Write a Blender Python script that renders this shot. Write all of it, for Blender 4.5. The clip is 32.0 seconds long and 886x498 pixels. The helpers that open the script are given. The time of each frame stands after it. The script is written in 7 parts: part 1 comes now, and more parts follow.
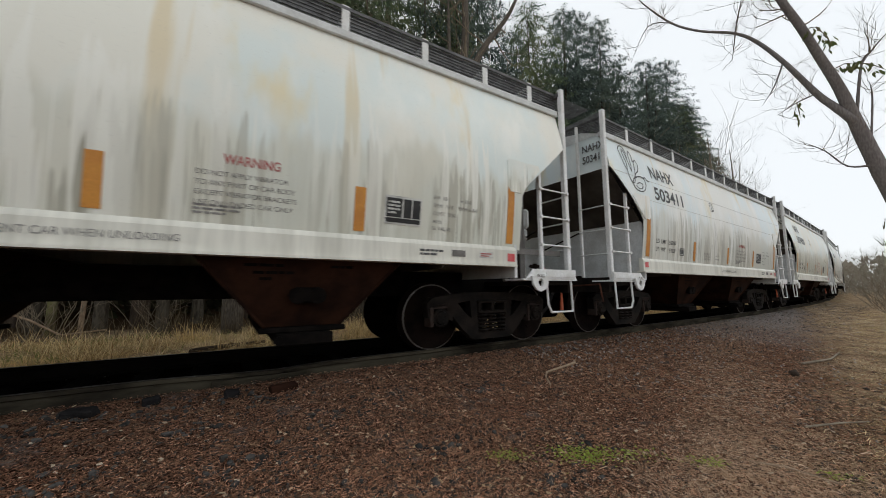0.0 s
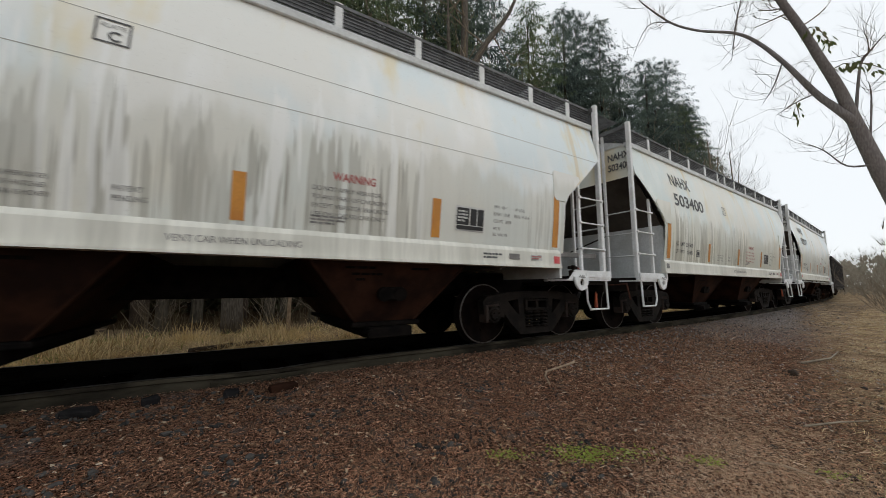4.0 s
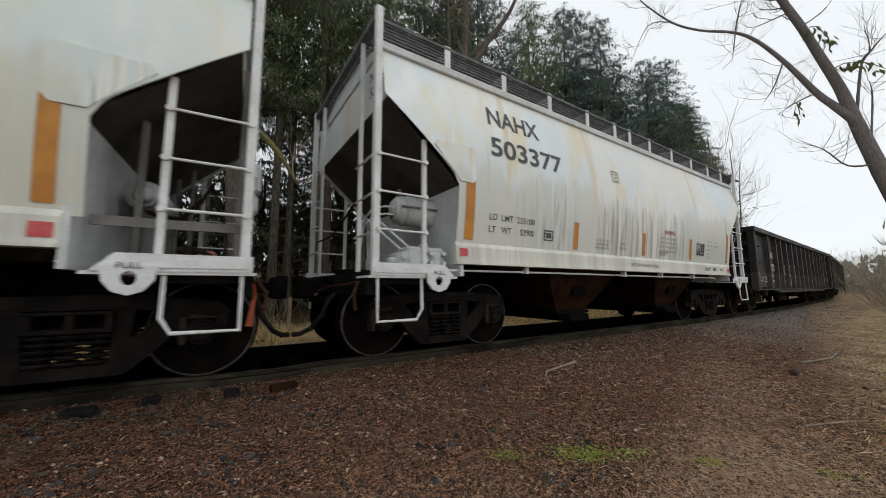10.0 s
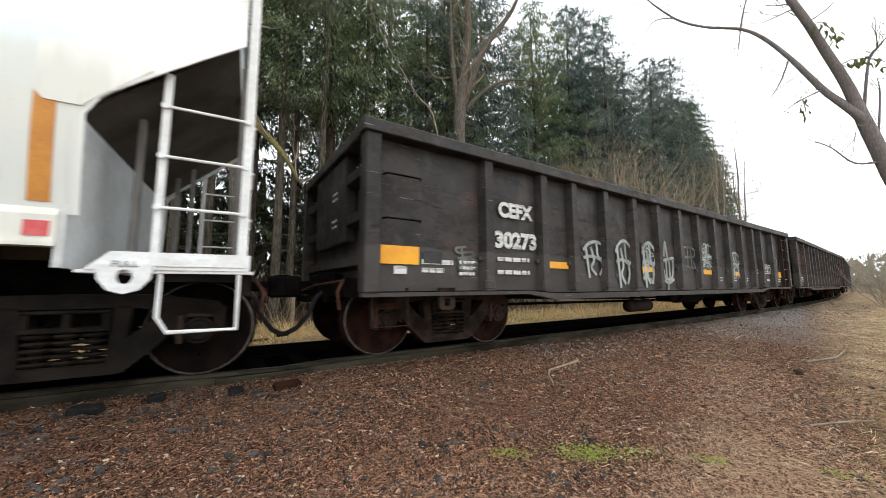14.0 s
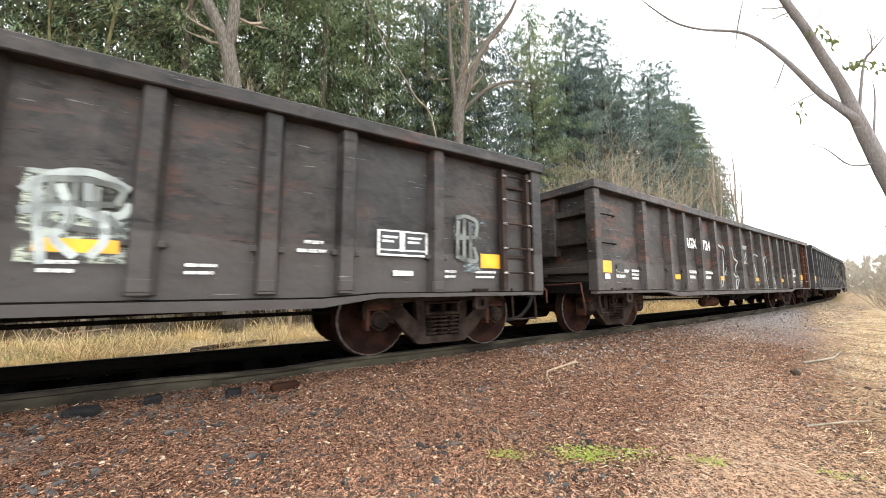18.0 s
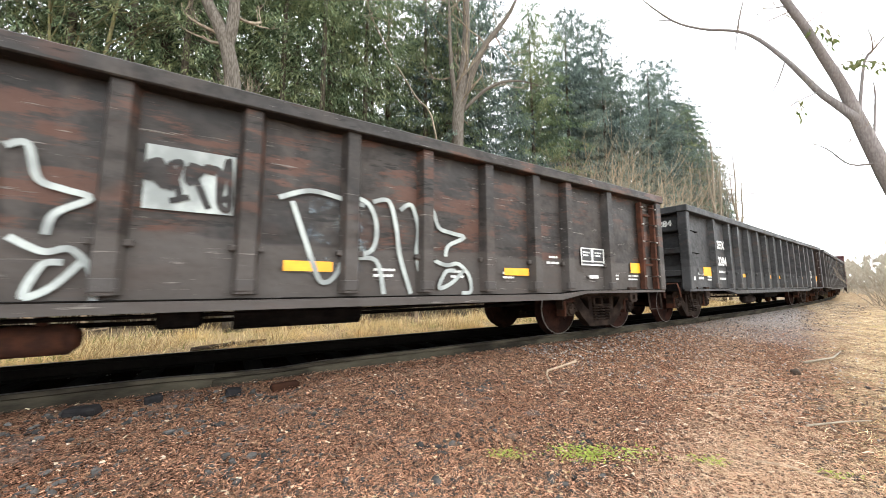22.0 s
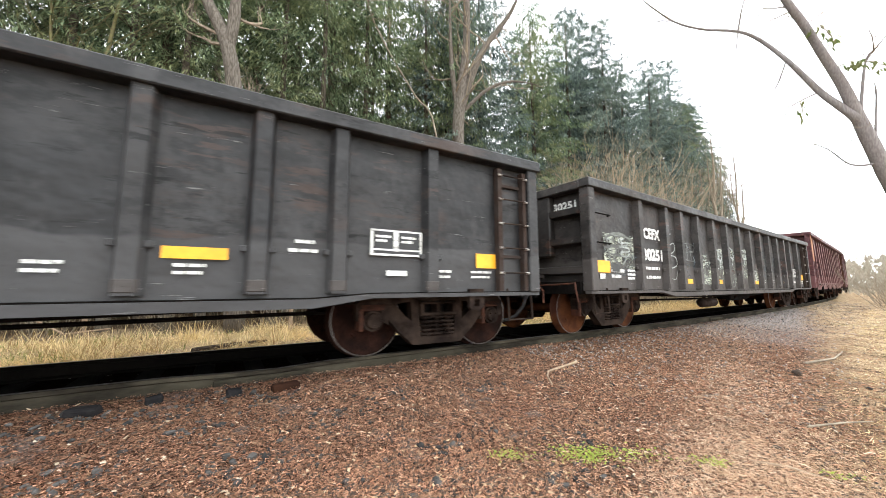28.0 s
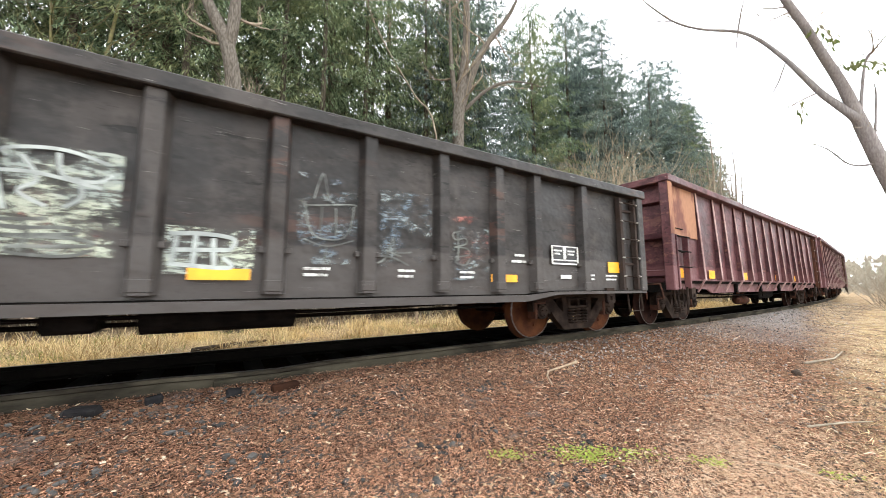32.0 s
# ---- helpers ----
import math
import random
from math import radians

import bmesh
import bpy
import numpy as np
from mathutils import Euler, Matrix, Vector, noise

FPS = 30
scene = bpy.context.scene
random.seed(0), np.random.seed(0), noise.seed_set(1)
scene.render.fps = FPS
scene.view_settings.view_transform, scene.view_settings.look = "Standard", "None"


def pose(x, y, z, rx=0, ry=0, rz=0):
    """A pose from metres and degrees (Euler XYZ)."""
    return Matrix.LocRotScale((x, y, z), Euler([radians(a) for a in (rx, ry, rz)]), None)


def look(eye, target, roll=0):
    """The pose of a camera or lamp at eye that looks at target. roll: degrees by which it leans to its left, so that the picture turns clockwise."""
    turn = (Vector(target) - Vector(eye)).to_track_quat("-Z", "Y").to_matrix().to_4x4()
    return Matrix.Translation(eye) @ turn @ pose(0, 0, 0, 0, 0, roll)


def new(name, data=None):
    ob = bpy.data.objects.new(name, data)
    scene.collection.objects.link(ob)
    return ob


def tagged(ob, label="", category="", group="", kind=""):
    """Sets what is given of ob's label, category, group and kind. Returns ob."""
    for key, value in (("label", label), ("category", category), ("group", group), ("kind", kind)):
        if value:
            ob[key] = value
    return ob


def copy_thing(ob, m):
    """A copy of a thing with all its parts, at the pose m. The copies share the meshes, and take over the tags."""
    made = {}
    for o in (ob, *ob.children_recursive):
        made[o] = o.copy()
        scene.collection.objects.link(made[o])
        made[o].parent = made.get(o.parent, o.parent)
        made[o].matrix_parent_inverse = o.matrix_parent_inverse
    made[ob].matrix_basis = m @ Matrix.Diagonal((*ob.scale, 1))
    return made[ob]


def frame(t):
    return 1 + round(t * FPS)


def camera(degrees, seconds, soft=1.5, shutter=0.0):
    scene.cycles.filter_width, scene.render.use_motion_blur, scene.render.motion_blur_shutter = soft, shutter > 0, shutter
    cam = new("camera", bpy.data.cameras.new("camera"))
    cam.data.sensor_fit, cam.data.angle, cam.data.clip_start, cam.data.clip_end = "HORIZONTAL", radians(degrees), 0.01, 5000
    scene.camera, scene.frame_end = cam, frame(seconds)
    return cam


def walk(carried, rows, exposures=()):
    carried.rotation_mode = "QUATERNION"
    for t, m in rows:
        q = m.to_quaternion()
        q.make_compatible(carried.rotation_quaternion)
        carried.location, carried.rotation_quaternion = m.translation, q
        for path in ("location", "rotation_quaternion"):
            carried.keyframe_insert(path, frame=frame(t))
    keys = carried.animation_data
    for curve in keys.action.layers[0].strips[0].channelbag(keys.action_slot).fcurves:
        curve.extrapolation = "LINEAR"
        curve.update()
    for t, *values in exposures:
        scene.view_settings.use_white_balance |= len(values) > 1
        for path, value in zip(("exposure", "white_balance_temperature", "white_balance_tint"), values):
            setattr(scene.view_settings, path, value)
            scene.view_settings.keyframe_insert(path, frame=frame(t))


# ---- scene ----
# ---------------- camera: a phone on a stand beside a curved railway ----------------
EYE = Vector((0.0, 0.0, 0.854))
cam = camera(104.4, 32.0, 0.6, 0.3)


def aim(dx=0.0, dy=0.0):
    """The camera's pose; dx, dy: the small sway of the stand, in 1/780 of a radian."""
    yaw, tilt = radians(-31.442 + 0.0735 * dx), radians(6.427 + 0.0735 * dy)
    way = Vector((-math.sin(yaw) * math.cos(tilt), math.cos(yaw) * math.cos(tilt), math.sin(tilt)))
    return look(EYE, EYE + way, -0.199)


SWAY_FIRST = [(0.0, -3.1, 1.7), (0.5, -4.9, 3.3), (1.0, -8.7, 3.6), (1.5, -0.9, 0.5), (2.0, 4.8, -3.0), (2.5, 6.2, -4.8),
              (3.0, -0.3, -2.0), (3.5, -4.3, 0.3), (5.5, -0.9, 1.5), (6.0, 2.6, -2.0), (6.5, 5.5, -4.8), (7.0, 3.1, -4.0),
              (7.5, -0.2, -1.9), (8.0, -1.9, -1.0), (8.5, -4.0, 0.2), (9.0, -4.9, 1.8), (9.5, -6.6, 2.6), (10.0, -3.3, 0.4)]
SWAY_LAST = [(10.5, 6.2, -4.4), (11.0, 5.1, -3.7), (11.5, -1.7, -0.3), (12.0, -3.0, 0.5), (12.5, -4.0, 0.4), (13.0, -4.5, -1.0),
             (13.5, 1.0, -4.9), (14.0, 2.8, -2.6), (14.5, 2.7, 3.3), (16.5, -2.5, 0.3), (18.0, -1.2, -0.3), (20.0, -0.2, -0.5),
             (22.0, -1.0, -1.0), (24.0, 0.2, 0.2), (28.0, 0.2, 0.1), (29.5, 0.6, 0.8), (32.0, 0.0, 0.2)]
EXPOSURES = [(0.0, -1.2), (13.0, -1.22), (13.5, -0.78), (14.0, -0.1), (14.6, 0.58), (16.5, 0.98), (32.0, 0.98)]
walk(cam, [(t, aim(dx, dy)) for t, dx, dy in SWAY_FIRST + SWAY_LAST], EXPOSURES)

# ---------------- overcast winter daylight ----------------
world = bpy.data.worlds.new("overcast_sky")
scene.world = world
world.use_nodes = True
wn, wl = world.node_tree.nodes, world.node_tree.links
wn.clear()
sky = wn.new("ShaderNodeTexSky")
sky.sky_type, sky.sun_disc = "NISHITA", False
sky.sun_elevation, sky.sun_rotation = radians(38), radians(140)
sky_bg, cloud_bg = wn.new("ShaderNodeBackground"), wn.new("ShaderNodeBackground")
sky_bg.inputs["Strength"].default_value = 0.10
cloud_bg.inputs["Color"].default_value = (0.93, 0.97, 1.0, 1)
cloud_bg.inputs["Strength"].default_value = 2.6
blend, wout = wn.new("ShaderNodeMixShader"), wn.new("ShaderNodeOutputWorld")
blend.inputs[0].default_value = 0.85
wl.new(sky.outputs[0], sky_bg.inputs["Color"])
wl.new(sky_bg.outputs[0], blend.inputs[1])
wl.new(cloud_bg.outputs[0], blend.inputs[2])
wl.new(blend.outputs[0], wout.inputs[0])
sun_data = bpy.data.lights.new("sun", "SUN")
sun_data.energy, sun_data.angle, sun_data.color = 0.5, radians(25), (1.0, 0.97, 0.92)
sun = new("sun", sun_data)
sun.matrix_world = look((0, 0, 30), (-11, 14, 13))
# ---------------- materials ----------------
class Nodes:
    """A node material under construction."""

    def __init__(self, name, rough=0.7, metal=0.0, by_object=True):
        self.mat = bpy.data.materials.new(name)
        self.mat.use_nodes = True
        self.n, self.l = self.mat.node_tree.nodes, self.mat.node_tree.links
        self.bsdf = self.n["Principled BSDF"]
        self.bsdf.inputs["Roughness"].default_value = rough
        self.bsdf.inputs["Metallic"].default_value = metal
        self.bsdf.inputs["Specular IOR Level"].default_value = 0.04 if rough > 0.8 else 0.15 if rough > 0.55 else 0.4
        tc = self.n.new("ShaderNodeTexCoord")
        self.co = tc.outputs["Object"]
        if by_object:
            info = self.n.new("ShaderNodeObjectInfo")
            mul = self.n.new("ShaderNodeVectorMath")
            mul.operation = "MULTIPLY_ADD"
            self.l.new(info.outputs["Random"], mul.inputs[0])
            mul.inputs[1].default_value = (37.0, 11.0, 0.0)
            self.l.new(self.co, mul.inputs[2])
            self.shift = mul.outputs[0]
        else:
            self.shift = self.co

    def noise(self, scale, detail=4.0, stretch=(1, 1, 1), rough=0.55, plain=False):
        mp = self.n.new("ShaderNodeMapping")
        mp.inputs["Scale"].default_value = stretch
        self.l.new(self.co if plain else self.shift, mp.inputs["Vector"])
        nz = self.n.new("ShaderNodeTexNoise")
        nz.inputs["Scale"].default_value, nz.inputs["Detail"].default_value, nz.inputs["Roughness"].default_value = scale, detail, rough
        self.l.new(mp.outputs[0], nz.inputs["Vector"])
        return nz.outputs["Fac"]

    def ramp(self, fac, lo, hi, a=0.0, b=1.0):
        mr = self.n.new("ShaderNodeMapRange")
        mr.interpolation_type = "SMOOTHSTEP"
        for k, v in zip(("From Min", "From Max", "To Min", "To Max"), (lo, hi, a, b)):
            mr.inputs[k].default_value = v
        self.l.new(fac, mr.inputs["Value"])
        return mr.outputs["Result"]

    def math(self, op, a, b):
        m = self.n.new("ShaderNodeMath")
        m.operation = op
        for i, v in enumerate((a, b)):
            if isinstance(v, (int, float)):
                m.inputs[i].default_value = v
            else:
                self.l.new(v, m.inputs[i])
        return m.outputs[0]

    def mix(self, fac, a, b):
        m = self.n.new("ShaderNodeMix")
        m.data_type = "RGBA"
        for i, v in ((0, fac), (6, a), (7, b)):
            if isinstance(v, (int, float)):
                m.inputs[i].default_value = v
            elif isinstance(v, tuple):
                m.inputs[i].default_value = (*v, 1)
            else:
                self.l.new(v, m.inputs[i])
        return m.outputs[2]

    def axis(self, k):
        sep = self.n.new("ShaderNodeSeparateXYZ")
        self.l.new(self.co, sep.inputs[0])
        return sep.outputs[k]

    def island(self):
        return self.n.new("ShaderNodeNewGeometry").outputs["Random Per Island"]

    def done(self, color, rough=None, bump=None, strength=0.3, distance=0.02):
        self.l.new(color, self.bsdf.inputs["Base Color"])
        if rough is not None:
            self.l.new(rough, self.bsdf.inputs["Roughness"])
        if bump is not None:
            b = self.n.new("ShaderNodeBump")
            b.inputs["Strength"].default_value, b.inputs["Distance"].default_value = strength, distance
            self.l.new(bump, b.inputs["Height"])
            self.l.new(b.outputs[0], self.bsdf.inputs["Normal"])
        return self.mat


def simple(name, c1, c2, scale=6.0, rough=0.7, metal=0.0, bump=0.2, stretch=(1, 1, 1), lo=0.35, hi=0.65, fine=True):
    k = Nodes(name, rough, metal)
    nz = k.noise(scale, 5, stretch)
    col = k.mix(k.ramp(nz, lo, hi), c1, c2)
    if fine:
        g = k.noise(scale * 9, 3, stretch)
        col = k.mix(k.ramp(g, 0.3, 0.75, 0.0, 0.35), col, tuple(v * 0.55 for v in c1))
        nz = g
    return k.done(col, None, nz, bump, 0.01)


def hopper_paint(name="hopper_paint", tint=(1.0, 1.0, 1.0)):
    k = Nodes(name, 0.35)
    k.bsdf.inputs["Specular IOR Level"].default_value = 0.6
    z = k.axis(2)
    big = k.noise(0.7, 4, (1, 1, 0.7))
    col = k.mix(k.ramp(big, 0.42, 0.60), (0.70, 0.775, 0.79), (0.79, 0.785, 0.74))
    col = k.mix(k.ramp(k.noise(2.1, 5, (1, 1, 0.4)), 0.50, 0.75, 0.0, 0.6), col, (0.87, 0.88, 0.87))
    blot = k.math("MULTIPLY", k.ramp(k.noise(1.4, 4, (1, 1, 0.35)), 0.55, 0.70), k.ramp(z, 2.1, 2.9, 0.35, 0.8))
    col = k.mix(blot, col, (0.76, 0.66, 0.42))
    # faint road film on the lower half with a scalloped upper edge
    film = k.math("ADD", z, k.math("MULTIPLY", k.math("SUBTRACT", k.noise(1.1, 4, (1, 0.1, 0.0), 0.65), 0.5), 1.8))
    col = k.mix(k.ramp(film, 2.5, 2.25, 0.0, 0.6), col, (0.60, 0.59, 0.51))
    # rust that weeps from the roof edge in a few places
    weep = k.math("MULTIPLY", k.ramp(k.noise(2.6, 3, (1, 0.1, 0.06), 0.6), 0.60, 0.68), k.ramp(z, 1.7, 3.0, 0.1, 0.6))
    col = k.mix(weep, col, (0.66, 0.52, 0.28))
    # narrow runs: each starts at its own height, wavers a little and goes down to the sill
    runs = ((3.8, 0.54, 0.555, 0.36, 0.03, 1.9, 1.45, (0.50, 0.495, 0.45)), (8.0, 0.55, 0.565, 0.72, 0.03, 2.2, 1.20, (0.40, 0.39, 0.335)),
            (14.0, 0.56, 0.58, 0.72, 0.03, 2.4, 0.95, (0.35, 0.34, 0.285)), (25.0, 0.585, 0.61, 0.65, 0.03, 2.5, 0.75, (0.28, 0.27, 0.225)), (9.5, 0.555, 0.575, 0.75, 0.04, 2.2, 1.6, (0.84, 0.845, 0.82)))
    gate = k.ramp(k.noise(0.55, 2, (1, 0.1, 0)), 0.42, 0.56, 0.06, 1.0)
    for scale, lo, hi, depth, wobble, span, low, stain in runs:
        lane = k.ramp(k.noise(scale, 3, (1.0, 0.1, wobble), 0.45), lo, hi)
        head = k.math("ADD", k.math("MULTIPLY", k.noise(scale * 0.7 + 0.8, 4, (1.0, 0.1, 0.0), 0.7), span), low)
        gap = k.math("SUBTRACT", head, z)
        run = k.math("MULTIPLY", k.ramp(gap, -0.02, 0.05), k.ramp(gap, 2.2, 0.1, 0.6, 1.0))
        col = k.mix(k.math("MULTIPLY", k.math("MULTIPLY", lane, run), k.math("MULTIPLY", gate, depth)), col, stain)
    if tint[2] < 1:
        m = k.n.new("ShaderNodeMix")
        m.data_type, m.blend_type = "RGBA", "MULTIPLY"
        m.inputs[0].default_value = 1.0
        m.inputs[7].default_value = (*tint, 1)
        k.l.new(col, m.inputs[6])
        col = m.outputs[2]
    speck = k.ramp(k.noise(60, 3), 0.62, 0.75, 0.0, 0.35)
    col = k.mix(speck, col, (0.36, 0.34, 0.30))
    return k.done(col, k.ramp(big, 0.3, 0.7, 0.28, 0.42), k.noise(1.1, 3, (1, 1, 0.6)), 0.30, 0.03)


def gondola_paint(name, base, worn, rust, light, wear=0.0):
    k = Nodes(name, 0.55)
    k.bsdf.inputs["Specular IOR Level"].default_value = 0.24
    big = k.noise(0.9, 5)
    col = k.mix(k.ramp(big, 0.35, 0.65), base, worn)
    col = k.mix(k.ramp(k.noise(4.5, 7, (0.7, 1, 1.2), 0.7), 0.42, 0.62, 0.0, 0.7), col, tuple(v * 0.55 for v in base))
    col = k.mix(k.ramp(k.noise(1.6, 6, (1, 1, 0.5), 0.65), 0.54, 0.66, 0.0, 0.55), col, tuple(v * 1.5 for v in worn))
    scuff = k.math("MULTIPLY", k.ramp(k.noise(2.2, 7, (0.5, 1, 2.4), 0.72), 0.53 - wear * 0.5, 0.60 - wear * 0.5), k.ramp(k.noise(0.7, 3), 0.46 - wear, 0.60 - wear))
    col = k.mix(k.math("MULTIPLY", scuff, 0.7), col, rust)
    black = k.ramp(k.noise(3.4, 6, (0.45, 1, 2.6), 0.7), 0.585, 0.65, 0.0, 0.8)
    col = k.mix(black, col, tuple(v * 0.3 for v in base))
    # greyer road film on the lowest third, with a ragged upper edge
    edge = k.math("ADD", k.axis(2), k.math("MULTIPLY", k.math("SUBTRACT", k.noise(1.2, 5, (0.7, 1, 1)), 0.5), 0.30))
    film = k.ramp(edge, 1.33, 1.29, 0.0, 0.9)
    col = k.mix(film, col, tuple(v * 1.15 + 0.006 for v in worn))
    scr = k.ramp(k.noise(7, 6, (0.28, 1, 3.6), 0.7), 0.645 - wear * 0.5, 0.70 - wear * 0.5)
    col = k.mix(k.math("MULTIPLY", scr, 0.8), col, light)
    col = k.mix(k.ramp(k.noise(45, 4), 0.55, 0.8, 0.0, 0.4), col, tuple(v * 0.4 for v in base))
    dent = k.math("ADD", k.noise(1.7, 3, (1, 1, 1.3)), k.math("MULTIPLY", scr, 0.06))
    return k.done(col, k.ramp(big, 0.3, 0.7, 0.45, 0.66), dent, 0.7, 0.07)


def ground_mat():
    k = Nodes("needle_litter", 0.95, by_object=False)
    k.bsdf.inputs["Specular IOR Level"].default_value = 0.0
    x, y = k.axis(0), k.axis(1)
    fine = k.noise(48, 9, rough=0.85)
    mid = k.noise(3.2, 6, rough=0.65)
    col = k.mix(k.ramp(fine, 0.46, 0.58), (0.012, 0.0065, 0.005), (0.29, 0.15, 0.095))
    clump = k.noise(8.5, 9, rough=0.85)
    col = k.mix(k.ramp(clump, 0.53, 0.60, 0.0, 0.7), col, (0.36, 0.225, 0.14))
    col = k.mix(k.ramp(clump, 0.45, 0.38, 0.0, 0.75), col, (0.030, 0.018, 0.014))
    col = k.mix(k.ramp(k.noise(105, 6, rough=0.85), 0.55, 0.62, 0.0, 0.85), col, (0.40, 0.285, 0.19))
    col = k.mix(k.ramp(k.noise(70, 5, (1, 1, 1), 0.8), 0.56, 0.63, 0.0, 0.8), col, (0.022, 0.015, 0.013))
    stony = k.mix(k.ramp(k.noise(36, 6, rough=0.8), 0.42, 0.60), (0.030, 0.028, 0.028), (0.20, 0.19, 0.185))
    col = k.mix(k.ramp(mid, 0.55, 0.68, 0.0, 0.7), col, stony)
    straw = k.mix(k.ramp(k.noise(40, 8, rough=0.85), 0.43, 0.58), (0.20, 0.125, 0.07), (0.74, 0.59, 0.39))
    straw = k.mix(k.ramp(k.noise(7, 8, (1, 1, 1), 0.8), 0.40, 0.50, 0.65, 0.0), straw, (0.16, 0.095, 0.05))
    green = k.ramp(k.noise(0.9, 4), 0.57, 0.70, 0.0, 0.35)
    straw = k.mix(green, straw, (0.16, 0.17, 0.06))
    wob = k.math("MULTIPLY", k.math("SUBTRACT", k.noise(0.55, 5), 0.5), 3.0)
    across = k.math("SUBTRACT", y, k.math("MULTIPLY", k.math("MULTIPLY", x, x), 0.0021))
    far_side = k.ramp(k.math("ADD", across, k.math("MULTIPLY", wob, 0.3)), 6.5, 7.0)
    near = k.math("ADD", k.math("SUBTRACT", k.math("MULTIPLY", x, 0.21), k.math("SUBTRACT", y, k.math("MULTIPLY", k.math("MULTIPLY", x, x), 0.0012))), k.math("MULTIPLY", wob, 0.45))
    # pale gravel shoulder further down the line
    grav = k.mix(k.ramp(k.noise(30, 7, rough=0.85), 0.42, 0.58), (0.085, 0.075, 0.072), (0.46, 0.42, 0.39))
    gm = k.math("MULTIPLY", k.ramp(k.math("ADD", x, k.math("MULTIPLY", wob, 2.0)), 7.0, 15.0, 0.0, 0.75), k.ramp(near, 0.6, -0.3))
    col = k.mix(k.math("MULTIPLY", gm, k.math("SUBTRACT", 1.0, far_side)), col, grav)
    col = k.mix(k.math("MULTIPLY", k.ramp(near, -0.3, 0.9, 0.0, 0.9), k.ramp(k.noise(1.7, 6, rough=0.7), 0.42, 0.58, 0.45, 1.0)), col, straw)
    col = k.mix(far_side, col, straw)
    floor_f = k.ramp(k.math("ADD", across, wob), 11.5, 13.5)
    col = k.mix(k.math("MULTIPLY", floor_f, far_side), col, (0.06, 0.04, 0.025))
    # shade beneath the train, painted near-black into the ballast between the rails
    track_shade = k.math("MULTIPLY", k.ramp(across, 4.25, 4.40), k.ramp(across, 6.15, 5.95))
    col = k.mix(k.math("MULTIPLY", track_shade, 0.96), col, (0.0026, 0.0022, 0.002))
    return k.done(col, None, k.math("ADD", fine, k.math("MULTIPLY", mid, 1.2)), 1.0, 0.035)


HOPPER = hopper_paint()
HOPPER_WARM = hopper_paint("cream_hopper_paint", (0.98, 0.97, 0.92))
GREY_TRIM = simple("hopper_trim", (0.68, 0.70, 0.70), (0.56, 0.57, 0.56), 3.0, 0.5)
WHITE_TRIM = simple("white_trim", (0.80, 0.81, 0.81), (0.68, 0.68, 0.66), 4.0, 0.5)
SEAM = simple("grimy_seam", (0.40, 0.385, 0.34), (0.52, 0.50, 0.45), 3.0, 0.6)
# Slope and strut paints: shade under the end overhang is mixed into both colours.
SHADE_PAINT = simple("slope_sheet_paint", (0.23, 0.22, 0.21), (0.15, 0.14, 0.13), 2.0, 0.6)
SLOPE_PAINT = simple("shaded_slope_paint", (0.10, 0.088, 0.076), (0.045, 0.037, 0.031), 1.4, 0.7)
GRATING = simple("galvanised_grating", (0.10, 0.10, 0.10), (0.17, 0.17, 0.17), 8.0, 0.6, 0.4)
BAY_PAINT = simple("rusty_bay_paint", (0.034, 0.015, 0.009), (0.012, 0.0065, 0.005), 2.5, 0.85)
GOND_DARK = gondola_paint("dark_gondola_paint", (0.020, 0.0175, 0.0165), (0.041, 0.0355, 0.0325), (0.066, 0.034, 0.025), (0.18, 0.165, 0.155))
GOND_SCUFFED = gondola_paint("scuffed_gondola_paint", (0.022, 0.0185, 0.0165), (0.044, 0.037, 0.0325), (0.088, 0.038, 0.024), (0.18, 0.16, 0.145), 0.055)
GOND_GREY = gondola_paint("blue_grey_gondola_paint", (0.0175, 0.0175, 0.0185), (0.034, 0.0335, 0.034), (0.048, 0.032, 0.026), (0.17, 0.165, 0.16))
GOND_RED = gondola_paint("oxide_gondola_paint", (0.062, 0.022, 0.026), (0.105, 0.042, 0.044), (0.18, 0.085, 0.065), (0.34, 0.24, 0.22))
# Near-black gear and underframe steel; shade beneath the wagons is in the colour.
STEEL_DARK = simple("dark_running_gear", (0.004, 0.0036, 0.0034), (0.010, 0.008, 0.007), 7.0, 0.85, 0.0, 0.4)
CAST = simple("dusty_cast_steel", (0.040, 0.028, 0.022), (0.010, 0.007, 0.006), 4.0, 0.85, 0.0, 0.6)
# Hopper truck colours, near-black: shade beneath the wagons is put into them.
CAST_SHADED = simple("shaded_cast_steel", (0.016, 0.0115, 0.009), (0.003, 0.0024, 0.002), 4.0, 0.8, 0.0, 0.6)
WHEEL_SHADED = simple("shaded_wheel", (0.004, 0.003, 0.0027), (0.011, 0.007, 0.0055), 5.0, 0.85, 0.0, 0.3)
WHEEL = simple("rusty_wheel", (0.011, 0.006, 0.005), (0.030, 0.013, 0.009), 5.0, 0.85, 0.0, 0.3)
WHEEL_RED = simple("bright_rusty_wheel", (0.085, 0.032, 0.014), (0.035, 0.014, 0.009), 4.0, 0.85, 0.0, 0.3)
TREAD = simple("polished_tread", (0.15, 0.135, 0.125), (0.07, 0.06, 0.055), 12.0, 0.5, 0.6, 0.1)
WORN_EDGE = simple("worn_oxide_edge", (0.40, 0.27, 0.25), (0.20, 0.11, 0.105), 3.0, 0.75)
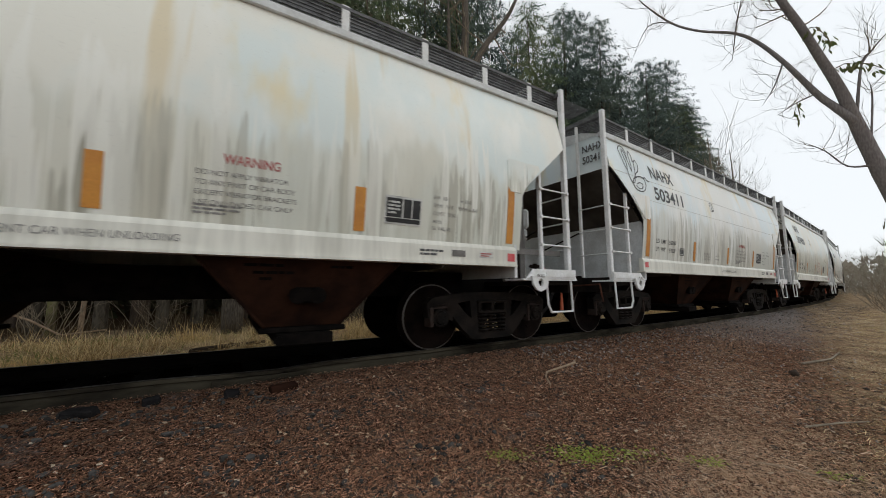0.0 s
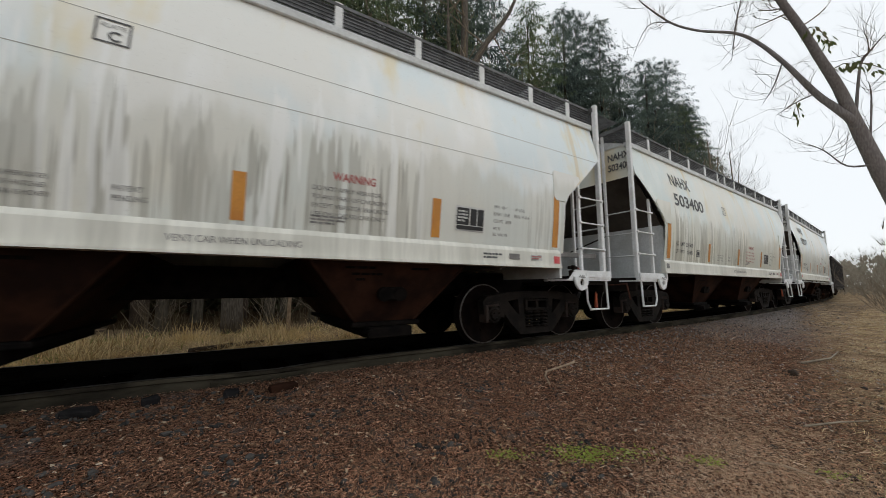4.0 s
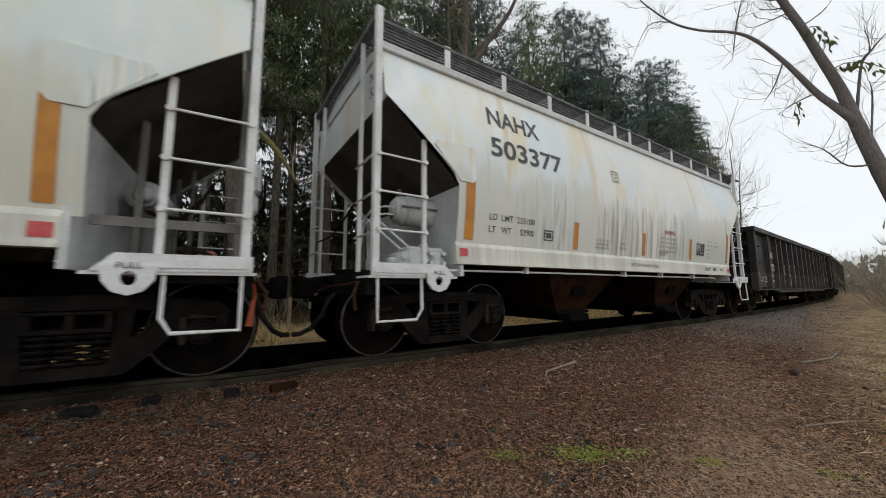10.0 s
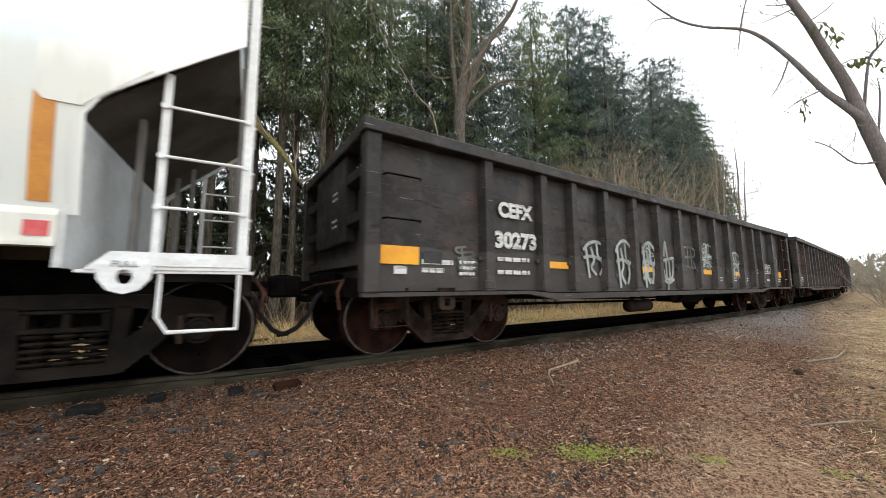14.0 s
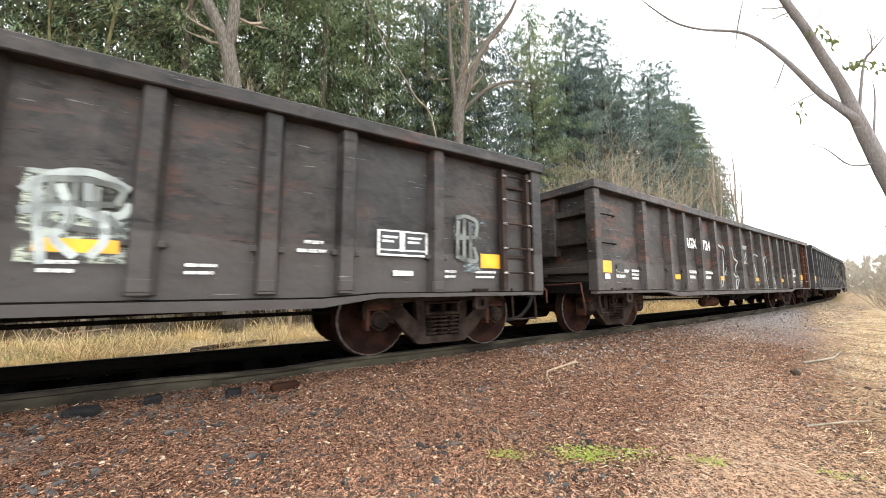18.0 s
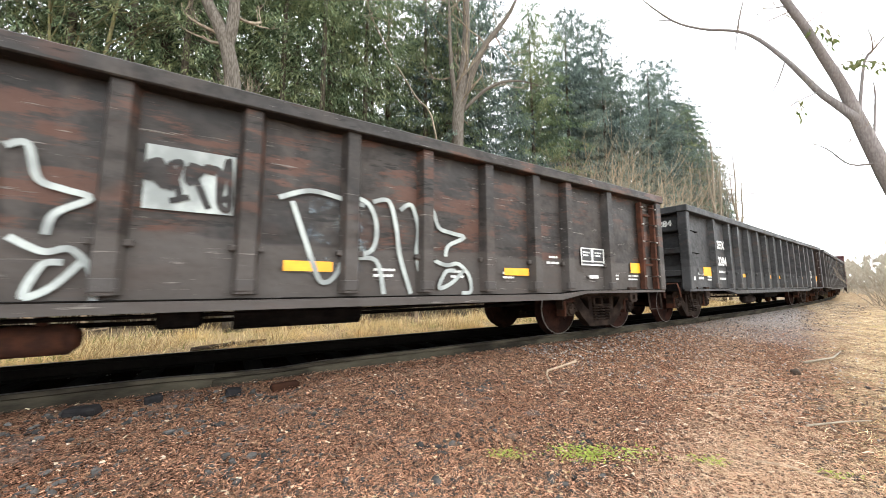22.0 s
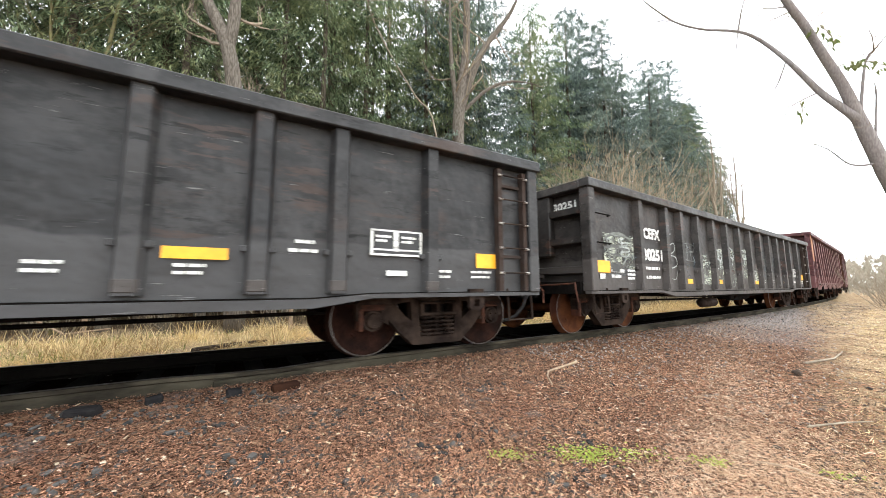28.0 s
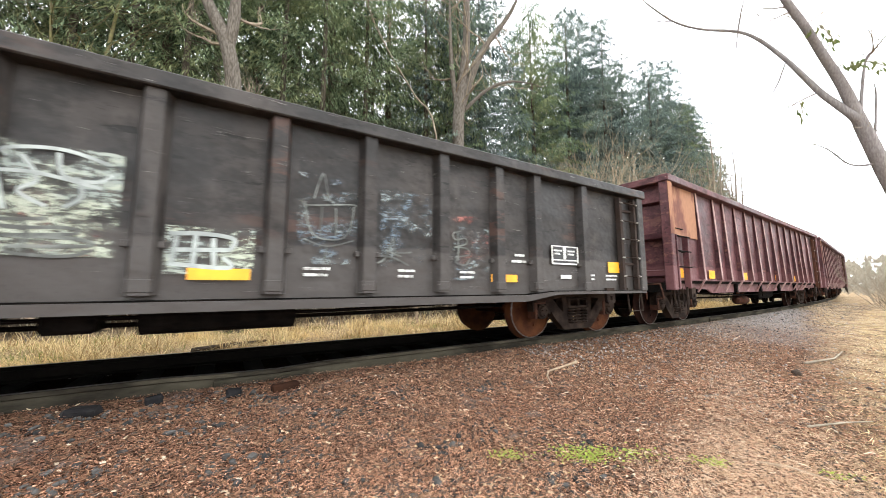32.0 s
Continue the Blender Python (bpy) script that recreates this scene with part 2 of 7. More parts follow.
RUST_TAN = simple("faded_tan_paint", (0.29, 0.145, 0.085), (0.13, 0.05, 0.04), 1.6, 0.75, stretch=(1, 1, 0.6), lo=0.47, hi=0.60)
RUST = simple("rust", (0.085, 0.036, 0.023), (0.045, 0.024, 0.019), 9.0, 0.85, 0.0, 0.4)
# Far rail: the shade under the train is put into its black.
RAIL_SHADED = simple("shaded_rail", (0.006, 0.005, 0.004), (0.003, 0.0025, 0.002), 5.0, 0.85, 0.0, 0.3, (0.3, 1, 1))
RAIL = simple("weathered_rail", (0.064, 0.056, 0.040), (0.014, 0.0115, 0.009), 5.0, 0.85, 0.0, 0.3, (0.3, 1, 1))
RAIL_TOP = simple("worn_rail_head", (0.16, 0.155, 0.15), (0.09, 0.085, 0.08), 8.0, 0.4, 0.8, 0.1)
# Creosote, blackened further to carry the shade under the train.
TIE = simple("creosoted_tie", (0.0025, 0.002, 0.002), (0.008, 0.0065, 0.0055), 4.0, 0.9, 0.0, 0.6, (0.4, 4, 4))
STONE = simple("ballast_stone", (0.082, 0.077, 0.072), (0.022, 0.0205, 0.0195), 8.0, 0.85, 0.0, 0.4)
SILL = simple("cream_sill_paint", (0.74, 0.73, 0.655), (0.62, 0.61, 0.54), 2.6, 0.45, 0.0, 0.2, (1, 0.1, 0.08), 0.44, 0.60)
ORANGE = simple("orange_reflector", (0.62, 0.27, 0.045), (0.52, 0.21, 0.04), 5.0, 0.5)
HANDLE_RED = simple("orange_red_enamel", (0.50, 0.10, 0.03), (0.32, 0.06, 0.025), 6.0, 0.5)
YELLOW = simple("yellow_reflector", (0.78, 0.37, 0.018), (0.70, 0.30, 0.015), 5.0, 0.45, fine=False)
RED = simple("red_label", (0.55, 0.06, 0.07), (0.60, 0.12, 0.12), 8.0, 0.5, fine=False)
LETTER_GREY = simple("grey_lettering", (0.085, 0.085, 0.088), (0.15, 0.15, 0.15), 14.0, 0.6)
LETTER_FAINT = simple("faded_grey_lettering", (0.17, 0.165, 0.16), (0.30, 0.29, 0.28), 14.0, 0.6)
RUST_DARK = simple("dark_rust", (0.038, 0.026, 0.0215), (0.045, 0.036, 0.032), 7.0, 0.85, 0.0, 0.4)
LETTER_WHITE = simple("white_lettering", (0.64, 0.64, 0.61), (0.30, 0.295, 0.28), 9.0, 0.6, stretch=(0.4, 1, 2.6), lo=0.48, hi=0.66)
LETTER_RED = simple("red_lettering", (0.42, 0.10, 0.10), (0.50, 0.22, 0.20), 14.0, 0.6)
SPRAY_BLACK = simple("dark_spray_paint", (0.045, 0.045, 0.05), (0.12, 0.12, 0.125), 10.0, 0.6)
SPRAY_WHITE = simple("pale_spray_paint", (0.40, 0.43, 0.41), (0.20, 0.215, 0.21), 3.0, 0.6, stretch=(1, 1, 0.6), lo=0.36, hi=0.64)
SPRAY_FADED = simple("faded_spray_paint", (0.17, 0.18, 0.165), (0.075, 0.076, 0.072), 3.5, 0.6, stretch=(1, 1, 0.6), lo=0.40, hi=0.58)


def spray_wash(name, tone, other, cover=0.0):
    """Thin, patchy spray paint that lets the wagon's own paint show through."""
    k = Nodes(name, 0.65)
    k.bsdf.inputs["Specular IOR Level"].default_value = 0.2
    col = k.mix(k.ramp(k.noise(2.6, 5, (0.6, 1, 1), 0.7), 0.42, 0.6), tone, other)
    thin = k.ramp(k.noise(3.4, 6, (0.8, 1, 1.1), 0.72), 0.50 - cover, 0.60 - cover)
    worn = k.ramp(k.noise(16, 5, (0.5, 1, 1.6), 0.7), 0.40, 0.58, 0.15, 1.0)
    k.l.new(k.math("MULTIPLY", k.math("MULTIPLY", thin, worn), 0.85), k.bsdf.inputs["Alpha"])
    return k.done(col, None, worn, 0.1, 0.01)


WASH_PALE = spray_wash("pale_green_spray_wash", (0.42, 0.45, 0.36), (0.26, 0.29, 0.27), 0.07)
WASH_BLUE = spray_wash("faded_blue_spray_wash", (0.10, 0.125, 0.15), (0.17, 0.19, 0.19))
WASH_RED = spray_wash("faded_red_spray_wash", (0.20, 0.055, 0.05), (0.26, 0.13, 0.11), -0.03)
BLACK = simple("black_enamel", (0.012, 0.012, 0.013), (0.03, 0.03, 0.03), 5.0, 0.5)
RUBBER = simple("rubber_hose", (0.018, 0.017, 0.017), (0.035, 0.032, 0.03), 8.0, 0.8)
BARK = simple("furrowed_bark", (0.30, 0.275, 0.27), (0.20, 0.182, 0.176), 34.0, 0.95, 0.0, 1.0, (1, 1, 0.12))
BARK_GREY = simple("grey_brown_bark", (0.17, 0.15, 0.127), (0.085, 0.073, 0.062), 30.0, 0.95, 0.0, 1.0, (1, 1, 0.22), 0.36, 0.64)
BARK_POLE = simple("lichened_spruce_bark", (0.12, 0.105, 0.082), (0.058, 0.048, 0.038), 14.0, 0.95, 0.0, 0.9, (1, 1, 0.3))
BARK_DARK = simple("spruce_bark", (0.10, 0.075, 0.058), (0.055, 0.042, 0.034), 9.0, 0.95, 0.0, 0.9, (1, 1, 0.35))
TWIG = simple("bare_twigs", (0.19, 0.155, 0.118), (0.31, 0.262, 0.20), 6.0, 0.9, 0.0, 0.2)
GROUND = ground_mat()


def leafy(name, a, b, c, thin_share=0.4):
    k = Nodes(name, 0.85)
    r = k.island()
    col = k.mix(k.ramp(r, 0.1, 0.9), a, b)
    col = k.mix(k.ramp(k.noise(0.5, 3), 0.45, 0.65, 0.0, 0.7), col, c)
    k.done(col)
    thin, both = k.n.new("ShaderNodeBsdfTranslucent"), k.n.new("ShaderNodeMixShader")
    both.inputs[0].default_value = thin_share
    k.l.new(col, thin.inputs["Color"])
    k.l.new(k.bsdf.outputs[0], both.inputs[1])
    k.l.new(thin.outputs[0], both.inputs[2])
    k.l.new(both.outputs[0], k.n["Material Output"].inputs["Surface"])
    return k.mat


NEEDLES = leafy("spruce_needles", (0.043, 0.069, 0.044), (0.225, 0.286, 0.165), (0.275, 0.303, 0.149))
NEEDLES_BLUE = leafy("blue_spruce_needles", (0.041, 0.062, 0.058), (0.189, 0.240, 0.219), (0.204, 0.245, 0.189))
# Darker needle copy for the back rows; the wood's inner shade is in it.
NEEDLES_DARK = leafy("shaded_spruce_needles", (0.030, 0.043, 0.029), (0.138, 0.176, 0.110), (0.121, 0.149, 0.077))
STRAW = leafy("dead_grass", (0.30, 0.19, 0.08), (0.92, 0.75, 0.44), (0.72, 0.52, 0.24))
LITTER = leafy("fallen_needles", (0.042, 0.018, 0.012), (0.61, 0.335, 0.21), (0.33, 0.145, 0.082), 0.08)
TAN_LITTER = leafy("fallen_straw_and_needles", (0.17, 0.10, 0.065), (0.76, 0.56, 0.40), (0.50, 0.33, 0.21), 0.1)
LEAF = leafy("small_green_leaves", (0.20, 0.27, 0.04), (0.38, 0.44, 0.10), (0.28, 0.33, 0.07))
GREEN_BLADE = leafy("green_grass_blades", (0.13, 0.17, 0.04), (0.30, 0.33, 0.11), (0.20, 0.22, 0.07))
STALK = leafy("weed_stalk", (0.05, 0.04, 0.028), (0.20, 0.155, 0.10), (0.10, 0.08, 0.05), 0.1)
CLIP = simple("worn_pale_steel", (0.40, 0.38, 0.35), (0.20, 0.18, 0.165), 12.0, 0.6)
TREE_LEAF = leafy("hanging_leaves", (0.10, 0.13, 0.05), (0.20, 0.20, 0.09), (0.13, 0.14, 0.07))
PALE_CHIP = leafy("pale_chips", (0.45, 0.37, 0.27), (0.62, 0.54, 0.42), (0.5, 0.36, 0.2))
GRAVEL = leafy("pale_gravel", (0.10, 0.095, 0.095), (0.42, 0.39, 0.37), (0.22, 0.20, 0.19))
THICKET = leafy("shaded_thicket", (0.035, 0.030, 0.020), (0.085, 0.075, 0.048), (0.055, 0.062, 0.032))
MOSS_TWIG = simple("mossy_twigs", (0.19, 0.18, 0.085), (0.13, 0.115, 0.07), 6.0, 0.9, 0.0, 0.3)
TAN_TWIG = simple("tan_bare_twigs", (0.30, 0.24, 0.165), (0.44, 0.37, 0.27), 6.0, 0.9, 0.0, 0.2)
BRUSH_FAR = leafy("far_winter_brush", (0.20, 0.175, 0.14), (0.34, 0.30, 0.245), (0.24, 0.245, 0.18))
# ---------------- mesh helpers ----------------
def part(name, bm, material, parent=None, label="", smooth=False, at=None):
    me = bpy.data.meshes.new(name)
    bmesh.ops.recalc_face_normals(bm, faces=bm.faces)
    bm.to_mesh(me)
    bm.free()
    me.materials.append(material)
    if smooth:
        me.shade_smooth()
    ob = new(name, me)
    if parent is not None:
        ob.parent = parent
    if at is not None:
        ob.location = at
    return tagged(ob, label)


def raw(name, verts, faces, material, parent=None, label="", smooth=False):
    me = bpy.data.meshes.new(name)
    me.from_pydata([tuple(v) for v in verts], [], faces)
    me.materials.append(material)
    if smooth:
        me.shade_smooth()
    ob = new(name, me)
    if parent is not None:
        ob.parent = parent
    return tagged(ob, label)


def box(bm, x0, x1, y0, y1, z0, z1, bevel=0.0):
    vs = [bm.verts.new((x, y, z)) for x in (x0, x1) for y in (y0, y1) for z in (z0, z1)]
    fs = [bm.faces.new([vs[i] for i in f]) for f in ((0, 1, 3, 2), (4, 6, 7, 5), (0, 4, 5, 1), (2, 3, 7, 6), (0, 2, 6, 4), (1, 5, 7, 3))]
    if bevel:
        es = list({e for f in fs for e in f.edges})
        bmesh.ops.bevel(bm, geom=es, offset=bevel, segments=1, affect="EDGES")
    return bm


def prism(bm, pts, y0, y1):
    """A convex or star-shaped polygon of (x, z) points, from y0 to y1."""
    a = [bm.verts.new((x, y0, z)) for x, z in pts]
    b = [bm.verts.new((x, y1, z)) for x, z in pts]
    bm.faces.new(a)
    bm.faces.new(b[::-1])
    n = len(pts)
    for i in range(n):
        bm.faces.new((a[i], b[i], b[(i + 1) % n], a[(i + 1) % n]))
    return bm


def rod(bm, p, q, r, n=8, r2=None):
    """A round bar from p to q."""
    p, q = Vector(p), Vector(q)
    m = (q - p).to_track_quat("Z", "Y").to_matrix()
    rings = []
    for c, rr in ((p, r), (q, r if r2 is None else r2)):
        rings.append([bm.verts.new(c + m @ Vector((rr * math.cos(6.2832 * k / n), rr * math.sin(6.2832 * k / n), 0))) for k in range(n)])
    for k in range(n):
        bm.faces.new((rings[0][k], rings[0][(k + 1) % n], rings[1][(k + 1) % n], rings[1][k]))
    bm.faces.new(rings[0][::-1])
    bm.faces.new(rings[1])
    return bm


def tube(bm, pts, r, n=6):
    """A bent round bar through pts; r: one radius or one for each point."""
    pts = [Vector(p) for p in pts]
    rr = r if isinstance(r, (list, tuple)) else [r] * len(pts)
    rings = []
    side = None
    for i, c in enumerate(pts):
        d = (pts[min(i + 1, len(pts) - 1)] - pts[max(i - 1, 0)]).normalized()
        if side is None:
            side = d.orthogonal().normalized()
        side = (side - d * side.dot(d)).normalized()
        other = d.cross(side)
        rings.append([bm.verts.new(c + (side * math.cos(6.2832 * k / n) + other * math.sin(6.2832 * k / n)) * rr[i]) for k in range(n)])
    for a, b in zip(rings, rings[1:]):
        for k in range(n):
            bm.faces.new((a[k], a[(k + 1) % n], b[(k + 1) % n], b[k]))
    bm.faces.new(rings[0][::-1])
    bm.faces.new(rings[-1])
    return bm


def lathe(bm, prof, n=28):
    """Turns (radius, y) points round the y axis; the profile is closed."""
    rings = [[bm.verts.new((r * math.cos(6.2832 * k / n), y, r * math.sin(6.2832 * k / n))) for k in range(n)] for r, y in prof]
    for a, b in zip(rings, rings[1:] + rings[:1]):
        for k in range(n):
            bm.faces.new((a[k], a[(k + 1) % n], b[(k + 1) % n], b[k]))
    return bm


def B():
    return bmesh.new()


def side_y(z):
    """Half width of the hopper's curved side at height z."""
    return float(np.polyval((0.02151, -0.22441, 0.74065, -0.86617, 1.83579), z))


def flat_y(z):
    return 1.47


def letters(parent, text, x, z, cap, material, depth=side_y, width=None, name="lettering", label="", gap=1.0, bold=0.03):
    """Painted words, with their lower left corner at x, z on the near side; cap: height of the capitals."""
    cu = bpy.data.curves.new(name, "FONT")
    cu.body, cu.size, cu.space_line, cu.offset = text, cap / 0.70, gap, bold * cap
    tmp = new(name, cu)
    me = bpy.data.meshes.new_from_object(tmp.evaluated_get(bpy.context.evaluated_depsgraph_get()))
    bpy.data.objects.remove(tmp)
    bpy.data.curves.remove(cu)
    bm = B()
    bm.from_mesh(me)
    bpy.data.meshes.remove(me)
    w = max(v.co.x for v in bm.verts) or 1
    sx = width / w if width else 1.0
    if depth is side_y and cap > 0.15:
        bmesh.ops.bisect_plane(bm, geom=bm.verts[:] + bm.edges[:] + bm.faces[:], plane_co=(0, cap * 0.5, 0), plane_no=(0, 1, 0))
    for v in bm.verts:
        px, pz = x + v.co.x * sx, z + v.co.y
        v.co = (px, -depth(pz) - 0.005, pz)
    if cap < 0.19:
        return tagged(part(name, bm, material, parent, label), kind="stuff")
    # tall characters are marks of their own
    left = set(bm.faces)
    while left:
        glyph, todo = set(), [left.pop()]
        while todo:
            f = todo.pop()
            glyph.add(f)
            for e in f.edges:
                for g in e.link_faces:
                    if g in left:
                        left.discard(g)
                        todo.append(g)
        one, made = B(), {}
        for f in glyph:
            for v in f.verts:
                if v not in made:
                    made[v] = one.verts.new(v.co)
            one.faces.new([made[v] for v in f.verts])
        part("letter", one, material, parent, label)
    bm.free()


def end_letters(parent, text, y, z, cap, material, x_end, width, label):
    """Painted words on the end sheet that faces -x."""
    ob = letters(parent, text, 0, z, cap, material, lambda q: 0.0, width, label=label, bold=0.06)
    for v in ob.data.vertices:
        v.co = (x_end - 0.004, y - v.co.x, v.co.z)
    return ob


def bars(parent, x, z, w, h, rows, material, depth=side_y, name="lettering", label=""):
    """Writing that cannot be read: plain bars, each a mark of its own."""
    rnd = random.Random(int(x * 100) + rows)
    made = []
    for i in range(rows):
        zz = z + h - (i + 0.5) * h / rows
        px = x
        end = x + w * (1.0 if i < rows - 1 else rnd.uniform(0.5, 0.95))
        while px < end:
            q = min(end, px + rnd.uniform(0.12, 0.3) * w)
            t = h / rows * 0.28
            bm = B()
            bm.faces.new([bm.verts.new((a, -depth(b) - 0.005, b)) for a, b in ((px, zz - t), (q, zz - t), (q, zz + t), (px, zz + t))])
            made.append(part(name, bm, material, parent, label))
            px = q + 0.03 * w
    return made


def patch(parent, x0, x1, z0, z1, material, name="reflector", depth=side_y, label="", out=0.006):
    bm = B()
    zs = np.linspace(z0, z1, max(2, int((z1 - z0) / 0.15) + 2))
    rows = [[bm.verts.new((x, -depth(float(z)) - out, float(z))) for x in (x0, x1)] for z in zs]
    for a, b in zip(rows, rows[1:]):
        bm.faces.new((a[0], a[1], b[1], b[0]))
    return part(name, bm, material, parent, label)


def ribbon(parent, strokes, width, material, depth=side_y, name="graffiti", label="", out=0.007):
    """Spray-paint strokes: lists of (x, z) points, smoothed, as flat bands on the side."""
    for st in strokes:
        bm = B()
        pts = []
        n = len(st)
        for i in range(n - 1):
            p0, p1, p2, p3 = (Vector(st[max(i - 1, 0)]), Vector(st[i]), Vector(st[i + 1]), Vector(st[min(i + 2, n - 1)]))
            for k in range(5):
                t = k / 5
                pts.append(0.5 * (2 * p1 + (p2 - p0) * t + (2 * p0 - 5 * p1 + 4 * p2 - p3) * t * t + (3 * p1 - p0 - 3 * p2 + p3) * t ** 3))
        pts.append(Vector(st[-1]))
        prev = None
        for i, c in enumerate(pts):
            d = (pts[min(i + 1, len(pts) - 1)] - pts[max(i - 1, 0)])
            d = d.normalized() if d.length > 1e-6 else Vector((1, 0))
            s = Vector((-d.y, d.x)) * width / 2
            pair = [bm.verts.new((q.x, -depth(q.y) - out, q.y)) for q in (c + s, c - s)]
            if prev:
                bm.faces.new((prev[0], prev[1], pair[1], pair[0]))
            prev = pair
        part(name, bm, material, parent, label)


# ---------------- the line of the track ----------------
D0, K0, K1 = 5.095, 0.0041, -3.4e-05


def track(s):
    """Place and heading of the centre line at s metres from the point nearest to the camera."""
    n = 24
    x = y = 0.0
    for i in range(n):
        g = s * (i + 0.5) / n
        th = K0 * g + K1 * g * g / 2
        x, y = x + math.cos(th) * s / n, y + math.sin(th) * s / n
    return x, D0 + y, K0 * s + K1 * s * s / 2


def on_track(s, w, z=0.0):
    x, y, th = track(s)
    return Vector((x - math.sin(th) * w, y + math.cos(th) * w, z))
# ---------------- running gear ----------------
def wheelset(parent, x, steel):
    bm = B()
    for sgn in (-1, 1):
        # wheel: tread, flange inside, dished plate and hub
        prof = [(0.10, 0.86), (0.12, 0.84), (0.20, 0.80), (0.36, 0.775), (0.40, 0.81), (0.452, 0.815), (0.458, 0.80), (0.462, 0.72),
                (0.487, 0.705), (0.487, 0.68), (0.41, 0.675), (0.38, 0.72), (0.20, 0.72), (0.11, 0.68), (0.09, 0.68), (0.085, 0.86)]
        lathe(bm, [(r, sgn * y) for r, y in prof], 32)
    rod(bm, (0, -1.06, 0), (0, 1.06, 0), 0.08, 12)
    for sgn in (-1, 1):
        # rolled marks on the plate, so that the turning shows
        for k in range(3):
            a = k * 2.09 + 0.4
            box(bm, 0.25 * math.cos(a) - 0.03, 0.25 * math.cos(a) + 0.03, sgn * 0.79 - 0.012, sgn * 0.79 + 0.012, 0.25 * math.sin(a) - 0.012, 0.25 * math.sin(a) + 0.012)
    ws = part("wheelset", bm, steel, parent, "rusty steel wheelset with bright rim edges", True, (x, 0, 0.457))
    for sgn in (-1, 1):
        bm = B()
        lathe(bm, [(0.457, sgn * 0.817), (0.441, sgn * 0.820), (0.441, sgn * 0.816), (0.457, sgn * 0.813)], 32)
        part("rim", bm, TREAD, ws, "worn bright wheel rim")
    return ws


def coil(bm, x, y, z0, z1, r, turns=5):
    """A stout coil spring, its turns drawn as close rings."""
    for k in range(turns):
        z = z0 + (z1 - z0) * (k + 0.5) / turns
        prof = [(r + 0.022 * math.cos(a), z + 0.017 * math.sin(a)) for a in (0.0, 1.2566, 2.5133, 3.7699, 5.0265)]
        rings = [[bm.verts.new((x + q * math.cos(6.2832 * j / 12), y + q * math.sin(6.2832 * j / 12), h)) for j in range(12)] for q, h in prof]
        for c, d in zip(rings, rings[1:] + rings[:1]):
            for j in range(12):
                bm.faces.new((c[j], c[(j + 1) % 12], d[(j + 1) % 12], d[j]))
    rod(bm, (x, y, z0), (x, y, z1), 0.03, 8)


